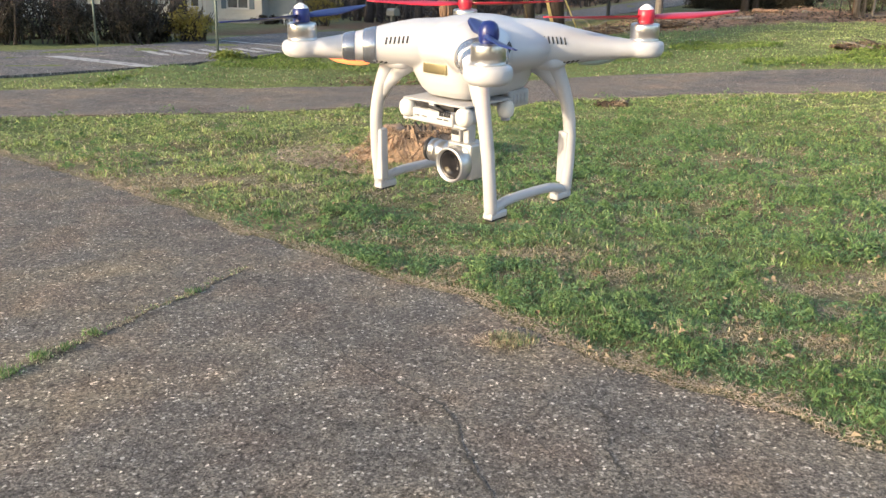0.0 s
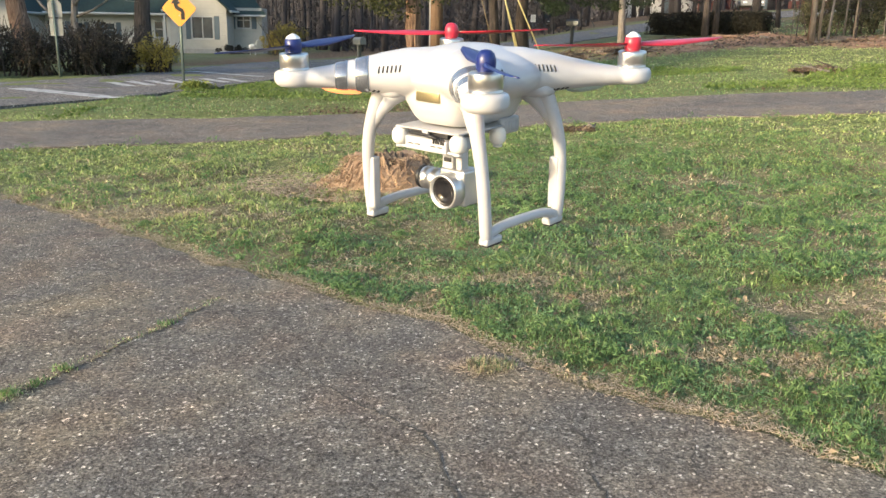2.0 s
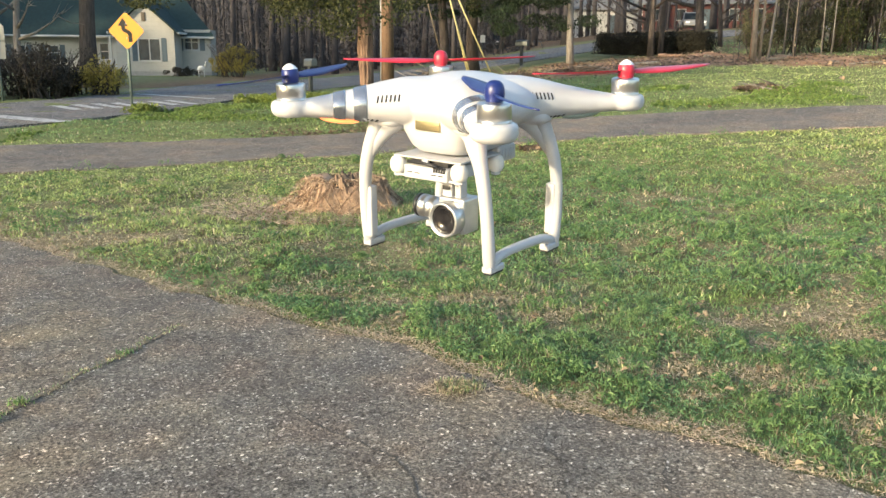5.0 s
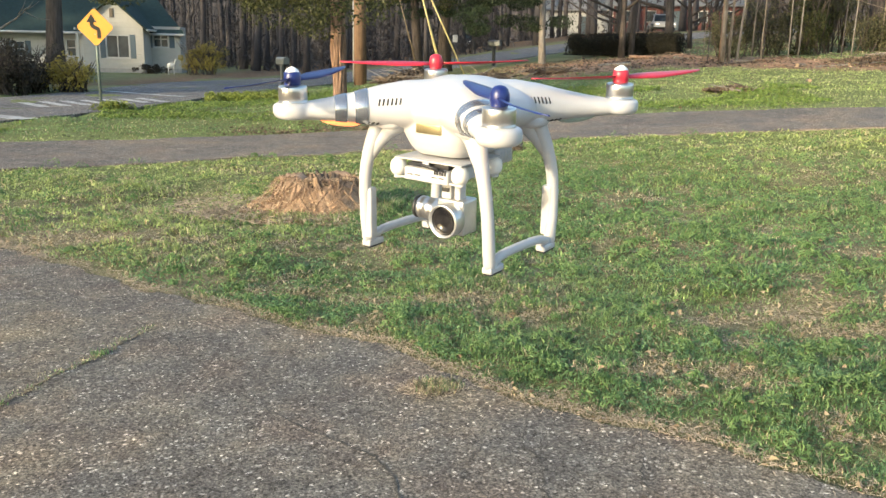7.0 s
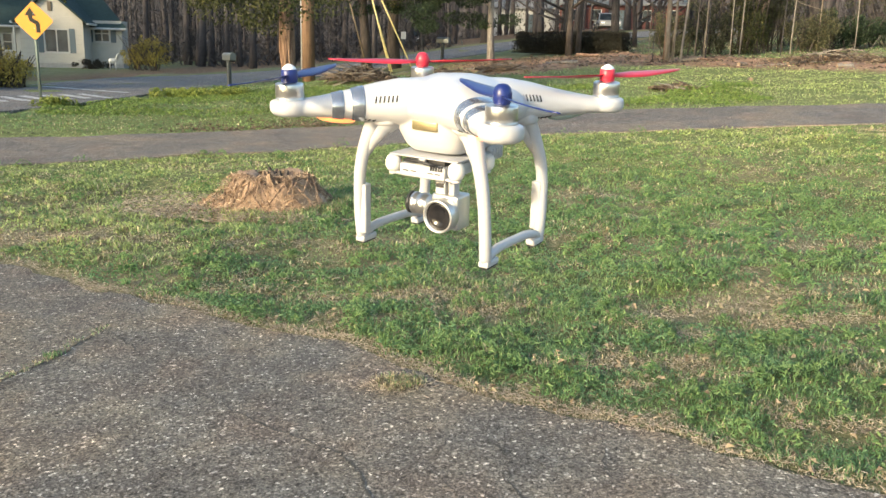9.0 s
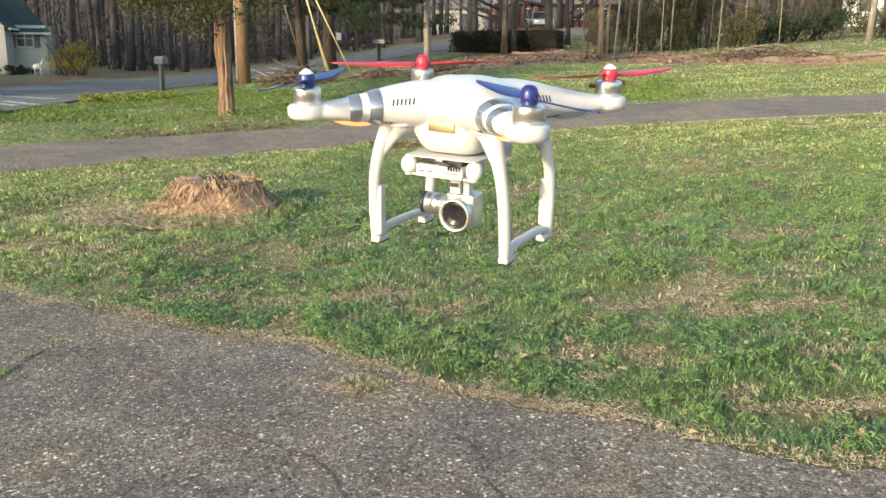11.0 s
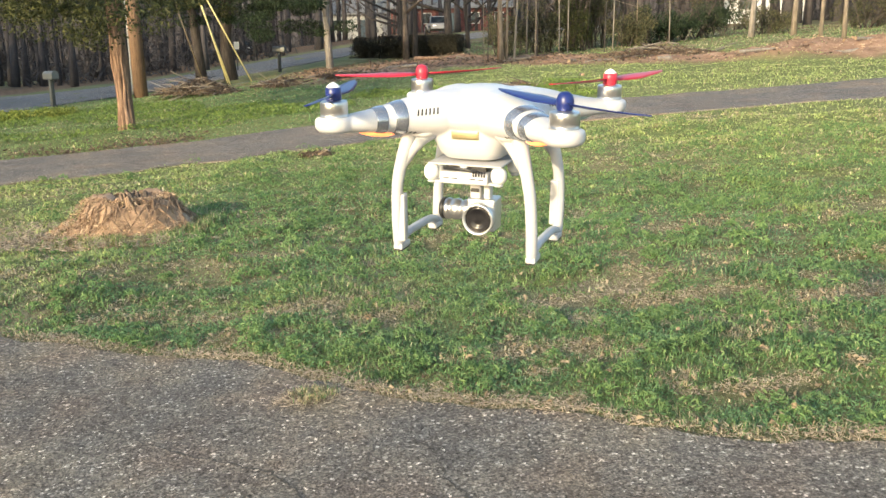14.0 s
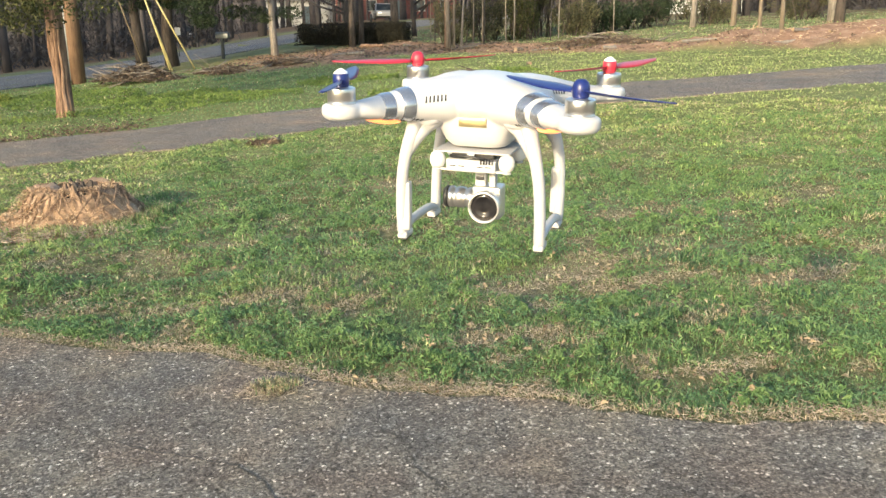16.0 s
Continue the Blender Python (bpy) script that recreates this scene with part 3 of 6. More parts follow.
def build_drone():
    d0 = empty("drone", pose(0.1904, 1.0805, 1.2707, 4.07, 2.19, -38.48), "white quadcopter drone hovering with blue and red propellers", "drone")
    bm = bmesh.new()
    ball(bm, (0, 0.006, -0.012), (0.078, 0.071, 0.0295), 40)
    ball(bm, (0, 0.006, -0.002), (0.058, 0.062, 0.0215), 36)
    # belly, narrower towards its bottom
    rings = []
    for z, w, l, c in ((0.000, 0.052, 0.051, 0), (-0.010, 0.062, 0.0575, 0), (-0.024, 0.0565, 0.0575, 0), (-0.034, 0.0480, 0.0570, 0), (-0.044, 0.0425, 0.0555, 0.001), (-0.0530, 0.0385, 0.0520, 0.002), (-0.0595, 0.0320, 0.0460, 0.002)):
        rings.append([bm.verts.new((w * math.copysign(abs(math.cos(a)) ** 0.45, math.cos(a)), c + l * math.copysign(abs(math.sin(a)) ** 0.45, math.sin(a)), z)) for a in (2 * math.pi * k / 40 for k in range(40))])
    bridge(bm, rings)
    for sx, sy in CORNERS.values():
        d = Vector((sx, sy, 0)).normalized()
        bridge(bm, [arm_ring(bm, d, a[0]) for a in ARM])
        lathe(bm, [(0.012, -0.0232), (0.0172, -0.0220), (0.0206, -0.0185), (0.0213, -0.0140), (0.0206, -0.0088), (0.0185, -0.0066), (0.012, -0.0062)], 32, d * R_MOTOR)
    body = part("body", bm, M_SHELL, d0, "glossy white plastic shell")
    r = body.modifiers.new("remesh", "REMESH")
    r.mode, r.voxel_size, r.use_smooth_shade = "VOXEL", 0.0016, True
    s = body.modifiers.new("smooth", "SMOOTH")
    s.iterations, s.factor = 9, 0.5
    for name, (sx, sy) in CORNERS.items():
        d = Vector((sx, sy, 0)).normalized()
        c = d * R_MOTOR
        col, cname = (M_BLUE, "blue") if sy < 0 else (M_RED, "red")
        bm = bmesh.new()
        lathe(bm, [(0.0130, -0.0075), (0.0147, -0.0072), (0.0147, -0.0045), (0.0143, -0.0042), (0.0143, -0.0036), (0.0147, -0.0033), (0.0147, 0.0088), (0.0142, 0.0100), (0.0128, 0.0106), (0.0068, 0.0108), (0.0062, 0.0116)], 36, c)
        motor = part("motor", bm, M_MOTOR, d0, "brushed silver motor")
        bm = bmesh.new()
        lathe(bm, [(0.0148, -0.0078), (0.0152, -0.0070), (0.0150, -0.0060)], 36, c)
        part("motor_rim", bm, M_GREY, motor)
        tipped = sx * sy > 0
        bm = bmesh.new()
        if tipped:
            lathe(bm, [(0.0070, 0.0108), (0.0083, 0.0116), (0.0086, 0.0180), (0.0082, 0.0236), (0.0074, 0.0244)], 24, c)
        else:
            lathe(bm, [(0.0068, 0.0106), (0.0080, 0.0125), (0.0087, 0.0170), (0.0084, 0.0215), (0.0070, 0.0256), (0.0045, 0.0280), (0.0012, 0.0288)], 24, c)
        prop = part("propeller", bm, col, d0, cname + " propeller hub")
        if tipped:
            bm = bmesh.new()
            lathe(bm, [(0.0074, 0.0243), (0.0070, 0.0255), (0.0052, 0.0272), (0.0026, 0.0290), (0.0008, 0.0296)], 24, c)
            part("hub_cap", bm, M_WHITECAP, prop, "white hub tip")
        turn = {"front_left": 106, "front_right": 139, "back_left": 46, "back_right": 66}[name]
        for half in (0, 180):
            bm = bmesh.new()
            a = radians(turn + half)
            e, n = Vector((math.cos(a), math.sin(a), 0)), Vector((-math.sin(a), math.cos(a), 0))
            rings = []
            for q in np.linspace(0, 1, 11):
                rr = 0.007 + 0.112 * q
                ch = float(np.interp(q, [0, 0.12, 0.35, 0.75, 0.95, 1], [0.008, 0.011, 0.019, 0.0135, 0.009, 0.003]))
                tw = radians(float(np.interp(q, [0, 0.3, 1], [28, 17, 8]))) * (1 if tipped else -1)
                mid = c + e * rr + Vector((0, 0, 0.0170 + 0.003 * q * q)) - n * (ch * 0.1)
                u, w = n * math.cos(tw) + Vector((0, 0, math.sin(tw))), Vector((0, 0, math.cos(tw))) - n * math.sin(tw)
                rings.append([bm.verts.new(mid + u * x * ch + w * t * 0.0016) for x, t in ((-0.5, 0), (-0.2, 0.6), (0.2, 0.5), (0.5, 0), (0.1, -0.35))])
            bridge(bm, rings)
            part("blade", bm, col, prop)
        bm = bmesh.new()
        lc = d * 0.128 + Vector((0, 0, -0.0262))
        ball(bm, (0, 0, 0), (0.0215, 0.0085, 0.0048), 20)
        bmesh.ops.transform(bm, matrix=Matrix.Translation(lc) @ Matrix.Rotation(math.atan2(sy, sx), 4, "Z") @ Matrix.Rotation(radians(-7), 4, "Y"), verts=bm.verts[:])
        part("led_lamp", bm, M_LED if sy < 0 else M_LEDOFF, d0, "glowing orange light strip" if sy < 0 else "unlit pale green light strip")
        if sy < 0:
            for s0, wide in ((0.0995, 0.0135), (0.1210, 0.0125)):
                bm = bmesh.new()
                bridge(bm, [arm_ring(bm, d, s0 + q * wide, 0.0004 + 0.0006 * (1 - abs(2 * q - 1) ** 6), 36) for q in (0, 0.06, 0.5, 0.94, 1)])
                part("stripe", bm, M_STRIPE, d0, "grey metallic stripe round the arm")
        # leg: one side of a landing frame, front or back
        bm = bmesh.new()
        back = 0.0035 if sy > 0 else 0.0
        fore = 0.006 if sy < 0 else 0.0
        P = [(x * sx, (y + fore * f) * sy, z - back * b) for x, y, z, f, b in ((0.0575, 0.0510, -0.018, 1, 0), (0.0625, 0.0550, -0.031, 1, 0), (0.0662, 0.0588, -0.043, 0.95, 0), (0.0702, 0.0622, -0.056, 0.8, 0), (0.0738, 0.0648, -0.070, 0.55, 0), (0.0768, 0.0662, -0.086, 0.3, 0), (0.0785, 0.0664, -0.104, 0.1, 0), (0.0795, 0.0652, -0.130, 0, 0.5), (0.0794, 0.0624, -0.156, 0, 1), (0.0790, 0.0606, -0.1635, 0, 1))]
        tube(bm, P, [0.0130, 0.0096, 0.0084, 0.0075, 0.0069, 0.0066, 0.0064, 0.0064, 0.0065, 0.0054], 16)
        # the inner fillet that runs up into the body
        tube(bm, [(0.043 * sx, (0.044 + fore) * sy, -0.025), (0.0545 * sx, (0.0505 + fore) * sy, -0.036), (0.0622 * sx, (0.0570 + fore) * sy, -0.049), (0.0695 * sx, (0.0622 + fore * 0.7) * sy, -0.066)], [0.013, 0.0098, 0.0072, 0.0040], 12)
        leg = part("leg", bm, M_LEG, d0)
        bm = bmesh.new()
        ball(bm, (0.0550 * sx, (0.0490 + fore * 0.8) * sy, -0.0260), (0.0215, 0.0165, 0.0090), 24, 0.7)
        part("leg_mount", bm, M_SHELL, leg)
        if sx * sy > 0:
            bm = bmesh.new()
            box(bm, -0.0085, 0.0030, -0.0054, 0.0054, -0.0275, 0.0285, 0.0022)
            bmesh.ops.transform(bm, matrix=Matrix.Translation((0.0772 * sx, 0.0640 * sy, -0.1275)) @ Matrix.Rotation(0 if sx > 0 else math.pi, 4, "Z"), verts=bm.verts[:])
            part("antenna_cover", bm, M_LEG, leg)
        bm = bmesh.new()
        box(bm, 0.0790 * sx - 0.0058, 0.0790 * sx + 0.0058, 0.0545 * sy - 0.0125, 0.0545 * sy + 0.0125, -0.1662 - back, -0.1590 - back, 0.0022)
        part("foot_pad", bm, M_LEG, leg)
        bm = bmesh.new()
        box(bm, 0.0790 * sx - 0.0048, 0.0790 * sx + 0.0048, 0.0545 * sy - 0.0110, 0.0545 * sy + 0.0110, -0.1680 - back, -0.1655 - back, 0.0008)
        part("rubber_foot", bm, M_BLACK, leg)
        # cooling slots on the flanks of the arm
        for flank in (-1, 1):
            side = Vector((-d.y, d.x, 0)) * flank
            for k in range(0 if name == "front_right" and flank < 0 else 6):
                s1 = 0.068 + k * 0.0042
                w, h, z = arm_at(s1)
                ang = radians(18)
                p = d * s1 + side * (w * math.cos(ang)) + Vector((0, 0, z + h * math.sin(ang)))
                nrm = (side * (math.cos(ang) / w) + Vector((0, 0, math.sin(ang) / h))).normalized()
                up = d.cross(nrm)
                bm = bmesh.new()
                box(bm, -0.00085, 0.00085, -0.0036, 0.0036, -0.0012, 0.0006, 0.0004)
                mtx = Matrix((d, up, nrm)).transposed().to_4x4()
                bmesh.ops.transform(bm, matrix=Matrix.Translation(p) @ mtx @ Matrix.Rotation(0.22 * flank, 4, "Z"), verts=bm.verts[:])
                part("vent_slot", bm, M_BLACK, body)
            for k in range(4):
                s1 = 0.090 + k * 0.0048
                w, h, z = arm_at(s1)
                ang = radians(-52)
                p = d * s1 + side * (w * math.cos(ang)) + Vector((0, 0, z + h * math.sin(ang)))
                nrm = (side * (math.cos(ang) / w) + Vector((0, 0, math.sin(ang) / h))).normalized()
                bm = bmesh.new()
                box(bm, -0.0012, 0.0012, -0.0022, 0.0022, -0.0012, 0.0008, 0.0004)
                mtx = Matrix((d, d.cross(nrm), nrm)).transposed().to_4x4()
                bmesh.ops.transform(bm, matrix=Matrix.Translation(p) @ mtx @ Matrix.Rotation(0.5, 4, "Z"), verts=bm.verts[:])
                part("vent_slot", bm, M_BLACK, body)
    for sx in (-1, 1):
        bm = bmesh.new()
        tube(bm, [(0.0790 * sx, y, -0.1590 - 0.028 * (y + 0.058) + 0.0080 * (1 - abs(y / 0.0605) ** 4)) for y in np.linspace(-0.0605, 0.0605, 15)], 0.0049, 14)
        part("skid", bm, M_LEG, d0)
    bm = bmesh.new()
    box(bm, -0.0155, 0.0155, -0.0592, -0.0500, -0.0345, -0.0248, 0.0008)
    part("name_plate", bm, M_PLATE, body, "blank gold name plate")
    # gimbal: mounting plates, rubber balls, arm, camera
    bm = bmesh.new()
    box(bm, -0.043, 0.043, -0.0610, 0.012, -0.0636, -0.0616, 0.0009)
    gim = part("gimbal", bm, M_PALEGREY, d0, "pale grey gimbal plate")
    for sx in (-1, 1):
        for y in (-0.0575, 0.006):
            bm = bmesh.new()
            lathe(bm, [(0.004, -0.0812), (0.0070, -0.0795), (0.0086, -0.0760), (0.0089, -0.0725), (0.0086, -0.0690), (0.0070, -0.0655), (0.004, -0.0636)], 20, (0.0392 * sx, y, 0))
            part("damper", bm, M_RUBBER, gim, "pale rubber damper ball")
            bm = bmesh.new()
            lathe(bm, [(0.0030, -0.0845), (0.0050, -0.0838), (0.0050, -0.0815), (0.0030, -0.0808)], 14, (0.0392 * sx, y, 0))
            part("damper_pin", bm, M_LEG, gim)
    # plain black block that fills the gap between the two plates
    bm = bmesh.new()
    box(bm, -0.024, 0.024, -0.0560, 0.004, -0.0700, -0.0636, 0.001)
    part("gap_block", bm, M_BLACK, gim, "black block in the gap between the plates")
    bm = bmesh.new()
    box(bm, -0.0285, 0.0275, -0.0625, -0.004, -0.0840, -0.0702, 0.0022)
    low = part("lower_plate", bm, M_LEG, gim)
    for sx in (-1, 1):
        bm = bmesh.new()
        box(bm, 0.031 * sx - 0.010, 0.031 * sx + 0.010, -0.0600, -0.0500, -0.0838, -0.0812, 0.001)
        part("damper_arm", bm, M_LEG, low)
    for x, w in ((-0.0205, 0.0055), (-0.0105, 0.0055), (0.0105, 0.0055), (0.0195, 0.005)):
        bm = bmesh.new()
        box(bm, x - w / 2 - 0.0006, x + w / 2 + 0.0006, -0.0631, -0.0615, -0.0778, -0.0769)
        part("slot", bm, M_BLACK, low)
    for k in range(5):
        bm = bmesh.new()
        box(bm, 0.0105 + 0.0032 * k, 0.0124 + 0.0032 * k, -0.0634, -0.0615, -0.0742, -0.0688)
        part("contact_pin", bm, M_BLACK, low)
    bm = bmesh.new()
    tube(bm, [(-0.024, -0.060, -0.0672), (-0.006, -0.0625, -0.0662), (0.006, -0.0630, -0.0672), (0.016, -0.0622, -0.0690)], 0.0018, 8)
    part("ribbon_cable", bm, M_BLACK, gim)
    bm = bmesh.new()
    box(bm, -0.004, 0.004, -0.0632, -0.0600, -0.0690, -0.0630, 0.0006)
    part("connector", bm, M_PALEGREY, gim)
    bm = bmesh.new()
    lathe(bm, [(0.0100, -0.0885), (0.0135, -0.0875), (0.0135, -0.0838)], 22, (0.008, -0.024, 0))
    part("yaw_motor", bm, M_CAMERA, gim)
    bm = bmesh.new()
    box(bm, -0.003, 0.0095, -0.031, -0.019, -0.1065, -0.0870, 0.0018)
    part("gimbal_arm", bm, M_LEG, gim)
    bm = bmesh.new()
    box(bm, 0.0130, 0.0205, -0.030, -0.018, -0.1065, -0.0860, 0.0016)
    part("gimbal_arm", bm, M_LEG, gim)
    bm = bmesh.new()
    box(bm, -0.0015, 0.0080, -0.0325, -0.0300, -0.0990, -0.0945, 0.0006)
    part("arm_slot", bm, M_BLACK, gim)
    bm = bmesh.new()
    box(bm, -0.006, 0.028, -0.034, -0.007, -0.1440, -0.1060, 0.003)
    camera_body = part("gimbal_camera", bm, M_CAMERA, d0, "silver camera with round lens")
    bm = bmesh.new()
    lathe(bm, [(0.0158, -0.042), (0.0184, -0.044), (0.0184, -0.0585), (0.0177, -0.0595), (0.0160, -0.0595), (0.0156, -0.0500)], 36, (0.0122, 0.009, -0.1265), "y")
    lens = part("lens_barrel", bm, M_CAMERA, camera_body)
    bm = bmesh.new()
    lathe(bm, [(0.0155, -0.050), (0.0155, -0.0562), (0.0105, -0.0560), (0.0085, -0.0545), (0.0045, -0.0540), (0.002, -0.0545)], 32, (0.0122, 0.009, -0.1265), "y")
    part("lens_glass", bm, M_LENS, lens, "dark lens glass")
    bm = bmesh.new()
    lathe(bm, [(0.0105, 0.006), (0.0118, 0.004), (0.0118, -0.006), (0.0105, -0.0075), (0.0105, -0.0095), (0.0122, -0.011), (0.0122, -0.0185), (0.0112, -0.0195), (0.0112, -0.022), (0.0124, -0.023), (0.0124, -0.0275), (0.0110, -0.029)], 28, (-0.006, -0.024, -0.1225), "x")
    rm = part("roll_motor", bm, M_MOTOR, camera_body, "ringed silver gimbal motor")
    bm = bmesh.new()
    lathe(bm, [(0.0124, -0.0288), (0.0126, -0.0325), (0.0100, -0.0345), (0.004, -0.0348)], 28, (-0.006, -0.024, -0.1225), "x")
    part("motor_cap", bm, M_BLACK, rm)
    bm = bmesh.new()
    box(bm, -0.016, 0.038, 0.014, 0.048, -0.0745, -0.0560, 0.005)
    rear = part("sensor_pod", bm, M_PALEGREY, d0, "pale grey sensor pod under the belly")
    for k in range(4):
        bm = bmesh.new()
        box(bm, 0.0372, 0.0386, 0.019 + 0.0062 * k, 0.0215 + 0.0062 * k, -0.0705, -0.0605)
        part("slot", bm, M_GREY, rear)


build_drone()

# ---- plants ----


def tris(count):
    return np.full(count, 3)


def leaves(name, P, size, rng, flat=0.0, slim=0.55, curl=0.18):
    """A mesh of small pointed leaves (four corners each) at the places P, turned at random."""
    n = len(P)
    a = rng.normal(size=(n, 3))
    a[:, 2] *= 1 - flat
    a /= np.linalg.norm(a, axis=1)[:, None] + 1e-9
    b = rng.normal(size=(n, 3))
    b[:, 2] *= 1 - flat
    b -= a * (a * b).sum(1)[:, None]
    b /= np.linalg.norm(b, axis=1)[:, None] + 1e-9
    s = (size * rng.uniform(0.6, 1.4, n))[:, None]
    c = np.cross(a, b) * s * curl
    V = np.stack([P - a * s * 0.5, P + b * s * slim * 0.5 + c, P + a * s * 0.5, P - b * s * slim * 0.5 + c], 1).reshape(-1, 3)
    i = np.arange(n)[:, None] * 4
    f = np.concatenate([i, i + 1, i + 2, i, i + 2, i + 3], 1)
    return raw(name, V, f.ravel(), np.full(2 * n, 3))


def clumps(rng, centres, radii, per):
    """Points gathered in uneven clumps round the centres, denser towards their skins."""
    out = []
    for c, r in zip(centres, radii):
        d = rng.normal(size=(per, 3))
        d /= np.linalg.norm(d, axis=1)[:, None]
        out.append(np.asarray(c) + d * np.asarray(r) * (rng.uniform(0.25, 1.0, per) ** 0.5)[:, None])
    return np.concatenate(out)


def limb_tree(rng, height, radius, lean=(0, 0), limbs=9, first=0.35, spread_=0.35, twigs=4, segs=8):
    """A trunk and its bare limbs. Returns two bmeshes and the limbs' ends."""
    t, c, ends = bmesh.new(), bmesh.new(), []
    n = 9
    wob = rng.normal(0, radius * 0.35, (n, 2)).cumsum(0) * 0.6
    wob[0] = 0
    pts = [(lean[0] * height * q + wob[i, 0], lean[1] * height * q + wob[i, 1], height * q - (0.25 if i == 0 else 0)) for i, q in enumerate(np.linspace(0, 1, n))]
    rad = [radius * (1.2 if i == 0 else 1.0 - 0.8 * q) for i, q in enumerate(np.linspace(0, 1, n))]
    tube(t, pts, rad, segs)
    for k in range(limbs):
        q = first + (0.97 - first) * (k + rng.uniform(0, 0.8)) / limbs
        j = min(int(q * (n - 1)), n - 2)
        f = q * (n - 1) - j
        base = Vector(pts[j]).lerp(Vector(pts[j + 1]), f)
        ang = rng.uniform(0, 2 * math.pi)
        ln = height * spread_ * (1.15 - q) * rng.uniform(0.7, 1.3) + 0.4
        up = rng.uniform(0.15, 0.8)
        d = Vector((math.cos(ang), math.sin(ang), up)).normalized()
        r0 = radius * (1 - 0.8 * q) * 0.5
        P = [base, base + d * ln * 0.4 + Vector((0, 0, ln * 0.03)), base + d * ln * 0.75 + Vector((0, 0, ln * 0.12)), base + d * ln + Vector((0, 0, ln * 0.25))]
        tube(c, P, [r0, r0 * 0.7, r0 * 0.45, r0 * 0.15], 5)
        ends.append(P[-1])
        for _ in range(twigs):
            u = rng.uniform(0.35, 0.95)
            b2 = P[1].lerp(P[3], u)
            d2 = (d + Vector(rng.normal(0, 0.6, 3))).normalized()
            l2 = ln * rng.uniform(0.2, 0.5)
            tube(c, [b2, b2 + d2 * l2 * 0.5, b2 + d2 * l2 + Vector((0, 0, l2 * 0.2))], [r0 * 0.35, r0 * 0.22, r0 * 0.06], 4)
            ends.append(b2 + d2 * l2)
    return t, c, ends


def bare_tree(x, y, height, radius, seed, bark, label, lean=(0, 0), group="", **kw):
    rng = np.random.default_rng(seed)
    t = empty("tree", pose(x, y, gz(x, y)), label, "tree", group)
    tb, cb, _ = limb_tree(rng, height, radius, lean, **kw)
    part("trunk", tb, bark, t)
    part("crown", cb, bark, t, "bare branches")
    return t


def evergreen(x, y, height, radius, seed, bark, leaf, label, low, crown_r, lean=(0, 0), count=90, per=260, size=0.13, shift=(0, 0)):
    """A trunk with limbs under a ragged crown of needle clumps that starts at the height low."""
    rng = np.random.default_rng(seed)
    t = empty("tree", pose(x, y, gz(x, y)), label, "tree")
    tb, cb, ends = limb_tree(rng, height, radius, lean, limbs=14, first=low / height, spread_=crown_r / height, twigs=3)
    part("trunk", tb, bark, t)
    part("limbs", cb, bark, t)
    q = rng.uniform(0, 1, count) ** 1.4
    ang = rng.uniform(0, 2 * math.pi, count)
    rr = crown_r * (1 - 0.75 * q) * rng.uniform(0.25, 1.0, count)
    C = np.stack([lean[0] * height * q + shift[0] + rr * np.cos(ang), lean[1] * height * q + shift[1] + rr * np.sin(ang), low + (height - low) * q + rng.normal(0, 0.3, count)], 1)
    P = clumps(rng, C, rng.uniform(0.3, 0.7, (count, 1)) * [1, 1, 0.55], per)
    hang("crown", leaves("crown", P, size, rng), leaf, t, "dark ragged evergreen foliage", False)
    return t


def shrub(name, x, y, sx, sy, h, seed, leaf, label, category="shrub", count=40, per=200, size=0.09, stems=9, group="", turn=0.0, blocky=0.0):
    """A bush: stems from the ground and many clumps of leaves with gaps between."""
    rng = np.random.default_rng(seed)
    t = empty(name, pose(x, y, gz(x, y), 0, 0, turn), label, category, group)
    for _ in range(stems):
        bm = bmesh.new()
        a, b = rng.uniform(-0.55, 0.55, 2), rng.uniform(-0.95, 0.95, 2)
        tube(bm, [(a[0] * sx, a[1] * sy, -0.1), ((a[0] + b[0]) / 2 * sx, (a[1] + b[1]) / 2 * sy, h * 0.5), (b[0] * sx, b[1] * sy, h * rng.uniform(0.8, 1.0))], [0.025, 0.018, 0.006], 5)
        part("stem", bm, M_BARK_DARK, t)
    if blocky:
        C = rng.uniform(-1, 1, (count, 3)) * [sx, sy, h * 0.45] + [0, 0, h * 0.5]
        P = clumps(rng, C, np.full((count, 1), blocky), per)
        P = np.clip(P, [-sx, -sy, 0.02], [sx, sy, h + 0.06]) + rng.normal(0, 0.025, P.shape)
    else:
        u = rng.normal(size=(count, 3))
        u /= np.linalg.norm(u, axis=1)[:, None]
        C = u * rng.uniform(0.35, 0.95, (count, 1)) * [sx, sy, h * 0.5] + [0, 0, h * 0.48]
        P = clumps(rng, C, rng.uniform(0.16, 0.36, (count, 1)) * min(1.0, h), per)
    P[:, 2] = np.maximum(P[:, 2], 0.01)
    hang("foliage", leaves("foliage", P, size, rng), leaf, t, "", False)
    return t


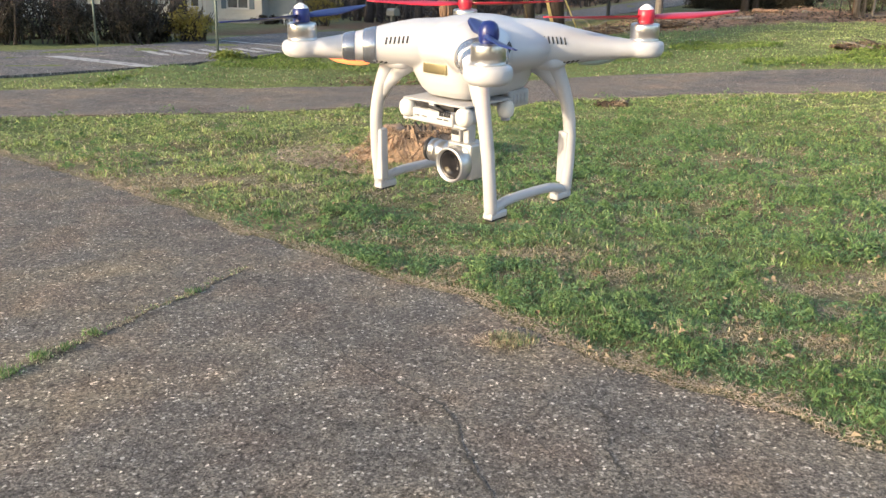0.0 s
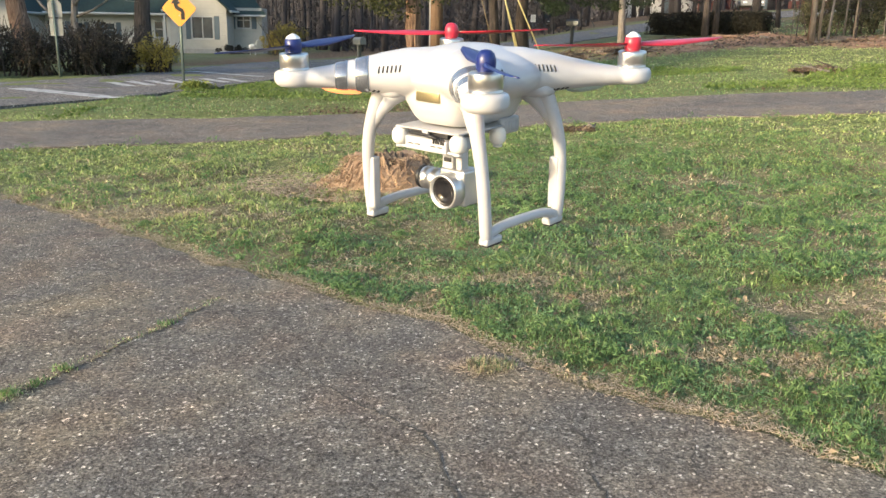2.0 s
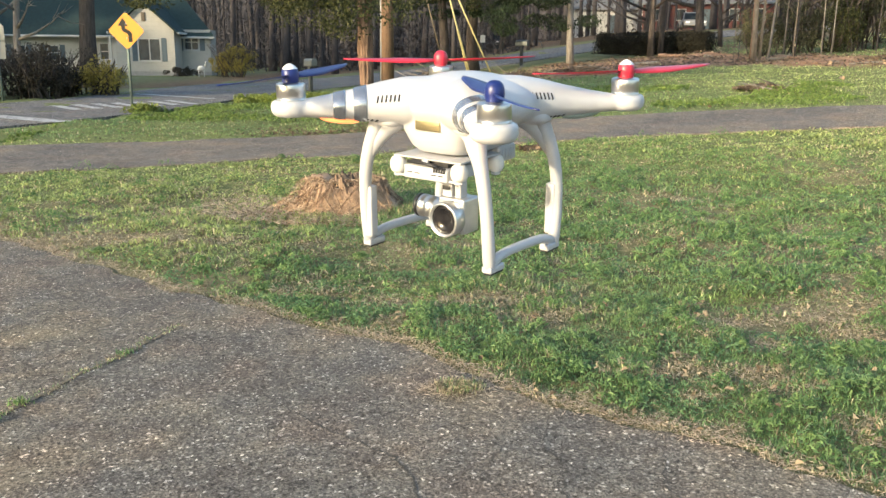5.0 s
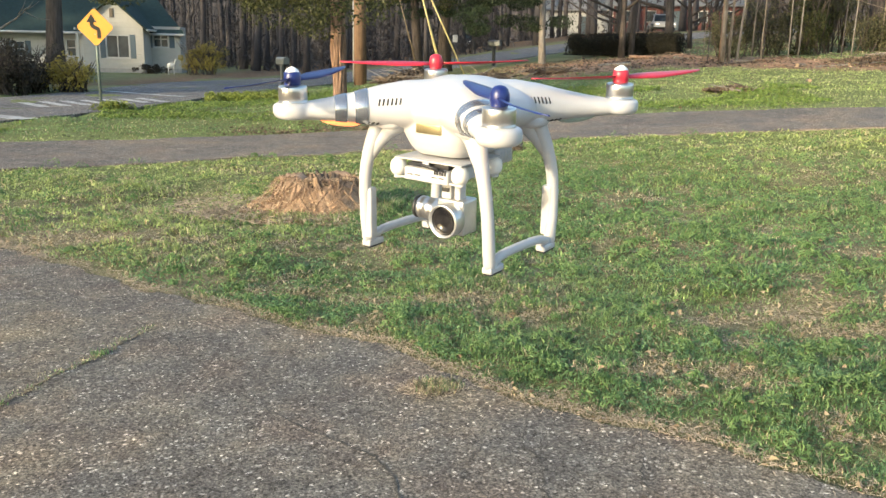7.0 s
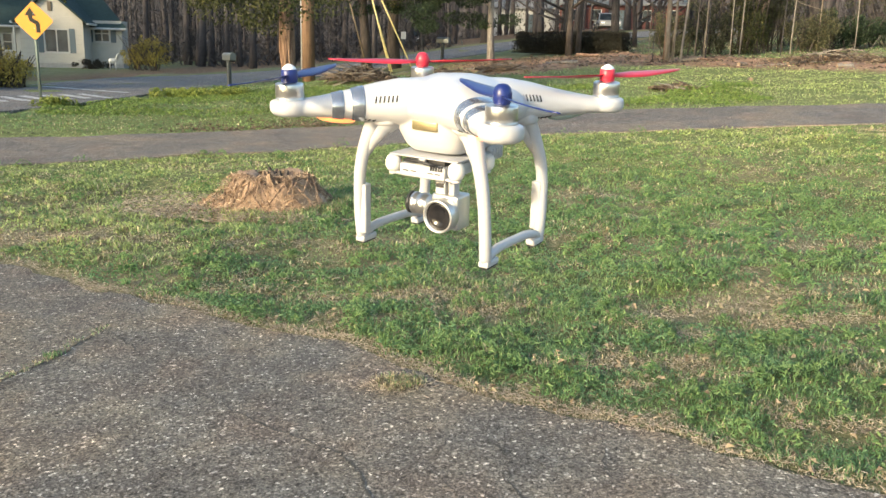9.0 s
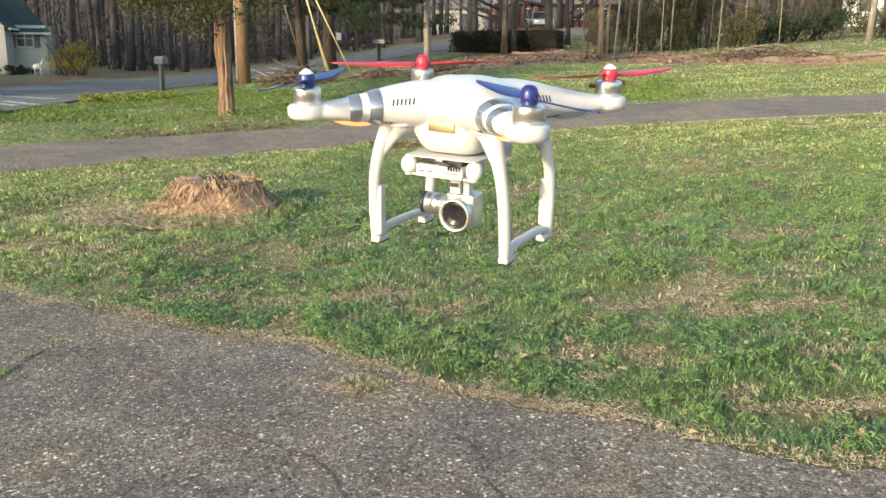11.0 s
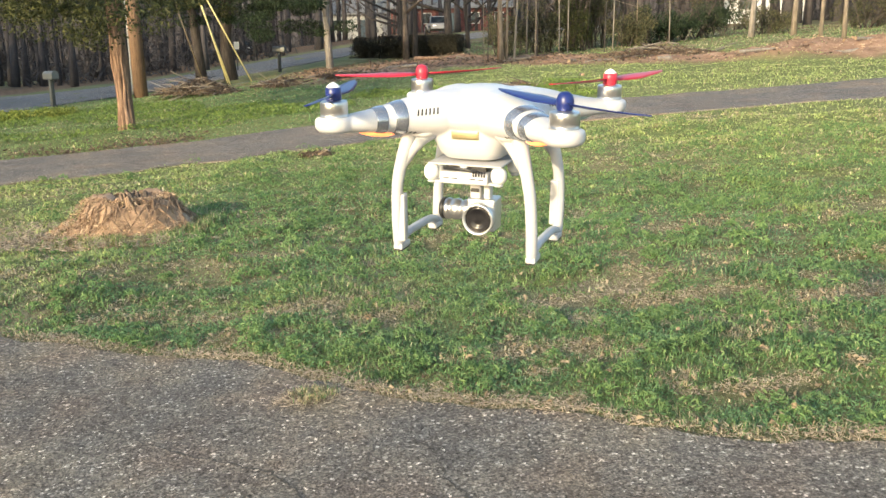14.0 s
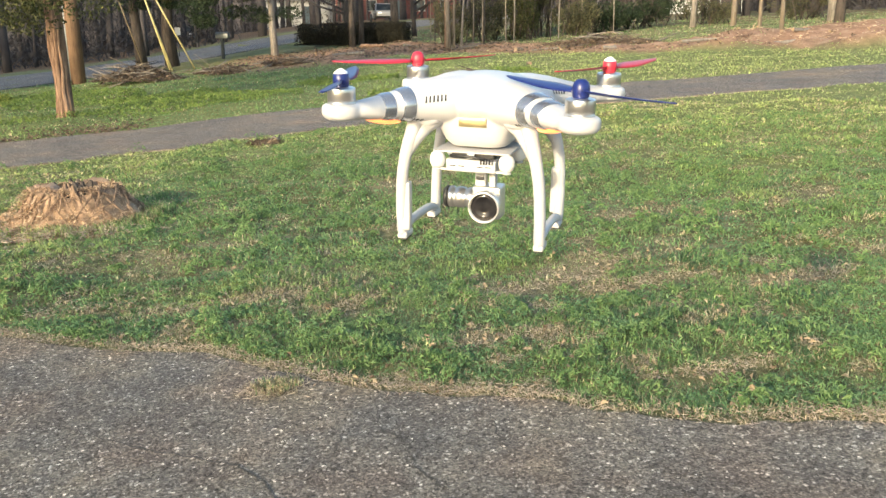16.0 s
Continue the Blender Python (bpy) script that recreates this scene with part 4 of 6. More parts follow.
# trees by the street, the pole and its stays
evergreen(-1.06, 17.09, 9.5, 0.125, 11, M_BARK_CEDAR, M_CEDARLEAF, "tall cedar with ragged red-brown bark beside the path", 2.2, 3.4, (-0.012, 0), 190, 330, 0.073, (-1.7, 0.3))
rng = np.random.default_rng(4)
cedar_base = bpy.data.objects["tree"]
for k in range(7):
    bm = bmesh.new()
    a = radians(195 + 29 * k)
    tube(bm, [(0.108 * math.cos(a + 0.1 * z) - 0.012 * z + rng.normal(0, 0.012), 0.108 * math.sin(a + 0.1 * z), z) for z in (-0.2, 0.15, 0.5, 0.9, 1.25, 1.6, 1.95, 2.3, 2.7, 3.2)], [0.08] + [rng.uniform(0.028, 0.05) for _ in range(8)] + [0.02], 8, flat=0.8)
    part("bark_ridge", bm, M_BARK_CEDAR, cedar_base)


def build_pole():
    t = empty("utility_pole", pose(-1.2, 28.8, gz(-1.2, 28.8)), "orange-brown wooden utility pole with yellow-guarded stays", "utility pole")
    bm = bmesh.new()
    tube(bm, [(0.02, 0, -0.3), (0, 0, 3), (-0.05, 0, 7), (-0.1, 0, 11.5)], [0.22, 0.20, 0.18, 0.15], 16)
    part("pole", bm, M_POLE, t)
    bm = bmesh.new()
    box(bm, -1.3, 1.1, -0.06, 0.06, 10.6, 10.75, 0.01)
    part("crossarm", bm, M_POLE, t)
    bm = bmesh.new()
    tube(bm, [(-0.21, -0.02, 0.1), (-0.2, -0.02, 4), (-0.2, -0.02, 8)], 0.03, 8)
    part("conduit", bm, M_GREY, t)
    M_YELLOW = plain("yellow_guard", (0.52, 0.44, 0.19), 0.5, var=0.15, scale=8)
    M_DULL = plain("weathered_guard", (0.12, 0.09, 0.05), 0.6, var=0.2, scale=8)
    for (bx, by), top in (((1.54, 27.53), 11.2), ((1.62, 27.8), 10.2), ((2.41, 29.06), 8.0), ((0.86, 28.6), 8.0)):
        p0 = Vector((bx + 1.2, by - 28.8, gz(bx, by) - gz(-1.2, 28.8) - 0.05))
        p1 = Vector((-0.1, 0, top))
        d = (p1 - p0).normalized()
        bm = bmesh.new()
        tube(bm, [p0, p1], 0.008, 5)
        stay = part("stay_wire", bm, M_GREY, t)
        bm = bmesh.new()
        tube(bm, [p0 + d * 0.12, p0 + d * 3.4], 0.024, 10)
        part("stay_guard", bm, M_YELLOW if bx > 1 else M_DULL, stay, "pale yellow plastic guard" if bx > 1 else "weathered brown guard")


build_pole()
evergreen(5.24, 30.14, 9, 0.13, 21, M_BARK_GREY, M_IVY, "straight grey trunk under a dark evergreen crown", 1.6, 2.3, (-0.01, 0), 110, 330, 0.088, (-1.5, 0.6))
evergreen(2.0, 33.6, 10, 0.24, 22, M_BARK_DARK, M_IVY, "dark evergreen tree beside the brush pile", 2.7, 3.0, (0.0, 0), 100, 330, 0.088, (-0.3, 0))
evergreen(0.9, 33.3, 10, 0.2, 23, M_BARK_DARK, M_CEDARLEAF, "leaning dark tree among evergreens by the street", 3.0, 3.0, (-0.09, 0), 100, 330, 0.088, (-0.5, 0))
bare_tree(8.75, 32.7, 8, 0.13, 31, M_BARK_DARK, "dark forked tree in front of the clipped hedge", (-0.02, 0), limbs=12, first=0.22, spread_=0.5, twigs=6)
bare_tree(9.25, 33.2, 8, 0.11, 32, M_BARK_DARK, "dark tree growing through the clipped hedge", (0.02, 0), limbs=12, first=0.25, spread_=0.5, twigs=6)
bare_tree(12.0, 37.5, 8, 0.22, 33, M_BARK_DARK, "spreading bare tree behind the hedge", (0.05, 0), limbs=16, first=0.2, spread_=0.7, twigs=8)
for k, (x, y, r, ln) in enumerate(((10.75, 27.5, 0.085, -0.005), (10.98, 27.6, 0.05, 0.03), (11.2, 27.5, 0.045, 0.07), (10.9, 28.1, 0.075, 0.02))):
    bare_tree(x, y, 9 - k, r, 40 + k, (M_BARK_PALE, M_BARK_PALE, M_BARK_GREY, M_BARK_CEDAR)[k], "pale slender trunk of a clump at the wood's edge", (ln, 0), "pale trunks at the wood's edge", limbs=10, first=0.45, twigs=3)
for k, (x, y, r, ln) in enumerate(((11.75, 26.9, 0.026, 0.0), (11.95, 27.2, 0.018, 0.02), (13.0, 27.6, 0.02, -0.02), (9.9, 27.0, 0.013, 0.0), (10.2, 27.4, 0.014, 0.02), (13.7, 28.4, 0.028, 0.01), (12.5, 29.4, 0.034, 0.02), (14.4, 30.5, 0.03, -0.02), (15.9, 29.0, 0.026, 0.02), (17.2, 29.5, 0.03, 0.0), (15.1, 28.2, 0.02, 0.03), (18.3, 28.9, 0.022, -0.03))):
    bare_tree(x, y, 5.5 + (k % 3), r, 50 + k, (M_BARK_PALE, M_BARK_WOODS, M_BARK_GREY)[k % 3], "thin sapling at the wood's edge", (ln, 0), "saplings at the wood's edge", limbs=8, first=0.25, twigs=3, segs=6)
for k, (x, y, r, ln, bk) in enumerate(((22.69, 29.74, 0.12, 0.01, M_BARK_GREY), (23.5, 28.2, 0.11, 0.03, M_BARK_PALE), (21.13, 24.04, 0.07, 0.0, M_BARK_PALE), (20.55, 22.34, 0.07, 0.0, M_BARK_PALE), (22.16, 21.54, 0.15, 0.01, M_BARK_DARK), (27.0, 26.5, 0.18, 0.0, M_BARK_GREY), (19.0, 33.0, 0.3, 0.0, M_BARK_DARK), (24.5, 18.5, 0.12, 0.0, M_BARK_GREY), (29.0, 20.0, 0.16, 0.02, M_BARK_GREY), (31, 25, 0.2, 0, M_BARK_PALE))):
    bare_tree(x, y, 10 + (k % 4), r, 70 + k, bk, "bare tree standing on the red earth bank", (ln, 0), "trees on the bank", limbs=12, first=0.4, twigs=4)
# low spreading trees between the hedge and the street
for k, (x, y) in enumerate(((13.6, 39.0), (15.6, 41.2), (10.6, 40.2), (17.4, 39.0), (19.8, 42.5))):
    bare_tree(x, y, 6.5 + (k % 3), 0.12 + 0.02 * (k % 3), 60 + k, M_BARK_DARK, "low spreading bare tree near the street", (0.03 * (k - 2), 0), "bare trees near the street", limbs=18, first=0.1, spread_=0.6, twigs=11)
# big trees round the cream house
bare_tree(-11.7, 30.0, 12, 0.33, 81, M_BARK_DARK, "thick dark trunk in front of the house", (0, 0), limbs=12, first=0.4)
bare_tree(-14.6, 29.6, 9, 0.16, 82, M_BARK_GREY, "grey many-stemmed bare tree by the house", (-0.08, 0), limbs=14, first=0.15, spread_=0.16, twigs=5)
bare_tree(-14.1, 29.8, 9, 0.14, 83, M_BARK_GREY, "grey many-stemmed bare tree by the house", (0.09, 0), limbs=14, first=0.15, spread_=0.16, twigs=5)
bare_tree(-13.75, 26.2, 13, 0.33, 84, M_BARK_CEDAR, "thick red-brown trunk rising behind the shrubs", (-0.05, 0), limbs=12, first=0.4)

# the woods across the street: a few kinds, many trees
rng = np.random.default_rng(9)
protos = [bare_tree(-7.0 - 1.4 * k, 58.0 + 3 * k, 15 + k, 0.13 + 0.045 * k, 100 + k, M_BARK_WOODS, "tall bare tree in the brown winter woods", (0.01 * (k - 2), 0), "trees of the winter woods", limbs=12, first=0.4, twigs=2, segs=7) for k in range(5)]
spots = []
for _ in range(4000):
    if len(spots) >= 150:
        break
    b, d = rng.uniform(-0.30, 0.95), rng.uniform(46, 105) ** 1.0
    x, y = d * math.sin(b), d * math.cos(b)
    far = float(np.interp(x, [p[0] for p in ROAD_FAR], [p[1] for p in ROAD_FAR]))
    if x < 30 and y < far + 5:
        continue
    if x >= 9 and x < 30 and y < 50 and rng.uniform() < 0.5:
        continue
    if -30 < x < -10.5 and y < 64:
        continue
    if any((x - u) ** 2 + (y - v) ** 2 < 4 for u, v in spots):
        continue
    spots.append((x, y))
for k, (x, y) in enumerate(spots):
    copy_thing(protos[k % 5], pose(x, y, gz(x, y) - 0.1, 0, 0, rng.uniform(0, 360)))

# a tall unseen tree line, added across the street to keep the evening sun off the house and the woods
rng2 = np.random.default_rng(19)
for k, (x, y) in enumerate(((-47, -4), (-45, 3), (-48, 9), (-45, 15), (-47, 21), (-44, 27), (-47, 33), (-44, 39), (-48, 45), (-45, 52), (-43, 60), (-52, 0), (-53, 12), (-53, 24), (-53, 36), (-52, 48))):
    evergreen(x, y, 21 + 3 * (k % 3), 0.32, 500 + k, M_BARK_DARK, M_IVY, "unseen tall evergreen added across the street to block sun", 1.6, 4.2, (0, 0), 90, 48, 0.92)

# far off: trunks and brush past counting, and a plain backdrop of woods, haze put into their colours
rng = np.random.default_rng(12)
bm = bmesh.new()
for _ in range(620):
    b, d = rng.uniform(-0.75, 1.15), rng.uniform(80, 150)
    x, y = d * math.sin(b), d * math.cos(b)
    h, r, z = rng.uniform(9, 20), rng.uniform(0.05, 0.26), gz(x, y)
    dx = rng.normal(0, 0.4)
    tube(bm, [(x, y, z - 0.5), (x + dx * 0.5, y, z + h / 2), (x + dx, y, z + h)], [r, r * 0.7, r * 0.3], 5, False)
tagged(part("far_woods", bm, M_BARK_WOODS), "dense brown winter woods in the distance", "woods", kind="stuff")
n = 132000
b, d = rng.uniform(-0.75, 1.15, n), rng.uniform(58, 150, n)
X, Y = d * np.sin(b), d * np.cos(b)
keep = ~((X > -34) & (X < -9) & (Y < 66)) & ~((X > 8) & (X < 42) & (Y < 84))
X, Y = X[keep], Y[keep]
P = np.stack([X, Y, ground_z(X, Y) + rng.uniform(0, 1, len(X)) ** 1.6 * 9], 1)
# distance haze put into the leaf colours as a flat bluish grey
M_UNDER = leafy("hazy_underbrush", [(0.064, 0.057, 0.060), (0.080, 0.072, 0.075), (0.097, 0.088, 0.090)], 0.15, trans=0.3)
tagged(hang("far_underbrush", leaves("far_underbrush", P, 0.55, rng, -0.6, 0.07), M_UNDER, smooth=False), "hazy grey-brown brush under the far woods", "brush", kind="stuff")
# the skyline's haze is put into the backdrop's colour
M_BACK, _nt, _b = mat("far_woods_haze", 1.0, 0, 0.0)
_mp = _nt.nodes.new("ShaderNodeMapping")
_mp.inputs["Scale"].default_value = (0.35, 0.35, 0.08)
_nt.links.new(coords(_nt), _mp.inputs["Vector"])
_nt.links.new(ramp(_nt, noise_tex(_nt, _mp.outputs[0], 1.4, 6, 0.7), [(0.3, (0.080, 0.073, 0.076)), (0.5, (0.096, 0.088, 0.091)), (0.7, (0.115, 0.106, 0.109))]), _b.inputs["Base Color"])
bm = bmesh.new()
cols = []
for a in np.linspace(-1.9, 1.9, 90):
    x, y = 165 * math.sin(a), 165 * math.cos(a)
    h = 26 + 4 * math.sin(a * 9) + 3 * math.sin(a * 23)
    cols.append([bm.verts.new((x, y, z)) for z in (-3, 9, h)])
for u, v in zip(cols, cols[1:]):
    for k in range(2):
        bm.faces.new((u[k], v[k], v[k + 1], u[k + 1]))
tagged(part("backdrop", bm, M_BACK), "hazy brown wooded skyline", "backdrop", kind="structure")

# ---- shrubs, hedge, flowers ----
for k, (x, y, sx, sy, h) in enumerate(((-10.2, 24.6, 0.9, 0.8, 1.35), (-10.3, 23.0, 1.0, 0.9, 1.35), (-11.6, 22.2, 1.0, 0.9, 1.3), (-12.9, 21.2, 1.1, 0.9, 1.35), (-14.4, 20.3, 1.2, 1.0, 1.45), (-11.2, 24.2, 1.2, 1.0, 1.5), (-13.4, 23.4, 1.3, 1.1, 1.6), (-15.6, 22.4, 1.3, 1.1, 1.6))):
    shrub("shrub", x, y, sx, sy, h, 200 + k, M_DARKSHRUB, "dark overgrown shrub with bare twigs along the street", group="shrubs along the street", count=34, per=85, size=0.075, stems=30)
shrub("forsythia", -9.15, 24.6, 0.7, 0.6, 1.05, 220, M_FORSYTHIA, "yellow flowering bush behind the dark shrubs", "bush", 34, 90, 0.075, 26)
shrub("forsythia", -10.7, 47.0, 1.5, 1.0, 2.05, 221, M_FORSYTHIA, "yellow flowering bush beside the house", "bush", 44, 90, 0.09, 30)
shrub("shrub", -13.9, 48.6, 1.3, 0.5, 0.5, 222, M_DARKSHRUB, "low dark shrub under the house window", count=26, per=120, size=0.07)
hx, hy = (7.75 + 11.05) / 2, (36.6 + 33.1) / 2
shrub("hedge", hx, hy, 2.6, 0.55, 0.78, 223, M_HEDGE, "long clipped dark hedge beside the street", "hedge", 110, 260, 0.07, 16, "", math.degrees(math.atan2(33.1 - 36.6, 11.05 - 7.75)), 0.42)
for k, (x, y, sx, sy, h, m) in enumerate(((14.8, 30.0, 1.0, 1.0, 3.6, M_CEDARLEAF), (15.9, 31.2, 1.2, 1.2, 3.9, M_SHRUB), (13.6, 30.6, 1.1, 0.9, 2.4, M_SHRUB), (17.2, 29.8, 1.0, 0.9, 1.6, M_SHRUB), (18.6, 30.5, 1.3, 1.0, 1.5, M_IVY), (20.3, 31.5, 1.3, 1.1, 1.4, M_IVY), (12.2, 30.8, 0.9, 0.8, 1.7, M_SHRUB), (16.4, 33.4, 1.6, 1.4, 4.2, M_SHRUB), (22.4, 32.2, 1.6, 1.2, 1.7, M_IVY), (24.6, 31.0, 1.4, 1.1, 1.3, M_SHRUB), (19.4, 35.5, 2.0, 1.6, 3.4, M_SHRUB), (24.5, 36.5, 2.4, 1.8, 3.6, M_SHRUB), (29, 30, 1.8, 1.4, 2.0, M_SHRUB), (28, 38, 2.6, 2, 3.2, M_IVY))):
    shrub("shrub", x, y, sx, sy, h, 240 + k, m, "olive-green undergrowth at the wood's edge", group="undergrowth at the wood's edge", count=40, per=170 if k < 2 else 95, size=0.08, stems=16)

# ground cover beyond the path
M_YELLOWLEAF = leafy("yellow_green_leaves", [(0.10, 0.14, 0.035), (0.19, 0.235, 0.05), (0.32, 0.345, 0.085)], 0.9)
rng = np.random.default_rng(31)
n = 36000
X = rng.uniform(-6.5, 9, n)
lo = path_far(X) + 0.4
top = np.interp(X, [-6.5, -5, -1.5, 2, 5, 9], [17.5, 20.5, 25.5, 20.0, 19, 18])
Y = lo + (top - lo) * rng.uniform(0, 1, n) ** 0.8
keep = (vnoise(X, Y, 0.5, 15) + 0.45 * sm(Y, 17, 22) * (X < 0.5)) > 0.6
X, Y = X[keep], Y[keep]
P = np.stack([X, Y, lawn_z(X, Y) + rng.uniform(0.02, 0.09, len(X)) * (0.4 + vnoise(X, Y, 0.9, 16))], 1)
tagged(hang("ground_cover", leaves("ground_cover", P, 0.055, rng, 0.3, 0.6), M_COVER, smooth=False), "low leafy green ground cover beyond the path", "ground cover", kind="stuff")

C = np.concatenate([np.stack([rng.uniform(-4.9, -2.6, 60), rng.normal(22.7, 0.4, 60)], 1), np.stack([rng.normal(-6.0, 0.25, 12), rng.normal(18.6, 0.2, 12)], 1)])
P = clumps(rng, np.c_[C, lawn_z(C[:, 0], C[:, 1]) + 0.1], np.full((len(C), 1), 0.17) * [1, 1, 0.7], 60)
tagged(hang("yellow_ground_cover", leaves("yellow_ground_cover", P, 0.07, rng, 0.2, 0.6), M_YELLOWLEAF, smooth=False), "bright yellow-green leafy plants by the street", "ground cover", kind="stuff")

# ---- street furniture ----
M_SIGNYEL = plain("sign_yellow", (0.6, 0.255, 0.012), 0.45, var=0.06, scale=6)
M_SIGNBACK = plain("sign_back", (0.5, 0.49, 0.44), 0.5, 0.1, var=0.1, scale=5)
M_POST = plain("galvanised_post", (0.1, 0.13, 0.12), 0.55, 0.5, var=0.15, scale=14)
M_MAILBOX = plain("mailbox_metal", (0.13, 0.14, 0.14), 0.45, 0.5, var=0.12, scale=10)
M_MAILPOST = plain("mailbox_post", (0.05, 0.055, 0.055), 0.8, var=0.25, scale=10)


def curve_sign():
    x, y = -6.85, 20.19
    t = empty("road_sign", pose(x, y, gz(x, y), 0, 0, -2), "yellow diamond winding-road sign on a dark metal post", "road sign")
    bm = bmesh.new()
    tube(bm, [(0, 0, -0.3), (0.0, 0, 2.2)], 0.035, 6, flat=0.6)
    part("post", bm, M_POST, t)
    bm = bmesh.new()
    box(bm, -0.305, 0.305, -0.034, -0.029, -0.305, 0.305, 0.0)
    bmesh.ops.bevel(bm, geom=[e for e in bm.edges if abs((e.verts[0].co - e.verts[1].co).y) > 0.004], offset=0.03, segments=4, affect="EDGES")
    bmesh.ops.transform(bm, matrix=Matrix.Translation((0, 0, 1.76)) @ Matrix.Rotation(radians(45), 4, "Y"), verts=bm.verts[:])
    panel = part("panel", bm, M_SIGNYEL, t, "yellow diamond panel", False)
    bm = bmesh.new()
    pts = [(0.085, -0.24), (0.085, -0.08), (0.06, -0.04), (-0.05, 0.02), (-0.07, 0.06), (-0.07, 0.16)]
    w = 0.046
    for (a, b), (c, d) in zip(pts, pts[1:]):
        L = math.hypot(c - a, d - b)
        nx, nz = -(d - b) / L * w, (c - a) / L * w
        ex, ez = (c - a) / L * 0.012, (d - b) / L * 0.012
        vs = [bm.verts.new((px_, -0.037, 1.76 + pz_)) for px_, pz_ in ((a + nx - ex, b + nz - ez), (a - nx - ex, b - nz - ez), (c - nx + ex, d - nz + ez), (c + nx + ex, d + nz + ez))]
        bm.faces.new(vs)
    vs = [bm.verts.new((px_, -0.038, 1.76 + pz_)) for px_, pz_ in ((-0.19, 0.11), (0.05, 0.11), (-0.07, 0.295))]
    bm.faces.new(vs)
    bmesh.ops.solidify(bm, geom=bm.faces[:], thickness=0.002)
    part("arrow", bm, M_BLACK, panel, "black winding arrow", False)
    for z in (1.6, 1.92):
        bm = bmesh.new()
        lathe(bm, [(0.012, -0.040), (0.012, -0.034)], 8, (0, 0, z), "y")
        part("bolt", bm, M_GREY, panel)


def back_sign():
    x, y = -10.57, 21.58
    t = empty("road_sign", pose(x, y, gz(x, y), 0, 0, 8), "pale back of a pentagon road sign on a thin post", "road sign")
    bm = bmesh.new()
    tube(bm, [(0, 0, -0.3), (-0.03, 0, 2.1)], 0.032, 6, flat=0.6)
    part("post", bm, M_POST, t)
    for shape, z0 in ((((-0.17, 0), (0.17, 0), (0.17, 0.33), (0, 0.52), (-0.17, 0.33)), 1.52), (((-0.16, 0), (0.16, 0), (0.16, 0.42), (-0.16, 0.42)), 1.06)):
        bm = bmesh.new()
        f = bm.faces.new([bm.verts.new((a, 0.036, z0 + b)) for a, b in shape])
        bmesh.ops.solidify(bm, geom=[f], thickness=0.004)
        part("panel", bm, M_SIGNBACK, t, "unpainted back of a sign panel", False)


def mailbox(x, y, turn, label):
    t = empty("mailbox", pose(x, y, gz(x, y), 0, 0, turn), label, "mailbox")
    bm = bmesh.new()
    box(bm, -0.055, 0.055, -0.055, 0.055, -0.2, 0.8, 0.006)
    part("post", bm, M_MAILPOST, t)
    bm = bmesh.new()
    prof = [(-0.10, 0.0), (0.10, 0.0), (0.10, 0.12)] + [(0.10 * math.cos(a), 0.12 + 0.10 * math.sin(a)) for a in np.linspace(0.3, math.pi - 0.3, 7)] + [(-0.10, 0.12)]
    rings = [[bm.verts.new((px_, yy, 0.82 + pz_)) for px_, pz_ in prof] for yy in (-0.27, 0.25)]
    bridge(bm, rings)
    b = part("box", bm, M_MAILBOX, t, "rounded metal letter box", False)
    bm = bmesh.new()
    rings = [[bm.verts.new((px_ * 1.04, yy, 0.82 + pz_ * 1.02)) for px_, pz_ in prof] for yy in (-0.285, -0.265)]
    bridge(bm, rings)
    part("door", bm, M_MAILBOX, b, smooth=False)
    bm = bmesh.new()
    box(bm, 0.103, 0.112, -0.12, -0.10, 0.88, 1.08)
    box(bm, 0.103, 0.112, -0.12, -0.03, 1.03, 1.08)
    part("flag", bm, M_MAILPOST, b)
    bm = bmesh.new()
    box(bm, -0.09, 0.09, -0.24, 0.22, 0.795, 0.82, 0.003)
    part("board", bm, M_MAILPOST, t)


curve_sign()
back_sign()
mailbox(-3.58, 27.21, 35, "grey metal mailbox on a dark post by the street")
mailbox(4.03, 35.04, 60, "mailbox on a dark post at the bend of the street")


# ---- the cream house ----
M_SIDING, _nt, _b = mat("cream_siding", 0.7, 0, 0.3)
_w = _nt.nodes.new("ShaderNodeTexWave")
_w.bands_direction, _w.wave_profile = "Z", "SAW"
_w.inputs["Scale"].default_value = 1.25
_nt.links.new(coords(_nt), _w.inputs["Vector"])
_nt.links.new(mix(_nt, 0.3, (0.40, 0.385, 0.345), ramp(_nt, noise_tex(_nt, coords(_nt), 3, 5), [(0.3, (0.33, 0.318, 0.285)), (0.7, (0.48, 0.465, 0.42))])), _b.inputs["Base Color"])
bump(_nt, _b, _w.outputs["Fac"], 0.6, 0.03)
M_ROOF = plain("teal_shingles", (0.014, 0.033, 0.030), 0.85, var=0.3, scale=5, relief=0.5)
M_TRIM = plain("white_trim", (0.43, 0.43, 0.41), 0.5, var=0.05)
M_SHUTTER = plain("slate_shutter", (0.07, 0.1, 0.12), 0.6, var=0.1)
M_PANE, _nt, _b = mat("window_glass", 0.12, 0, 0.18)
_nt.links.new(ramp(_nt, noise_tex(_nt, coords(_nt), 1.2), [(0.3, (0.02, 0.025, 0.03)), (0.7, (0.08, 0.095, 0.105))]), _b.inputs["Base Color"])
M_FOUND = plain("foundation_block", (0.3, 0.29, 0.27), 0.9, var=0.2, scale=6)


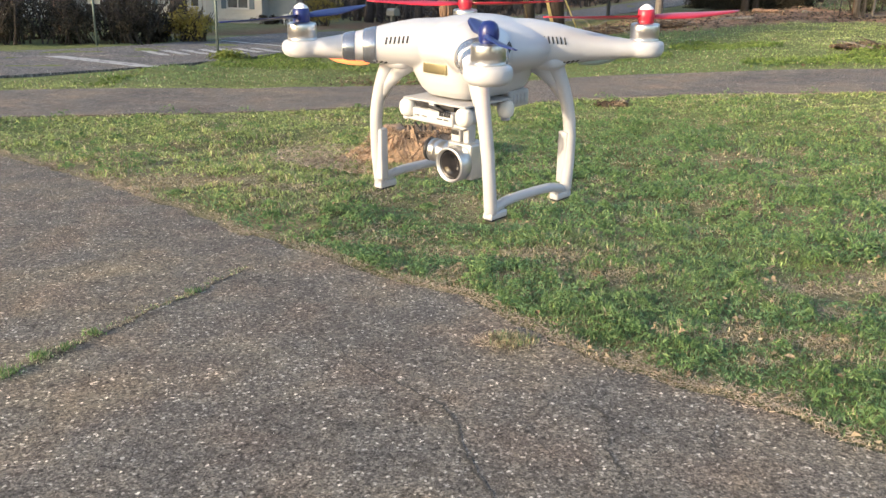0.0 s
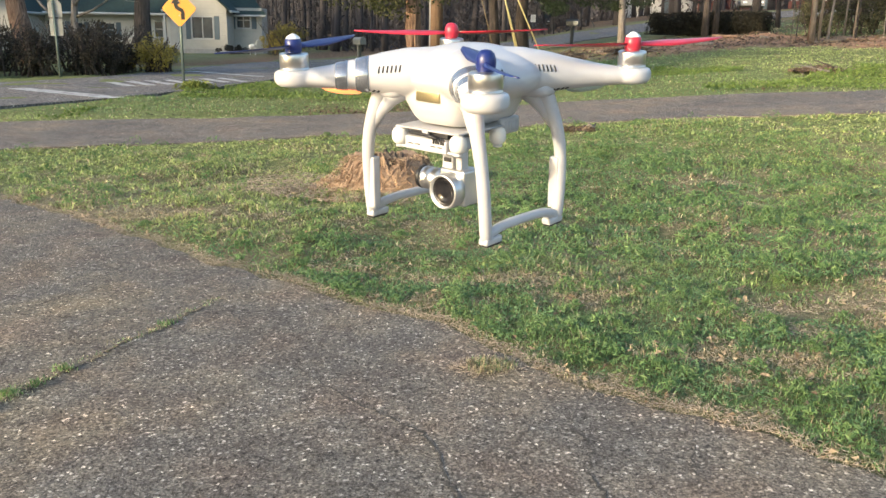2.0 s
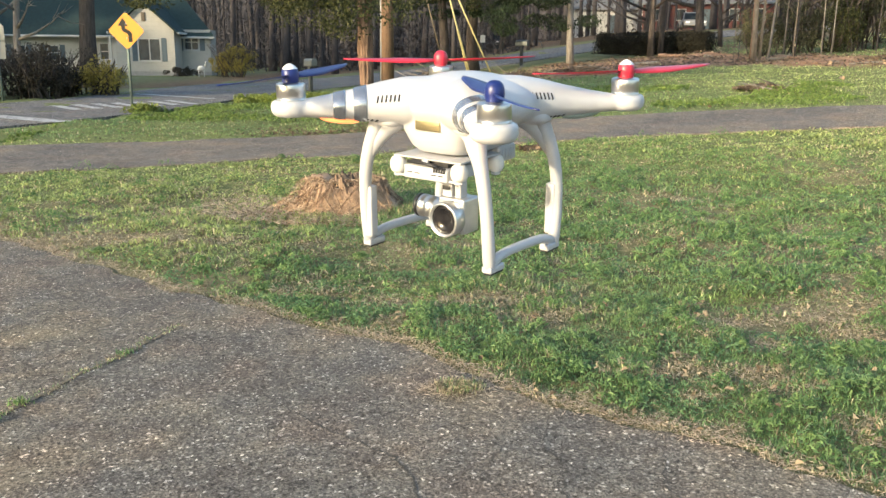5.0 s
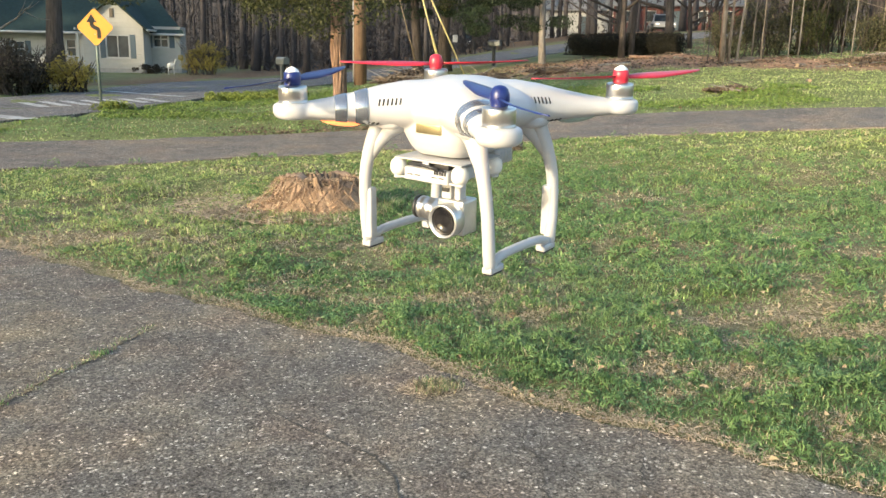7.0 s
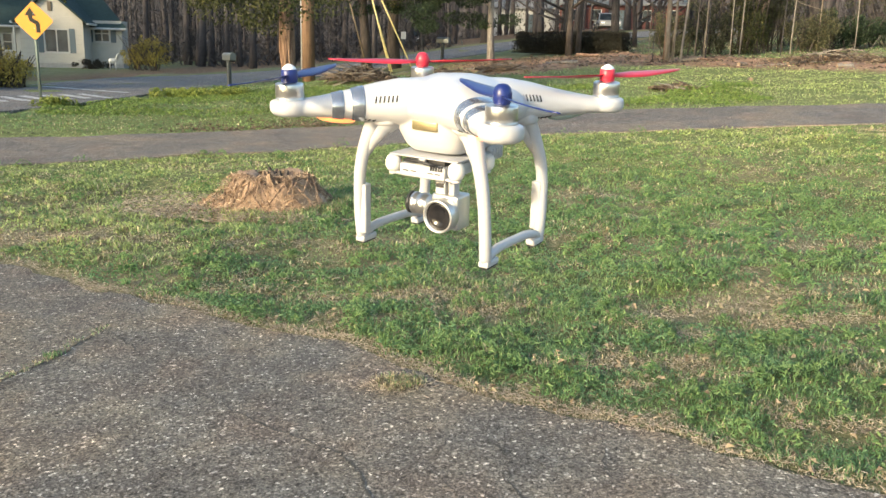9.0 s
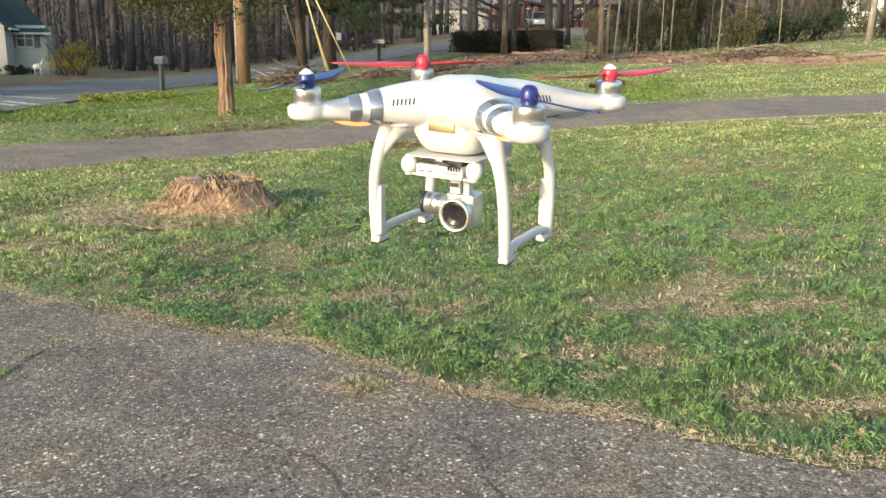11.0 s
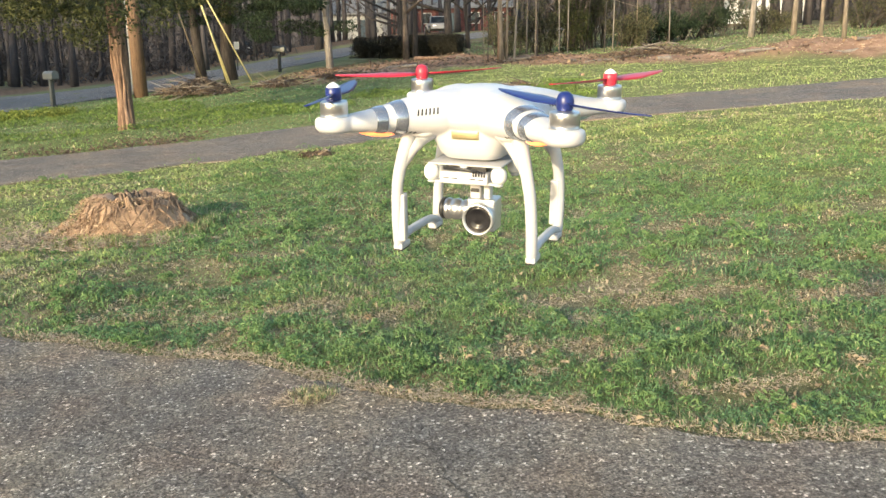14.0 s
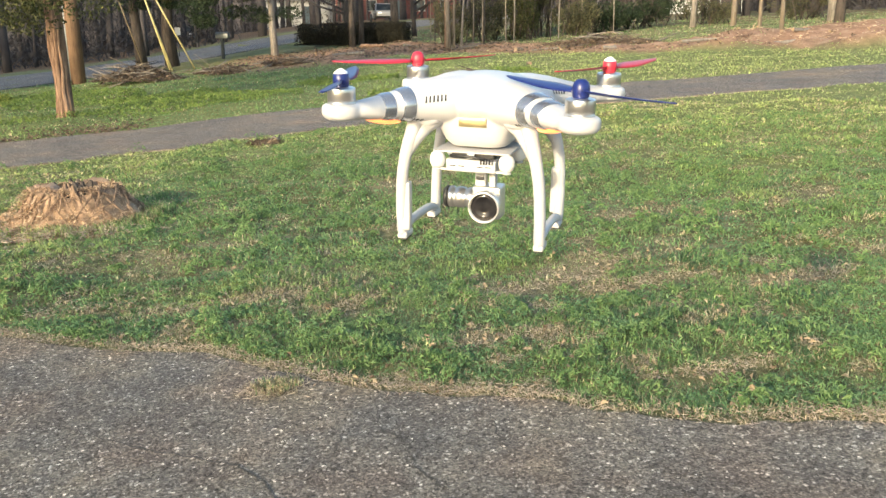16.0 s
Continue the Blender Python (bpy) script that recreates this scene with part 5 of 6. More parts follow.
def window(parent, x0, x1, z0, z1, y, bars=(2, 1), shutters=True):
    bm = bmesh.new()
    t = 0.07
    loops = [[bm.verts.new((px_, yy, pz_)) for px_, pz_ in ((x0 - e, z0 - e), (x1 + e, z0 - e), (x1 + e, z1 + e), (x0 - e, z1 + e))] for e, yy in ((t, y - 0.06), (0, y - 0.06), (0, y + 0.05), (t, y + 0.05))]
    bridge(bm, loops + loops[:1], False)
    w = part("window", bm, M_TRIM, parent, "white-framed window", False)
    for k in range(1, bars[0]):
        xm = x0 + (x1 - x0) * k / bars[0]
        bm = bmesh.new()
        box(bm, xm - 0.03, xm + 0.03, y - 0.04, y + 0.03, z0, z1)
        part("glazing_bar", bm, M_TRIM, w, "", False)
    for k in range(1, bars[1]):
        zm = z0 + (z1 - z0) * k / bars[1]
        bm = bmesh.new()
        box(bm, x0, x1, y - 0.035, y + 0.027, zm - 0.025, zm + 0.025)
        part("glazing_bar", bm, M_TRIM, w, "", False)
    for k in range(bars[0]):
        bm = bmesh.new()
        box(bm, x0 + (x1 - x0) * k / bars[0] + 0.03, x0 + (x1 - x0) * (k + 1) / bars[0] - 0.03, y - 0.012, y - 0.004, z0, z1)
        part("pane", bm, M_PANE, w, "dark reflecting pane", False)
    bm = bmesh.new()
    box(bm, x0 - 0.1, x1 + 0.1, y - 0.1, y + 0.02, z0 - t - 0.04, z0 - t)
    part("window_sill", bm, M_TRIM, w, "", False)
    if shutters:
        for xs in (x0 - 0.4, x1 + 0.1):
            bm = bmesh.new()
            box(bm, xs, xs + 0.3, y - 0.05, y - 0.015, z0 - 0.08, z1 + 0.08)
            sh = part("shutter", bm, M_SHUTTER, parent, "dark slate shutter", False)
            for k in range(9):
                zz = z0 + (z1 - z0) * k / 9
                bm = bmesh.new()
                box(bm, xs + 0.04, xs + 0.26, y - 0.062, y - 0.045, zz, zz + 0.05)
                part("slat", bm, M_SHUTTER, sh, "", False)


def gable_roof(parent, x0, x1, y0, y1, ze, zr, along="x", over=0.3, t=0.12, hip=(0, 0)):
    """Two slopes with thickness over a rectangle; the ridge runs along x or y."""
    for s in (0, 1):
        bm = bmesh.new()
        if along == "x":
            ym = (y0 + y1) / 2
            e = (y0 - over, y1 + over)[s]
            drop = over * (zr - ze) / (ym - y0)
            q = [(x0 - over, e, ze - drop), (x1 + over - hip[1] * s, e, ze - drop), (x1 + over - hip[0], ym, zr), (x0 - over, ym, zr)]
        else:
            xm = (x0 + x1) / 2
            e = (x0 - over, x1 + over)[s]
            drop = over * (zr - ze) / (xm - x0)
            q = [(e, y0 - over, ze - drop), (e, y1 + over, ze - drop), (xm, y1 + over, zr), (xm, y0 - over, zr)]
        lo = [bm.verts.new(p) for p in q]
        hi = [bm.verts.new((p[0], p[1], p[2] + t)) for p in q]
        bridge(bm, [lo, hi])
        part("roof", bm, M_ROOF, parent, "dark teal shingle roof slope", False)
        bm = bmesh.new()
        a, b = Vector(q[0]), Vector(q[1])
        n = Vector((0, -0.05, 0)) if (along == "x" and s == 0) else Vector((0, 0.05, 0)) if along == "x" else Vector((-0.05 if s == 0 else 0.05, 0, 0))
        tube(bm, [a + n + Vector((0, 0, 0.03)), b + n + Vector((0, 0, 0.03))], 0.075, 6)
        part("gutter", bm, M_TRIM, parent, "white gutter", False)
    if hip[0]:
        ym, drop = (y0 + y1) / 2, over * (zr - ze) / ((y1 - y0) / 2)
        q = [(x1 + over, y0 - over, ze - drop), (x1 + over - hip[1], y1 + over, ze - drop), (x1 + over - hip[0], ym, zr)]
        bm = bmesh.new()
        bridge(bm, [[bm.verts.new(p) for p in q], [bm.verts.new((p[0] - 0.003, p[1], p[2] + t)) for p in q]])
        part("roof", bm, M_ROOF, parent, "dark teal shingle roof slope", False)


def wall_block(parent, x0, x1, y0, y1, z0, z1, apex=None, openings=()):
    """Four walls with thickness; the front one is cut round its openings and may rise to a gable."""
    bm = bmesh.new()
    th = 0.2
    xs = sorted({x0, x1, *[v for o in openings for v in o[:2]]})
    zs = sorted({z0, z1, *[v for o in openings for v in o[2:]]})
    for a, b in zip(xs, xs[1:]):
        for c, d in zip(zs, zs[1:]):
            if any(o[0] <= a and b <= o[1] and o[2] <= c and d <= o[3] for o in openings):
                continue
            box(bm, a, b, y0, y0 + th, c, d)
    box(bm, x0, x1, y1 - th, y1, z0, z1)
    box(bm, x0, x0 + th, y0 + th, y1 - th, z0, z1)
    box(bm, x1 - th, x1, y0 + th, y1 - th, z0, z1)
    if apex:
        for yy in (y0, y1 - th):
            f = [[bm.verts.new(p) for p in ((x0, v, z1), (x1, v, z1), ((x0 + x1) / 2, v, apex))] for v in (yy, yy + th)]
            bridge(bm, f)
    part("wall", bm, M_SIDING, parent, "cream clapboard wall", False)
    bm = bmesh.new()
    box(bm, x0 - 0.02, x1 + 0.02, y0 - 0.02, y1 + 0.02, z0 - 0.8, z0)
    part("foundation", bm, M_FOUND, parent, "", False)


def cream_house():
    h = empty("house", pose(0, 0, 0), "cream clapboard house with teal roof and slate shutters", "house")
    wall_block(h, -18.0, -14.6, 50.0, 58.0, 0.45, 2.85, 4.35, ((-16.66, -15.45, 1.1, 2.28),))
    window(h, -16.66, -15.45, 1.1, 2.28, 50.03, (2, 1))
    gable_roof(h, -18.0, -14.6, 50.0, 56.0, 2.85, 4.35, "y", 0.28)
    bm = bmesh.new()
    box(bm, -16.42, -16.2, 49.95, 50.02, 3.3, 3.8)
    for k in range(6):
        box(bm, -16.4, -16.22, 49.93, 49.96, 3.34 + 0.075 * k, 3.38 + 0.075 * k)
    part("attic_vent", bm, plain("brown_louvre", (0.12, 0.095, 0.07), 0.8, var=0.2), h, "brown louvred attic vent", False)
    wall_block(h, -14.6, -12.9, 51.5, 52.9, 0.45, 2.9, None, ((-14.77 + 0.35, -13.62, 1.75, 2.6),))
    window(h, -14.42, -13.62, 1.75, 2.6, 51.53, (2, 2))
    gable_roof(h, -30.0, -12.9, 51.6, 58.4, 2.7, 5.6, "x", 0.35, hip=(3.4, 2.2))
    wall_block(h, -26.5, -18.0, 52.0, 58.0, 0.35, 2.6, None, ((-19.67, -19.19, 1.12, 2.02), (-22.78, -22.2, 1.09, 1.85), (-24.9, -24.2, 1.09, 1.85)))
    window(h, -19.67, -19.19, 1.12, 2.02, 52.03, (1, 2), False)
    window(h, -22.78, -22.2, 1.09, 1.85, 52.03, (1, 2))
    window(h, -24.9, -24.2, 1.09, 1.85, 52.03, (1, 2))
    bm = bmesh.new()
    box(bm, -18.9, -18.1, 51.94, 52.02, 0.35, 2.3)
    d = part("door", bm, M_TRIM, h, "white front door", False)
    bm = bmesh.new()
    ball(bm, (-18.2, 51.9, 1.3), (0.035, 0.035, 0.035), 10)
    part("door_handle", bm, M_GREY, d)
    bm = bmesh.new()
    box(bm, -19.8, -18.02, 50.1, 51.98, 0.1, 0.33, 0.01)
    part("porch_floor", bm, M_TRIM, h, "pale porch floor", False)
    for x in (-19.7, -18.4):
        bm = bmesh.new()
        box(bm, x - 0.06, x + 0.06, 50.2, 50.32, 0.33, 2.45)
        part("porch_post", bm, M_TRIM, h, "", False)
    wall_block(h, -31.0, -26.5, 49.0, 58.0, 0.35, 2.6, 4.6, ((-29.4, -28.6, 1.1, 2.1),))
    window(h, -29.4, -28.6, 1.1, 2.1, 49.03, (1, 2))
    gable_roof(h, -31.0, -26.5, 49.0, 58.0, 2.6, 4.6, "y", 0.3)
    bm = bmesh.new()
    box(bm, -21.4, -20.7, 54.6, 55.2, 4.6, 6.4, 0.02)
    part("chimney", bm, plain("chimney_brick", (0.28, 0.12, 0.08), 0.9, var=0.3, scale=12), h, "", False)


cream_house()


def far_house(x, y, w, d, hgt, turn, label, wallmat, roofmat):
    """A plain far house: walls, roof, openings."""
    h = empty("house", pose(x, y, gz(x, y), 0, 0, turn), label, "house")
    bm = bmesh.new()
    box(bm, -w / 2, w / 2, 0, d, -0.6, hgt)
    part("wall", bm, wallmat, h, "", False)
    for s in (0, 1):
        bm = bmesh.new()
        e = (-0.5, d + 0.5)[s]
        q = [(-w / 2 - 0.4, e, hgt - 0.1), (w / 2 + 0.4, e, hgt - 0.1), (w / 2 + 0.4, d / 2, hgt + d * 0.28), (-w / 2 - 0.4, d / 2, hgt + d * 0.28)]
        bridge(bm, [[bm.verts.new(p) for p in q], [bm.verts.new((p[0], p[1], p[2] + 0.15)) for p in q]])
        part("roof", bm, roofmat, h, "", False)
    n = max(2, int(w / 2.4))
    for k in range(n):
        xc = -w / 2 + w * (k + 0.5) / n
        bm = bmesh.new()
        if k == n // 2:
            box(bm, xc - 0.45, xc + 0.45, -0.05, 0.02, 0, 2.05)
            part("door", bm, M_SHUTTER, h, "", False)
            continue
        box(bm, xc - 0.5, xc + 0.5, -0.05, 0.02, 0.9, 2.1)
        win = part("window", bm, M_TRIM, h, "", False)
        bm = bmesh.new()
        box(bm, xc - 0.42, xc + 0.42, -0.07, -0.03, 0.98, 2.02)
        part("pane", bm, M_PANE, win, "", False)


M_WHITEWALL = plain("white_siding", (0.44, 0.44, 0.425), 0.6, var=0.06, scale=2)
M_REDWALL = plain("red_brick", (0.13, 0.05, 0.045), 0.85, var=0.25, scale=7, relief=0.3)
M_GREYROOF = plain("grey_shingles", (0.2, 0.2, 0.2), 0.85, var=0.2, scale=5)
far_house(20.5, 93.0, 9.0, 6.0, 2.7, -14, "small white house beyond the street", M_WHITEWALL, M_GREYROOF)
far_house(29.0, 88.0, 13.0, 7.0, 2.6, -18, "long red brick house with pale roof among far trees", M_REDWALL, M_GREYROOF)
far_house(41.6, 52.6, 6.0, 6.0, 3.6, -40, "white building above the bank behind trees", M_WHITEWALL, M_GREYROOF)


def vehicle(x, y, turn, length, width, height, paint, label, category, bonnet=0.3, cab=(0.28, 0.9)):
    """A parked vehicle: body, cabin, glass, wheels, lamps."""
    v = empty(category.replace(" ", "_"), pose(x, y, gz(x, y) + 0.03, 0, 0, turn), label, category)
    bm = bmesh.new()
    L, W = length, width
    prof = [(-L / 2, 0.35), (-L / 2, height * 0.5), (-L / 2 + 0.15, height * 0.58), (L / 2 - 0.1, height * 0.52), (L / 2, height * 0.42), (L / 2, 0.35)]
    bridge(bm, [[bm.verts.new((a, s * W / 2, b)) for a, b in prof] for s in (-1, 1)])
    part("body", bm, paint, v, "", False)
    bm = bmesh.new()
    c0, c1 = -L / 2 + L * (1 - cab[1]), -L / 2 + L * (1 - cab[0])
    bridge(bm, [[bm.verts.new((a, s * W * k, b)) for a, b, k in ((c0, height * 0.55, 0.48), (c0 + 0.25, height, 0.4), (c1 - 0.6, height, 0.4), (c1, height * 0.55, 0.48))] for s in (-1, 1)])
    cabin = part("cabin", bm, paint, v, "", False)
    for s in (-1, 1):
        bm = bmesh.new()
        f = [bm.verts.new((a, s * (W * k + 0.012), b)) for a, b, k in ((c0 + 0.2, height * 0.6, 0.475), (c0 + 0.35, height * 0.94, 0.412), (c1 - 0.68, height * 0.94, 0.412), (c1 - 0.2, height * 0.6, 0.475))]
        bm.faces.new(f)
        bmesh.ops.solidify(bm, geom=bm.faces[:], thickness=0.01)
        part("side_window", bm, M_PANE, cabin, "", False)
    for xa, xb in ((c1 - 0.02, c1 - 0.55), (c0 + 0.02, c0 + 0.22)):
        bm = bmesh.new()
        sg = 0.02 if xa > xb else -0.02
        f = [bm.verts.new(p) for p in ((xa + sg, -W * 0.42, height * 0.6), (xa + sg, W * 0.42, height * 0.6), (xb + sg, W * 0.36, height * 0.95), (xb + sg, -W * 0.36, height * 0.95))]
        bm.faces.new(f)
        bmesh.ops.solidify(bm, geom=bm.faces[:], thickness=0.01)
        part("windscreen", bm, M_PANE, cabin, "", False)
    for sx in (-0.31, 0.31):
        for s in (-1, 1):
            bm = bmesh.new()
            lathe(bm, [(0.2, s * W / 2 - 0.1 - 0.1), (0.32, s * W / 2 - 0.19), (0.32, s * W / 2 - 0.02), (0.2, s * W / 2)], 16, (sx * L, 0, 0.32), "y")
            wh = part("wheel", bm, M_BLACK, v)
            bm = bmesh.new()
            lathe(bm, [(0.19, s * (W / 2 + 0.004) - 0.01), (0.19, s * (W / 2 + 0.004)), (0.05, s * (W / 2 + 0.01))], 12, (sx * L, 0, 0.32), "y")
            part("rim", bm, M_GREY, wh)
    for s in (-1, 1):
        bm = bmesh.new()
        box(bm, L / 2 - 0.02, L / 2 + 0.02, s * W * 0.36 - 0.15, s * W * 0.36 + 0.15, height * 0.36, height * 0.44)
        part("headlight", bm, M_WHITECAP, v, "", False)
        bm = bmesh.new()
        box(bm, -L / 2 - 0.02, -L / 2 + 0.02, s * W * 0.4 - 0.1, s * W * 0.4 + 0.1, height * 0.4, height * 0.5)
        part("tail_light", bm, M_RED, v, "", False)


vehicle(7.3, 88.0, -110, 4.3, 1.75, 1.4, plain("dark_car_paint", (0.015, 0.02, 0.03), 0.3, 0.2, var=0.1), "dark car parked on the far verge", "car")
vehicle(22.5, 72.0, -100, 4.6, 1.75, 1.5, plain("white_truck_paint", (0.22, 0.22, 0.225), 0.35, var=0.05), "white pickup truck parked at a far house", "pickup truck", cab=(0.35, 0.7))

# white lawn ornament by the yellow bush: a plain standing figure of an animal kind, one mesh
bm = bmesh.new()
ball(bm, (0, 0, 0.52), (0.36, 0.15, 0.17), 16)
for a, b in ((-0.24, -0.08), (-0.24, 0.08), (0.22, -0.08), (0.22, 0.08)):
    tube(bm, [(a, b, -0.02), (a, b, 0.5)], [0.03, 0.05], 6)
tube(bm, [(0.28, 0, 0.6), (0.42, 0, 0.88), (0.52, 0, 0.9)], [0.09, 0.07, 0.04], 8)
lo = part("lawn_ornament", bm, M_WHITEWALL)
lo.matrix_world = pose(-12.2, 46.6, gz(-12.2, 46.6), 0, 0, 15) @ Matrix.Diagonal((0.62, 0.8, 0.92, 1))
tagged(lo, "white lawn ornament standing by the yellow bush", "lawn ornament")
bm = bmesh.new()
tube(bm, [(0, 0, 0), (0, 0, 1.4), (0, 0, 1.4)], [0.03, 0.03, 0.03], 6)
notice = empty("notice_sign", pose(3.0, 44.0, gz(3.0, 44.0)), "small white notice on a post by the street", "notice sign")
part("post", bm, M_MAILPOST, notice)
bm = bmesh.new()
box(bm, -0.13, 0.13, -0.05, -0.03, 1.05, 1.42, 0.005)
part("panel", bm, M_TRIM, notice, "", False)

# ---- the stump, logs, brush ----


def stump():
    t = empty("tree_stump", pose(-0.54, 7.42, gz(-0.54, 7.42)), "rotten old stump in a mound of red-brown wood chips", "tree stump")
    rng = np.random.default_rng(77)
    rs, n = np.array([0, 0.11, 0.2, 0.28, 0.335, 0.39, 0.45, 0.53, 0.64]), 72
    hs = np.array([0.215, 0.225, 0.255, 0.272, 0.262, 0.175, 0.092, 0.030, -0.05])
    bm = bmesh.new()
    rings = []
    for r, h in zip(rs[1:], hs[1:]):
        ring = []
        for k in range(n):
            a = 2 * math.pi * k / n
            stretch = 1 + 0.02 * max(0, -math.cos(a)) * min(1, r / 0.6) ** 2 - 0.18 * abs(math.sin(a)) * min(1, r / 0.5)
            x, y = r * stretch * math.cos(a), r * stretch * math.sin(a) * 0.8
            b = (float(vnoise(x + 5, y, 7, 1)) - 0.5) * 0.11 * min(1, h / 0.1 + 0.2) + (float(vnoise(x, y + 3, 21, 2)) - 0.5) * 0.07
            ring.append(bm.verts.new((x, y, h + b)))
        rings.append(ring)
    bridge(bm, rings, False)
    bm.faces.new(rings[0][::-1])
    bmesh.ops.recalc_face_normals(bm, faces=bm.faces[:])
    part("mound", bm, M_MOUND, t, "crumbling red-brown earth and chips")
    M_ROT = bark_material("rotten_wood", (0.09, 0.055, 0.04), (0.42, 0.3, 0.205), 9, 0.15)
    for k in range(150):
        a = rng.uniform(0, 2 * math.pi)
        r0 = rng.uniform(0.29, 0.54)
        r1 = r0 - rng.uniform(0.05, 0.19)
        z0 = float(np.interp(r0, rs, hs))
        top = float(np.interp(r1, rs, hs)) + rng.uniform(0.0, 0.05)
        a1 = a + rng.normal(0, 0.45)
        bm = bmesh.new()
        tube(bm, [(r0 * 1.05 * math.cos(a), r0 * 0.8 * math.sin(a), z0 - 0.01), ((r0 + r1) / 2 * math.cos((a + a1) / 2), (r0 + r1) / 2 * 0.8 * math.sin((a + a1) / 2), (z0 + top) / 2 + 0.012), (r1 * math.cos(a1), r1 * 0.8 * math.sin(a1), top)], [0.003, rng.uniform(0.005, 0.012), 0.003], 5, flat=0.6)
        part("shard", bm, M_ROT, t, smooth=False)
    for k in range(42):
        a, r = rng.uniform(0, 2 * math.pi), rng.uniform(0.1, 0.28)
        bm = bmesh.new()
        tube(bm, [(r * math.cos(a), r * 0.8 * math.sin(a), 0.2), (r * 1.1 * math.cos(a) + rng.normal(0, 0.02), r * 0.85 * math.sin(a), rng.uniform(0.26, 0.325))], [0.04, 0.014], 5)
        part("shard", bm, M_BARK_DARK if k % 3 else M_ROT, t, smooth=False)
    m = 9000
    a, r = rng.uniform(0, 2 * math.pi, m), rng.uniform(0, 1, m) ** 0.6 * 0.80
    st = 1 + 0.2 * np.maximum(0, -np.cos(a)) - 0.18 * np.abs(np.sin(a))
    X, Y = r * st * np.cos(a), r * st * np.sin(a) * 0.8
    P = np.stack([X, Y, np.interp(r, rs, hs) + rng.uniform(0.0, 0.03, m)], 1)
    sw = 2600
    a2, r2 = rng.uniform(2.2, 5.2, sw), rng.uniform(0.3, 1.0, sw) ** 0.8 * 1.05
    PS = np.stack([r2 * 1.3 * np.cos(a2), r2 * 0.75 * np.sin(a2), np.maximum(np.interp(r2 * 1.14, rs, hs), 0.015) + rng.uniform(0.003, 0.02, sw)], 1)
    so = hang("straw_litter", leaves("straw_litter", PS, 0.05, rng, 0.75, 0.12, 0.03), M_STRAW, t, "dry straw over the mound", False)
    so["kind"] = "stuff"
    chips = hang("chip_litter", leaves("chip_litter", P, 0.045, rng, 0.25, 0.16, 0.03), M_CHIPS, t, "scattered wood chips", False)
    chips["kind"] = "stuff"


stump()


def log(x, y, length, r, turn, seed, label, bark=None, dip=0.0):
    rng = np.random.default_rng(seed)
    t = empty("log", pose(x, y, float(lawn_z(x, y)) + r * 0.75, 0, dip, turn), label, "log", "cut logs on the bank")
    bm = bmesh.new()
    tube(bm, [(q * length, rng.normal(0, r * 0.12), rng.normal(0, r * 0.1)) for q in np.linspace(-0.5, 0.5, 5)], [r * rng.uniform(0.88, 1.08) for _ in range(5)], 10, False)
    part("bark", bm, bark or M_BARK_GREY, t)
    for s in (-1, 1):
        bm = bmesh.new()
        lathe(bm, [(r * 0.97, s * (length / 2 - 0.01)), (r * 0.9, s * (length / 2 + 0.004))], 10, (0, 0, 0), "x")
        part("cut_end", bm, M_CUT, t, "pale sawn end", False)


M_CUT = plain("sawn_wood", (0.27, 0.19, 0.12), 0.8, var=0.2, scale=20)
log(7.2, 17.6, 0.5, 0.05, 12, 1, "short red-brown log lying in the grass", M_BARK_CEDAR)
log(9.6, 19.2, 0.4, 0.045, 70, 2, "short pale log at the foot of the bank", M_BARK_PALE)
rng = np.random.default_rng(90)
for k in range(26):
    x = rng.uniform(5, 27)
    lo = float(np.interp(x, [p[0] for p in BANK_LINE], [p[1] for p in BANK_LINE]))
    y = lo + rng.uniform(0.3, 4.5)
    log(x, y, rng.uniform(0.3, 1.5), rng.uniform(0.025, 0.07), rng.uniform(-35, 35), 300 + k, "cut log lying on the red earth bank", (M_BARK_PALE, M_BARK_GREY, M_BARK_CEDAR)[k % 3], rng.uniform(-6, 6))


def brush_pile(x, y, sx, sy, h, seed, n, label):
    """A heap of sticks with leaf litter between."""
    rng = np.random.default_rng(seed)
    t = empty("brush_pile", pose(x, y, float(lawn_z(x, y))), label, "brush pile")
    for _ in range(n):
        a, u = rng.uniform(0, 2 * math.pi), rng.uniform(0, 1) ** 0.5
        cx, cy = sx * u * math.cos(a), sy * u * math.sin(a)
        z = h * (1 - u) * rng.uniform(0.3, 1.1) + 0.03
        l, b, e = rng.uniform(0.4, 1.7) * min(1, sx), rng.uniform(0, math.pi), rng.normal(0, 0.22)
        d = Vector((math.cos(b), math.sin(b), e))
        r = rng.uniform(0.006, 0.022)
        bm = bmesh.new()
        p = Vector((cx, cy, z))
        tube(bm, [p - d * l / 2, p + Vector((0, 0, rng.normal(0, 0.03))), p + d * l / 2], [r, r * 0.9, r * 0.4], 5)
        part("stick", bm, (M_BARK_PALE, M_BARK_GREY, M_BARK_DARK)[rng.integers(3)], t)
    m = int(2400 * min(1, sx) ** 1.5)
    a, u = rng.uniform(0, 2 * math.pi, m), rng.uniform(0, 1, m) ** 0.5
    P = np.stack([sx * 1.15 * u * np.cos(a), sy * 1.15 * u * np.sin(a), h * (1 - u) * rng.uniform(0.2, 0.9, m) + 0.02], 1)
    o = hang("leaf_litter", leaves("leaf_litter", P, 0.085, rng, 0.4), M_BRUSH, t, "", False)
    o["kind"] = "stuff"


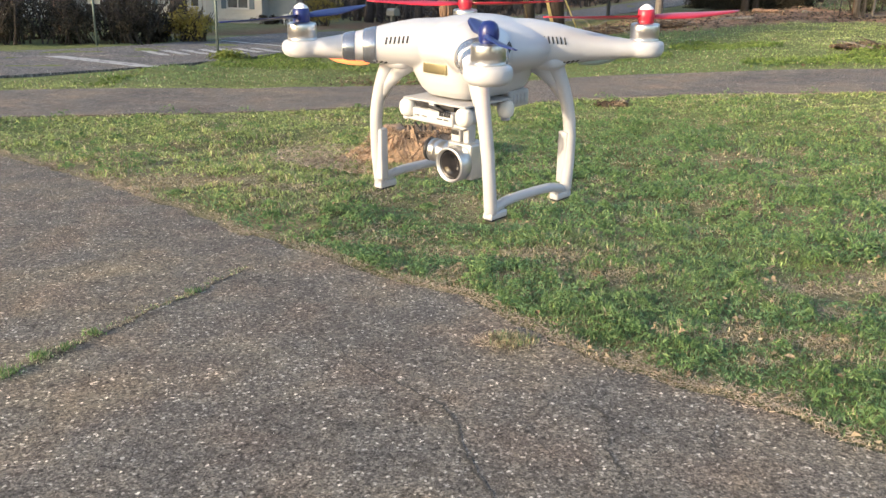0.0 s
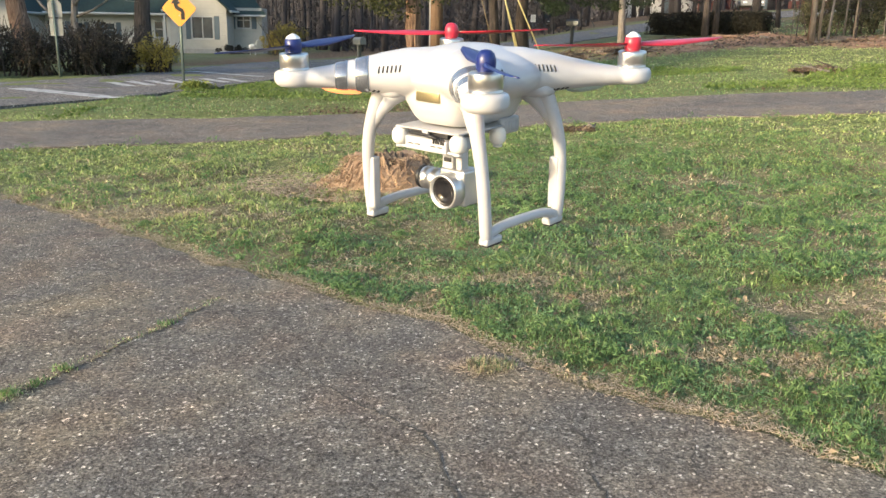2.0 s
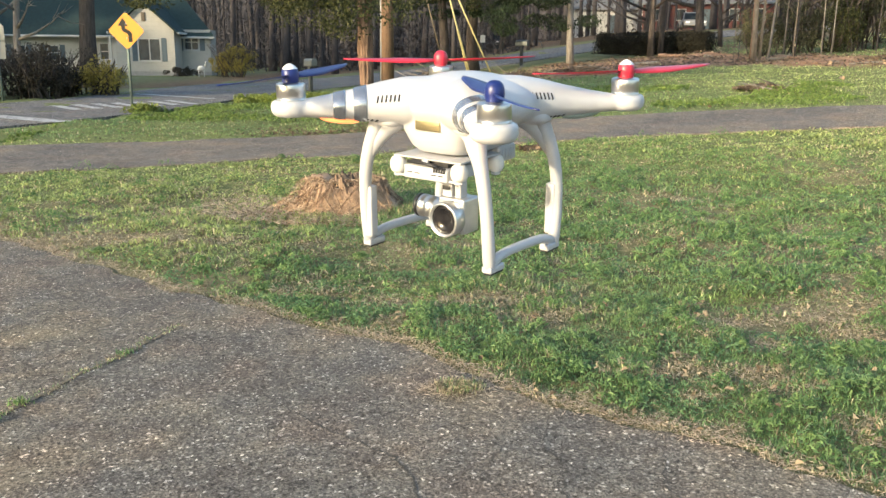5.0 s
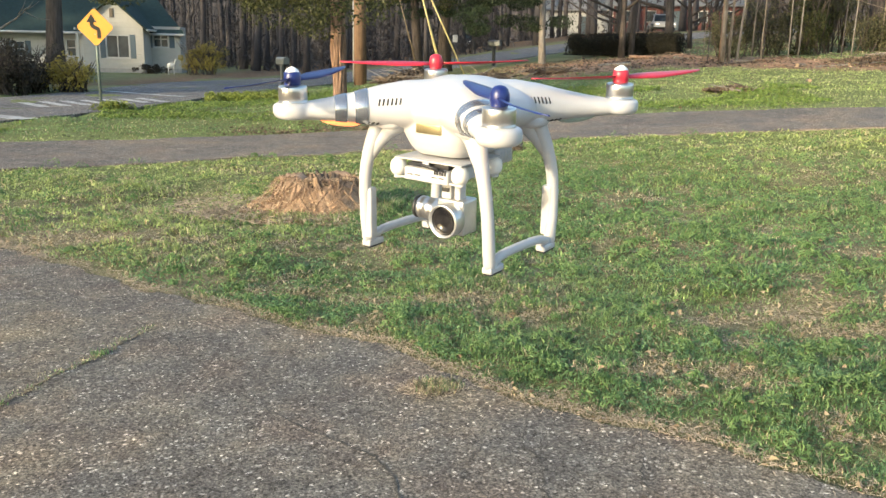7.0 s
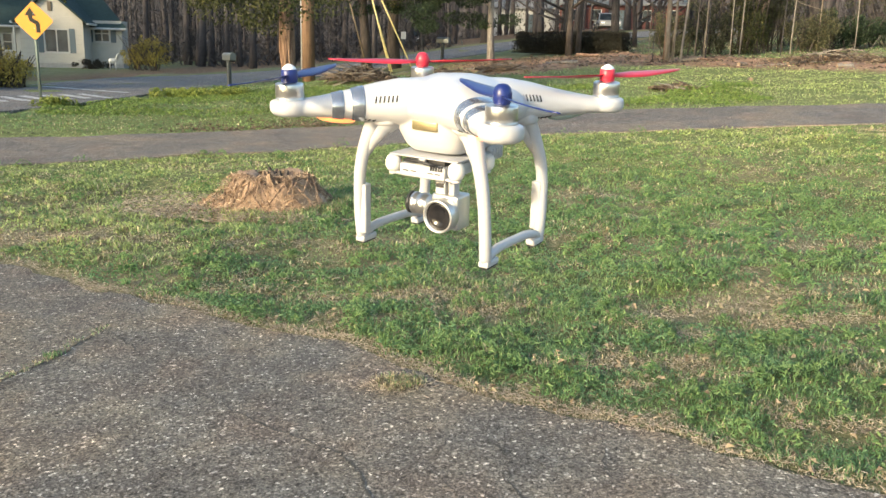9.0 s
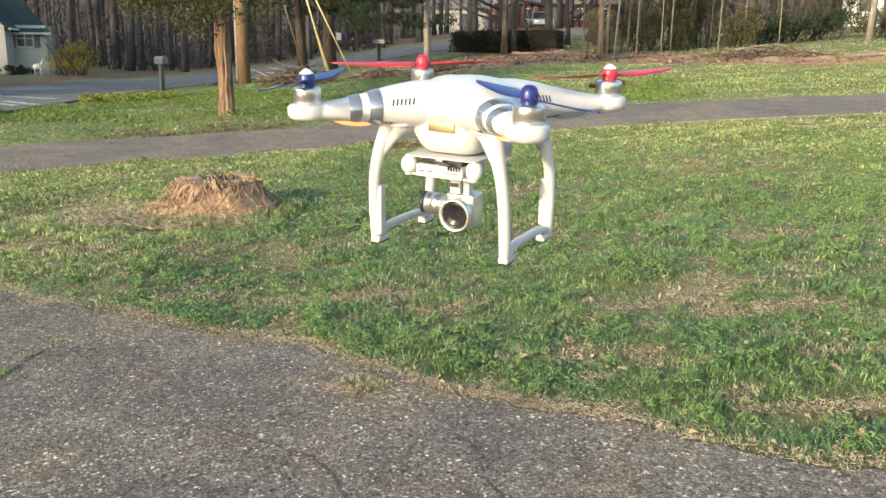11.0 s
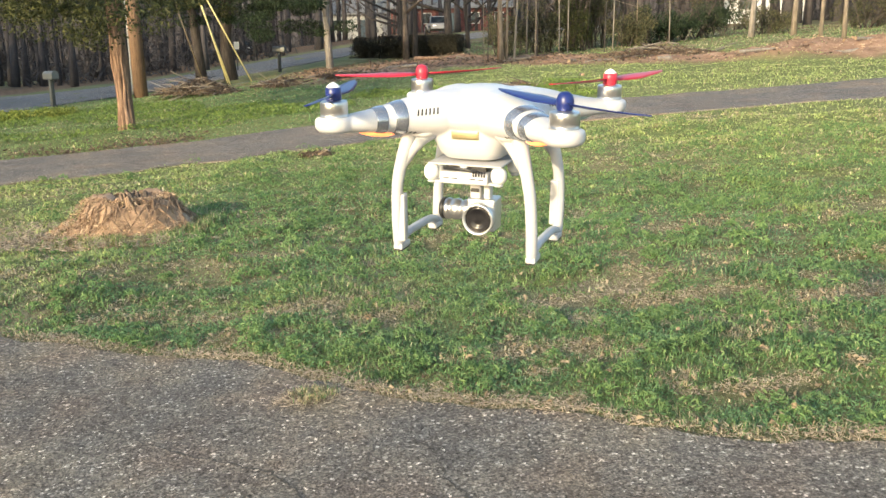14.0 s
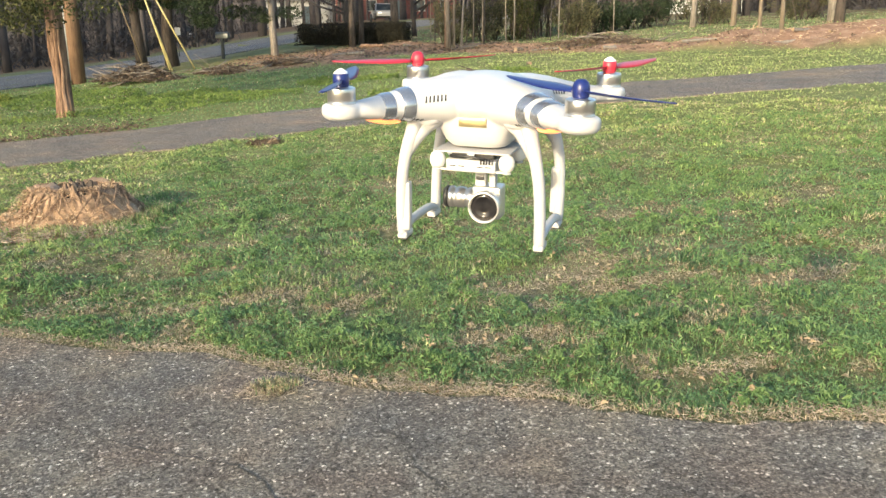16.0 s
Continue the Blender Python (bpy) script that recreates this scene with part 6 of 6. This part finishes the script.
brush_pile(0.55, 25.9, 1.15, 0.8, 0.6, 401, 120, "heap of cut branches and leaves by the street")
brush_pile(2.9, 25.2, 0.8, 0.5, 0.32, 402, 55, "low heap of sticks and brown leaves")
brush_pile(4.9, 25.6, 0.8, 0.5, 0.25, 403, 34, "low heap of sticks on red earth")
brush_pile(14.6, 23.4, 2.0, 0.9, 0.4, 404, 90, "grey heap of brush along the bank")
brush_pile(7.1, 17.4, 0.55, 0.35, 0.13, 406, 16, "small heap of red-brown sticks in the grass")
brush_pile(1.56, 10.95, 0.2, 0.13, 0.035, 405, 7, "small dark heap of twigs in the lawn")

# leaf litter and chips over the bank, past counting
rng = np.random.default_rng(55)
n = 42000
X, Y = rng.uniform(1.5, 34, n), rng.uniform(12, 40, n)
c = clay_amount(X, Y)
k = rng.uniform(0, 1, n) < c * np.where(X > 13, 0.4, 0.75)
X, Y = X[k], Y[k]
P = np.stack([X, Y, lawn_z(X, Y) + rng.uniform(0.0, 0.06, len(X))], 1)
e = X + rng.normal(0, 2.0, len(X)) > 15
tagged(hang("bank_litter", leaves("bank_litter", P[~e], 0.11, rng, 0.75, 0.5), M_BRUSH, smooth=False), "brown leaves and bark scraps on the bank", "leaf litter", kind="stuff")
tagged(hang("bank_chips", leaves("bank_chips", P[e], 0.10, rng, 0.75, 0.4), M_CHIPS, smooth=False), "tan wood chips scattered on the red bank", "wood chips", kind="stuff")

# ---- the lawn ----
DRY = [(1.73, 4.0, 0.30, 0.11, 1.0), (2.45, 3.78, 0.36, 0.10, 0.95), (3.15, 3.43, 0.24, 0.13, 1.1), (2.42, 4.21, 0.20, 0.08, 0.8), (1.98, 2.64, 0.26, 0.08, 1.0), (2.88, 4.2, 0.22, 0.07, 0.7), (4.89, 5.12, 0.24, 0.14, 0.9), (1.5, 3.3, 0.12, 0.09, 0.9), (2.25, 3.37, 0.10, 0.06, 0.8), (0.49, 4.51, 0.30, 0.12, 0.85), (1.18, 3.35, 0.17, 0.09, 1.0), (2.31, 7.54, 0.40, 0.2, 0.7), (0.75, 4.15, 0.3, 0.09, 0.8),
       (-2.25, 6.25, 0.55, 0.2, 1.3), (-1.55, 7.2, 0.6, 0.2, 0.75), (-0.35, 4.75, 0.3, 0.12, 0.6), (-0.55, 5.9, 0.25, 0.14, 0.6), (7.2, 10.6, 0.7, 0.3, 0.7), (-0.2, 7.6, 0.6, 0.3, 0.6), (3.4, 5.2, 0.6, 0.2, 0.5)]


def dryness(x, y):
    d = 0.07 + 0.26 * sm(vnoise(x, y, 0.9, 31) * 0.5 + vnoise(x, y * 1.6, 2.7, 32) * 0.5, 0.54, 0.74) + 0.60 * sm(vnoise(x, y * 1.7, 4.2, 33) * 0.65 + vnoise(x, y * 1.5, 11, 34) * 0.35, 0.62, 0.74) 
    for px_, py_, sx, sy, a in DRY:
        d = d + a * np.exp(-(((x - px_) / sx) ** 2 + ((y - py_) / sy) ** 2))
    e = y - edge_y(x)
    d = d + 0.95 * np.exp(-((np.maximum(e, 0) / 0.13) ** 2))
    return np.clip(d, 0, 0.95)


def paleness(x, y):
    """Blade yellowing: sunlit lawn put into the colour round the stump and along the path, plus broad patches."""
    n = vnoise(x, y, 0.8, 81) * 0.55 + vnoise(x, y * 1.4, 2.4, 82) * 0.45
    # soft shade right of the stump, put into the colour by holding back yellow
    shade_zone = np.exp(-(((x - 1.3) / 1.7) ** 2 + ((y - 7.0) / 1.9) ** 2))
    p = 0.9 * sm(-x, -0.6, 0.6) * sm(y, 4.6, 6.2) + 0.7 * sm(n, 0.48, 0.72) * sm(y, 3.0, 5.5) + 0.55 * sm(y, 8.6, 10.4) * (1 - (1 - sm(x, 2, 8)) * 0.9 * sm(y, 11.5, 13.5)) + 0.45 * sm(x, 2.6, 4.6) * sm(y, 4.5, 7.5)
    # tree shade beyond the path at left is put into the colour likewise
    return np.clip(p * (1 - 0.95 * shade_zone) * (1 - 0.85 * sm(y, 12.3, 14.0) * (1 - sm(x, 3, 9))) * (1 - 0.85 * sm(np.hypot(x, y), 25, 32)), 0, 0.95)


def blades(name, X, Y, length, width, rng, material, dry, lean=0.6, lift=0.0):
    """Bent pointed blades, five corners each; the attribute 'dry' goes with each corner."""
    n = len(X)
    phi = rng.uniform(0, 2 * math.pi, n)
    d = np.stack([np.cos(phi), np.sin(phi), np.zeros(n)], 1)
    w = np.stack([-np.sin(phi), np.cos(phi), np.zeros(n)], 1) * (width * 0.5)[:, None]
    k = (rng.uniform(0.15, 1.0, n) * lean)[:, None]
    L = length[:, None]
    base = np.stack([X, Y, lawn_z(X, Y) - 0.004 + lift], 1)
    up = np.array([0, 0, 1.0])
    mid = base + d * L * k * 0.4 + up * L * np.maximum(0.34, 0.66 - 0.14 * k)
    tip = base + d * L * k + up * L * np.maximum(0.35, 1.0 - 0.35 * k)
    V = np.stack([base - w, base + w, mid + w * 0.8, mid - w * 0.8, tip], 1).reshape(-1, 3)
    i = np.arange(n)[:, None] * 5
    f = np.concatenate([i, i + 1, i + 2, i + 3, i + 3, i + 2, i + 4], 1).ravel()
    me = raw(name, V, f, np.tile([4, 3], n))
    at = me.attributes.new("dry", "FLOAT", "POINT")
    at.data.foreach_set("value", np.repeat(dry, 5).astype(np.float32))
    at = me.attributes.new("pale", "FLOAT", "POINT")
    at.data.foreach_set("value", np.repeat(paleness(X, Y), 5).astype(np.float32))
    return hang(name, me, material, smooth=False)


def lawn_places(n, r0, r1, b0, b1, rng):
    r, b = rng.uniform(r0, r1, n), rng.uniform(b0, b1, n)
    X, Y = r * np.sin(b), 0.2 + r * np.cos(b)
    e = Y - edge_y(X)
    p = np.clip(0.25 + e / 0.25, 0, 1) * (e > -0.02)
    off = (Y < path_near(X) + 0.06) | (Y > path_far(X) - 0.06)
    rn_ = np.interp(X, [q[0] for q in ROAD_NEAR], [q[1] for q in ROAD_NEAR])
    off &= ~((X < 10) & (Y > rn_ - 0.1) & (X > -26))
    off &= ((X + 0.6) / 0.66) ** 2 + ((Y - 7.4) / 0.5) ** 2 > rng.uniform(0.5, 1.1, n)
    p = p * (1 - 0.96 * clay_amount(X, Y))
    k = off & (rng.uniform(0, 1, n) < p)
    return X[k], Y[k], r[k]


rng = np.random.default_rng(64)
X, Y, r = lawn_places(350000, 2.0, 13.0, -0.8, 1.42, rng)
dry = dryness(X, Y)
tall = sm(vnoise(X, Y, 3.0, 41) * 0.45 + vnoise(X, Y, 7.5, 42) * 0.55, 0.22, 0.8)
L = (0.016 + 0.044 * tall ** 1.5) * (0.72 + 0.28 * sm(r, 3.2, 5.0)) * rng.uniform(0.6, 1.35, len(X)) * (1 - 0.45 * sm(dry, 0.4, 0.9))
tagged(blades("lawn_grass", X, Y, L, 0.0054 * (r / 3) ** 0.8 * rng.uniform(0.7, 1.3, len(X)), rng, M_GRASS, dry, 1.9), "weedy spring lawn with dry straw patches", "grass", kind="stuff")
X, Y, r = lawn_places(150000, 2.0, 4.8, -0.5, 1.42, rng)
dry = dryness(X, Y)
L = rng.uniform(0.014, 0.042, len(X)) * (1 - 0.4 * sm(dry, 0.4, 0.9))
tagged(blades("low_grass", X, Y, L, 0.004 * rng.uniform(0.7, 1.5, len(X)), rng, M_GRASS, dry, 2.2), "short dense grass near the asphalt edge", "grass", kind="stuff")
X, Y, r = lawn_places(125000, 13.0, 30.0, -0.65, 1.25, rng)
dry = np.clip(dryness(X, Y) * 0.6, 0, 0.9)
L = (0.022 + 0.045 * vnoise(X, Y, 1.2, 43)) * rng.uniform(0.6, 1.3, len(X))
tagged(blades("far_grass", X, Y, L, 0.015 * rng.uniform(0.7, 1.3, len(X)) * (r / 15), rng, M_GRASS, dry, 2.0), "rough grass beyond the path", "grass", kind="stuff")
X, Y, r = lawn_places(34000, 30.0, 50.0, 0.3, 1.0, rng)
tagged(blades("meadow_grass", X, Y, 0.06 * rng.uniform(0.5, 1.4, len(X)), 0.035 * rng.uniform(0.6, 1.3, len(X)), rng, M_GRASS, np.clip(dryness(X, Y) + 0.2, 0, 0.8), 2.0), "patchy grass under the trees behind the bank", "grass", kind="stuff")
X, Y, r = lawn_places(160000, 2.0, 9.0, -0.75, 1.1, rng)
# fewer dark weeds where the sunlit tone is put into the blades
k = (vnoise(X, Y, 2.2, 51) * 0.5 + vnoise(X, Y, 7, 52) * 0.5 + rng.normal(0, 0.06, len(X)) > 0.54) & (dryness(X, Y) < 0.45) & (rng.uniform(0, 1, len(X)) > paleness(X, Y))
X, Y, r = X[k], Y[k], r[k]
P = np.stack([X, Y, lawn_z(X, Y) + rng.uniform(0.012, 0.04, len(X))], 1)
tagged(hang("lawn_weeds", leaves("lawn_weeds", P, 0.0175 * np.clip(r / 3.2, 0.9, 1.5), rng, 0.15, np.where(r < 4.6, 0.5, 0.38)[:, None]), M_WEED, smooth=False), "small broad-leaved weeds in the lawn", "weeds", kind="stuff")

# taller leafy tufts that stand out of the lawn
rng = np.random.default_rng(66)
cx, cy, cr = lawn_places(3200, 2.2, 12.0, -0.7, 1.1, rng)
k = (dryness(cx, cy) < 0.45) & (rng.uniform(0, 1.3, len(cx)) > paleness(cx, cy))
cx, cy, cr = cx[k], cy[k], cr[k]
cs = rng.uniform(0.025, 0.09, len(cx)) * np.clip(cr / 4.5, 0.85, 1.8)
m = 34
a, u = rng.uniform(0, 2 * math.pi, (len(cx), m)), rng.uniform(0, 1, (len(cx), m)) ** 0.6
X, Y = (cx[:, None] + cs[:, None] * u * np.cos(a)).ravel(), (cy[:, None] + cs[:, None] * u * np.sin(a)).ravel()
H = (0.02 + 0.75 * cs[:, None] * (1 - u ** 2) * rng.uniform(0.4, 1.1, u.shape)).ravel()
P = np.stack([X, Y, lawn_z(X, Y) + H], 1)
tagged(hang("leafy_tufts", leaves("leafy_tufts", P, np.repeat(0.028 * np.clip(cr / 4.5, 0.9, 1.25), m), rng, 0.0, 0.36), M_TUFT, smooth=False), "taller leafy weed tufts in the lawn", "weeds", kind="stuff")

# straw: matted along the asphalt's edge and over the dry patches
n = 330000
X, Y, r = lawn_places(n, 2.0, 10.0, -0.75, 1.1, rng)
k = rng.uniform(0, 1, len(X)) < sm(dryness(X, Y), 0.35, 0.85)
X, Y = X[k], Y[k]
ex = rng.uniform(-4.5, 4.0, 30000)
ey = edge_y(ex) + rng.normal(0.04, 0.045, 30000)
kk = rng.uniform(0, 1, 30000) < 0.12 + 0.38 * sm(vnoise(ex, ex * 0, 3.1, 61), 0.4, 0.75)
X, Y = np.r_[X, ex[kk]], np.r_[Y, ey[kk]]
P = np.stack([X, Y, np.maximum(lawn_z(X, Y), ground_z(X, Y) + 0.012) + rng.uniform(0.002, 0.020, len(X))], 1)
tagged(hang("dry_straw", leaves("dry_straw", P, 0.023, rng, 0.7, 0.11, 0.04), M_STRAW, smooth=False), "matted dry straw along the asphalt edge", "straw", kind="stuff")

# scraps of dead leaves caught in the grass
X, Y, r = lawn_places(9000, 2.2, 10.0, -0.75, 1.1, rng)
k = rng.uniform(0, 1, len(X)) < 0.12 + 0.88 * sm(dryness(X, Y), 0.2, 0.7)
X, Y, r = X[k], Y[k], r[k]
P = np.stack([X, Y, lawn_z(X, Y) + rng.uniform(0.015, 0.04, len(X))], 1)
tagged(hang("leaf_scraps", leaves("leaf_scraps", P, 0.027, rng, 0.5, 0.55, 0.35), M_DEADLEAF, smooth=False), "tan scraps of dead leaves in the grass", "leaf litter", kind="stuff")

# brown litter along the far side of the path
X = rng.uniform(-9, 9, 5200)
Y = path_far(X) + np.abs(rng.normal(0, 0.7, 5200)) - 0.1
k = 0.5 * vnoise(X, Y, 0.9, 71) + 0.5 * np.exp(-((X + 1.3) / 2.0) ** 2) + rng.normal(0, 0.08, 5200) > 0.58
X, Y = X[k], Y[k]
P = np.stack([X, Y, np.maximum(lawn_z(X, Y), ground_z(X, Y) + 0.02) + rng.uniform(0.004, 0.04, len(X))], 1)
tagged(hang("path_litter", leaves("path_litter", P, 0.06, rng, 0.6, 0.4, 0.25), M_BRUSH, smooth=False), "brown leaf litter along the path", "leaf litter", kind="stuff")

# fallen leaves on the grass
rng = np.random.default_rng(71)


def leaf_mesh(seed):
    g = np.random.default_rng(seed)
    bm = bmesh.new()
    out = [(0, -0.5), (0.2, -0.32), (0.3, -0.05), (0.2, 0.25), (0, 0.5), (-0.2, 0.25), (-0.3, -0.05), (-0.2, -0.32)]
    mid = [bm.verts.new((0, y, 0.0)) for y in (-0.3, 0, 0.3)]
    vs = [bm.verts.new((x * g.uniform(0.8, 1.2), y, abs(x) * g.uniform(0.4, 1.2) + g.normal(0, 0.04))) for x, y in out]
    for q in ((0, 1, 8), (1, 2, 9, 8), (2, 3, 10, 9), (3, 4, 10), (4, 5, 10), (5, 6, 9, 10), (6, 7, 8, 9), (7, 0, 8)):
        allv = vs + mid
        bm.faces.new([allv[i] for i in q])
    me = bpy.data.meshes.new("fallen_leaf")
    bm.to_mesh(me)
    bm.free()
    me.materials.append(M_DEADLEAF)
    return me


kinds = [leaf_mesh(k) for k in range(5)]
spots = [(0.89, 4.19), (2.26, 3.36), (2.61, 3.31), (3.19, 5.66), (2.11, 2.89), (1.69, 3.98), (0.95, 3.3), (1.3, 3.1), (-0.3, 4.9)]
for k in range(60):
    r, b = rng.uniform(2.8, 8.0), rng.uniform(-0.4, 0.85)
    spots.append((r * math.sin(b), 0.2 + r * math.cos(b)))
for k, (x, y) in enumerate(spots):
    if y < float(edge_y(x)) + 0.1 or y > float(path_near(x)) - 0.1:
        continue
    ob = new("fallen_leaf", kinds[k % 5])
    s = rng.uniform(0.022, 0.045)
    ob.matrix_world = pose(x, y, float(lawn_z(x, y)) + rng.uniform(0.03, 0.05), rng.normal(0, 25), rng.normal(0, 25), rng.uniform(0, 360)) @ Matrix.Scale(s, 4)
    tagged(ob, "curled tan dry leaf lying in the grass", "leaf", "fallen leaves")

# ---- wear of the asphalt: open cracks, weeds in them, loose stones ----
M_CRACK = plain("crack_dirt", (0.066, 0.06, 0.052), 1.0, var=0.4, scale=60, relief=0.4)


def crack(points, width, seed):
    g = np.random.default_rng(seed)
    p = np.array(points, float)
    s = np.r_[0, np.cumsum(np.hypot(*np.diff(p, axis=0).T))]
    u = np.arange(0, s[-1], 0.018)
    q = np.stack([np.interp(u, s, p[:, 0]), np.interp(u, s, p[:, 1])], 1)
    q += np.cumsum(g.normal(0, 0.0035, q.shape), 0) * 0.7 + g.normal(0, 0.0065, q.shape)
    d = np.gradient(q, axis=0)
    nrm = np.stack([-d[:, 1], d[:, 0]], 1) / (np.hypot(d[:, 0], d[:, 1])[:, None] + 1e-9)
    w = (width * g.uniform(0.2, 1.2, len(q)) * np.sin(np.linspace(0.15, math.pi - 0.15, len(q))))[:, None]
    V = np.concatenate([q + nrm * w / 2, q - nrm * w / 2])
    V = np.c_[V, ground_z(V[:, 0], V[:, 1]) + 0.0145]
    m = len(q)
    i = np.arange(m - 1)
    f = np.stack([i, i + m, i + m + 1, i + 1], 1)
    tagged(hang("pavement_crack", raw("pavement_crack", V, f.ravel(), np.full(len(f), 4)), M_CRACK, smooth=False), "dark open crack in the asphalt", "crack", "cracks in the lot", "structure")
    return q


crack([(-0.62, 3.42), (-0.45, 3.24), (-0.33, 3.1), (-0.19, 2.95), (-0.06, 2.85), (0.07, 2.72), (0.11, 2.62), (0.15, 2.45), (0.3, 2.1), (0.32, 1.7)], 0.011, 1)
crack([(0.6, 2.98), (0.56, 2.87), (0.55, 2.76), (0.6, 2.6), (0.56, 2.45), (0.66, 2.1)], 0.009, 2)
weed_line = crack([(-1.62, 2.5), (-1.5, 2.9), (-1.41, 3.19), (-1.34, 3.39), (-1.29, 3.55), (-1.20, 3.78), (-1.08, 4.17)], 0.008, 3)
crack([(-1.3, 4.35), (-1.17, 4.19), (-0.99, 4.02), (-0.78, 3.71), (-0.5, 3.6)], 0.008, 4)
crack([(0.3, 2.95), (0.42, 2.78), (0.36, 2.6), (0.45, 2.3)], 0.006, 5)
crack([(-0.9, 2.9), (-0.93, 2.8), (-0.99, 2.59), (-1.05, 2.43), (-1.2, 2.2)], 0.006, 6)
crack([(0.95, 2.72), (0.9, 2.5), (1.0, 2.3)], 0.007, 7)
crack([(0.42, 2.78), (0.56, 2.72), (0.72, 2.74), (0.9, 2.62)], 0.006, 8)
crack([(0.6, 2.6), (0.74, 2.52), (0.9, 2.5)], 0.006, 9)
crack([(0.11, 2.62), (0.26, 2.56), (0.36, 2.6)], 0.005, 10)
crack([(-1.11, 4.17), (-0.9, 4.22), (-0.7, 4.12), (-0.45, 4.1)], 0.006, 11)


M_SILT = plain("crack_silt", (0.19, 0.155, 0.105), 1.0, var=0.35, scale=50, relief=0.5)
for k in range(0, len(weed_line) - 9, 7):
    g = np.random.default_rng(600 + k)
    q = weed_line[k:k + 9]
    w = (0.011 * g.uniform(0.3, 1.3, 9) * np.sin(np.linspace(0.2, math.pi - 0.2, 9)))[:, None] * [[1.0, 0.25]]
    V = np.concatenate([q - w + g.normal(0, 0.002, q.shape), q + w + g.normal(0, 0.002, q.shape)])
    V = np.c_[V, ground_z(V[:, 0], V[:, 1]) + 0.0165]
    i = np.arange(8)
    f = np.stack([i, i + 9, i + 10, i + 1], 1)
    tagged(hang("silt_streak", raw("silt_streak", V, f.ravel(), np.full(8, 4)), M_SILT, smooth=False), "brown silt washed into a weedy crack", "silt", "silt in the weedy crack", "structure")


def weed_tufts(name, places, label, n, spread_, length, rng, dry0, dry1, lift=0.012):
    """Short grass growing from the asphalt."""
    X, Y = [], []
    for x, y in places:
        X.append(rng.normal(x, spread_, n))
        Y.append(rng.normal(y, spread_, n))
    X, Y = np.concatenate(X), np.concatenate(Y)
    ob = blades(name, X, Y, length * rng.uniform(0.4, 1.2, len(X)), (0.0025 + 0.05 * length) * rng.uniform(0.7, 1.4, len(X)), rng, M_GRASS, rng.uniform(dry0, dry1, len(X)), 1.2, 0.026)
    tagged(ob, label, "weeds", kind="stuff")


rng = np.random.default_rng(83)
ring = [(-0.54 + u * math.cos(a), 7.42 + 0.75 * u * math.sin(a)) for a, u in zip(rng.uniform(-2.6, 0.9, 70), rng.uniform(0.5, 0.72, 70))]
weed_tufts("stump_grass", ring, "grass growing up round the stump", 40, 0.03, 0.085, rng, 0.0, 0.5)
line = [(x + rng.normal(0, 0.012), y + rng.normal(0, 0.012)) for x, y in weed_line[::2]]
weed_tufts("crack_weeds", line, "sparse green weeds growing along a crack", 16, 0.016, 0.013, rng, 0.35, 0.9)
weed_tufts("crack_weeds", [(-1.5, 2.98), (-1.5, 2.97), (-1.44, 3.06), (-1.42, 3.21), (-1.2, 3.75), (-1.53, 2.82), (-1.54, 2.8)], "green weed tuft in the asphalt crack", 70, 0.02, 0.028, rng, 0.0, 0.25)
tuft = [(0.28 + 0.09 * math.cos(a) * u, 3.29 + 0.06 * math.sin(a) * u) for a, u in zip(rng.uniform(0, 6.3, 40), rng.uniform(0, 1, 40) ** 0.5)]
weed_tufts("dry_tuft", tuft, "flattened patch of dead grass in the asphalt", 26, 0.022, 0.028, rng, 0.7, 0.95)
X, Y = rng.normal(0.28, 0.065, 1100), rng.normal(3.29, 0.045, 1100)
P = np.stack([X, Y, ground_z(X, Y) + 0.016 + rng.uniform(0, 0.012, 1100)], 1)
tagged(hang("dead_grass_mat", leaves("dead_grass_mat", P, 0.03, rng, 0.8, 0.09, 0.02), M_STRAW, smooth=False), "flattened mat of dead grass on the asphalt", "straw", kind="stuff")
weed_tufts("dry_tuft", tuft[:9], "green grass in the dead patch", 10, 0.02, 0.03, rng, 0.0, 0.4)
stone = bmesh.new()
bmesh.ops.create_icosphere(stone, subdivisions=1, radius=1.0)
for v in stone.verts:
    v.co *= random.uniform(0.7, 1.2)
base_v = np.array([v.co[:] for v in stone.verts])
base_f = np.array([[v.index for v in f.verts] for f in stone.faces])
stone.free()
n = 1100
X, Y = rng.uniform(-4, 4, n), rng.uniform(0.6, 7, n)
k = Y < edge_y(X) - 0.02
X, Y = X[k], Y[k]
s = rng.uniform(0.0012, 0.0036, len(X))
V = (base_v[None] * s[:, None, None] * [1, 1, 0.6] + np.stack([X, Y, ground_z(X, Y) + 0.013], 1)[:, None]).reshape(-1, 3)
F = (base_f[None] + (np.arange(len(X)) * len(base_v))[:, None, None]).reshape(-1, 3)
tagged(hang("loose_grit", raw("loose_grit", V, F.ravel(), np.full(len(F), 3)), M_STONE, smooth=False), "pale loose grit scattered on the asphalt", "grit", kind="stuff")
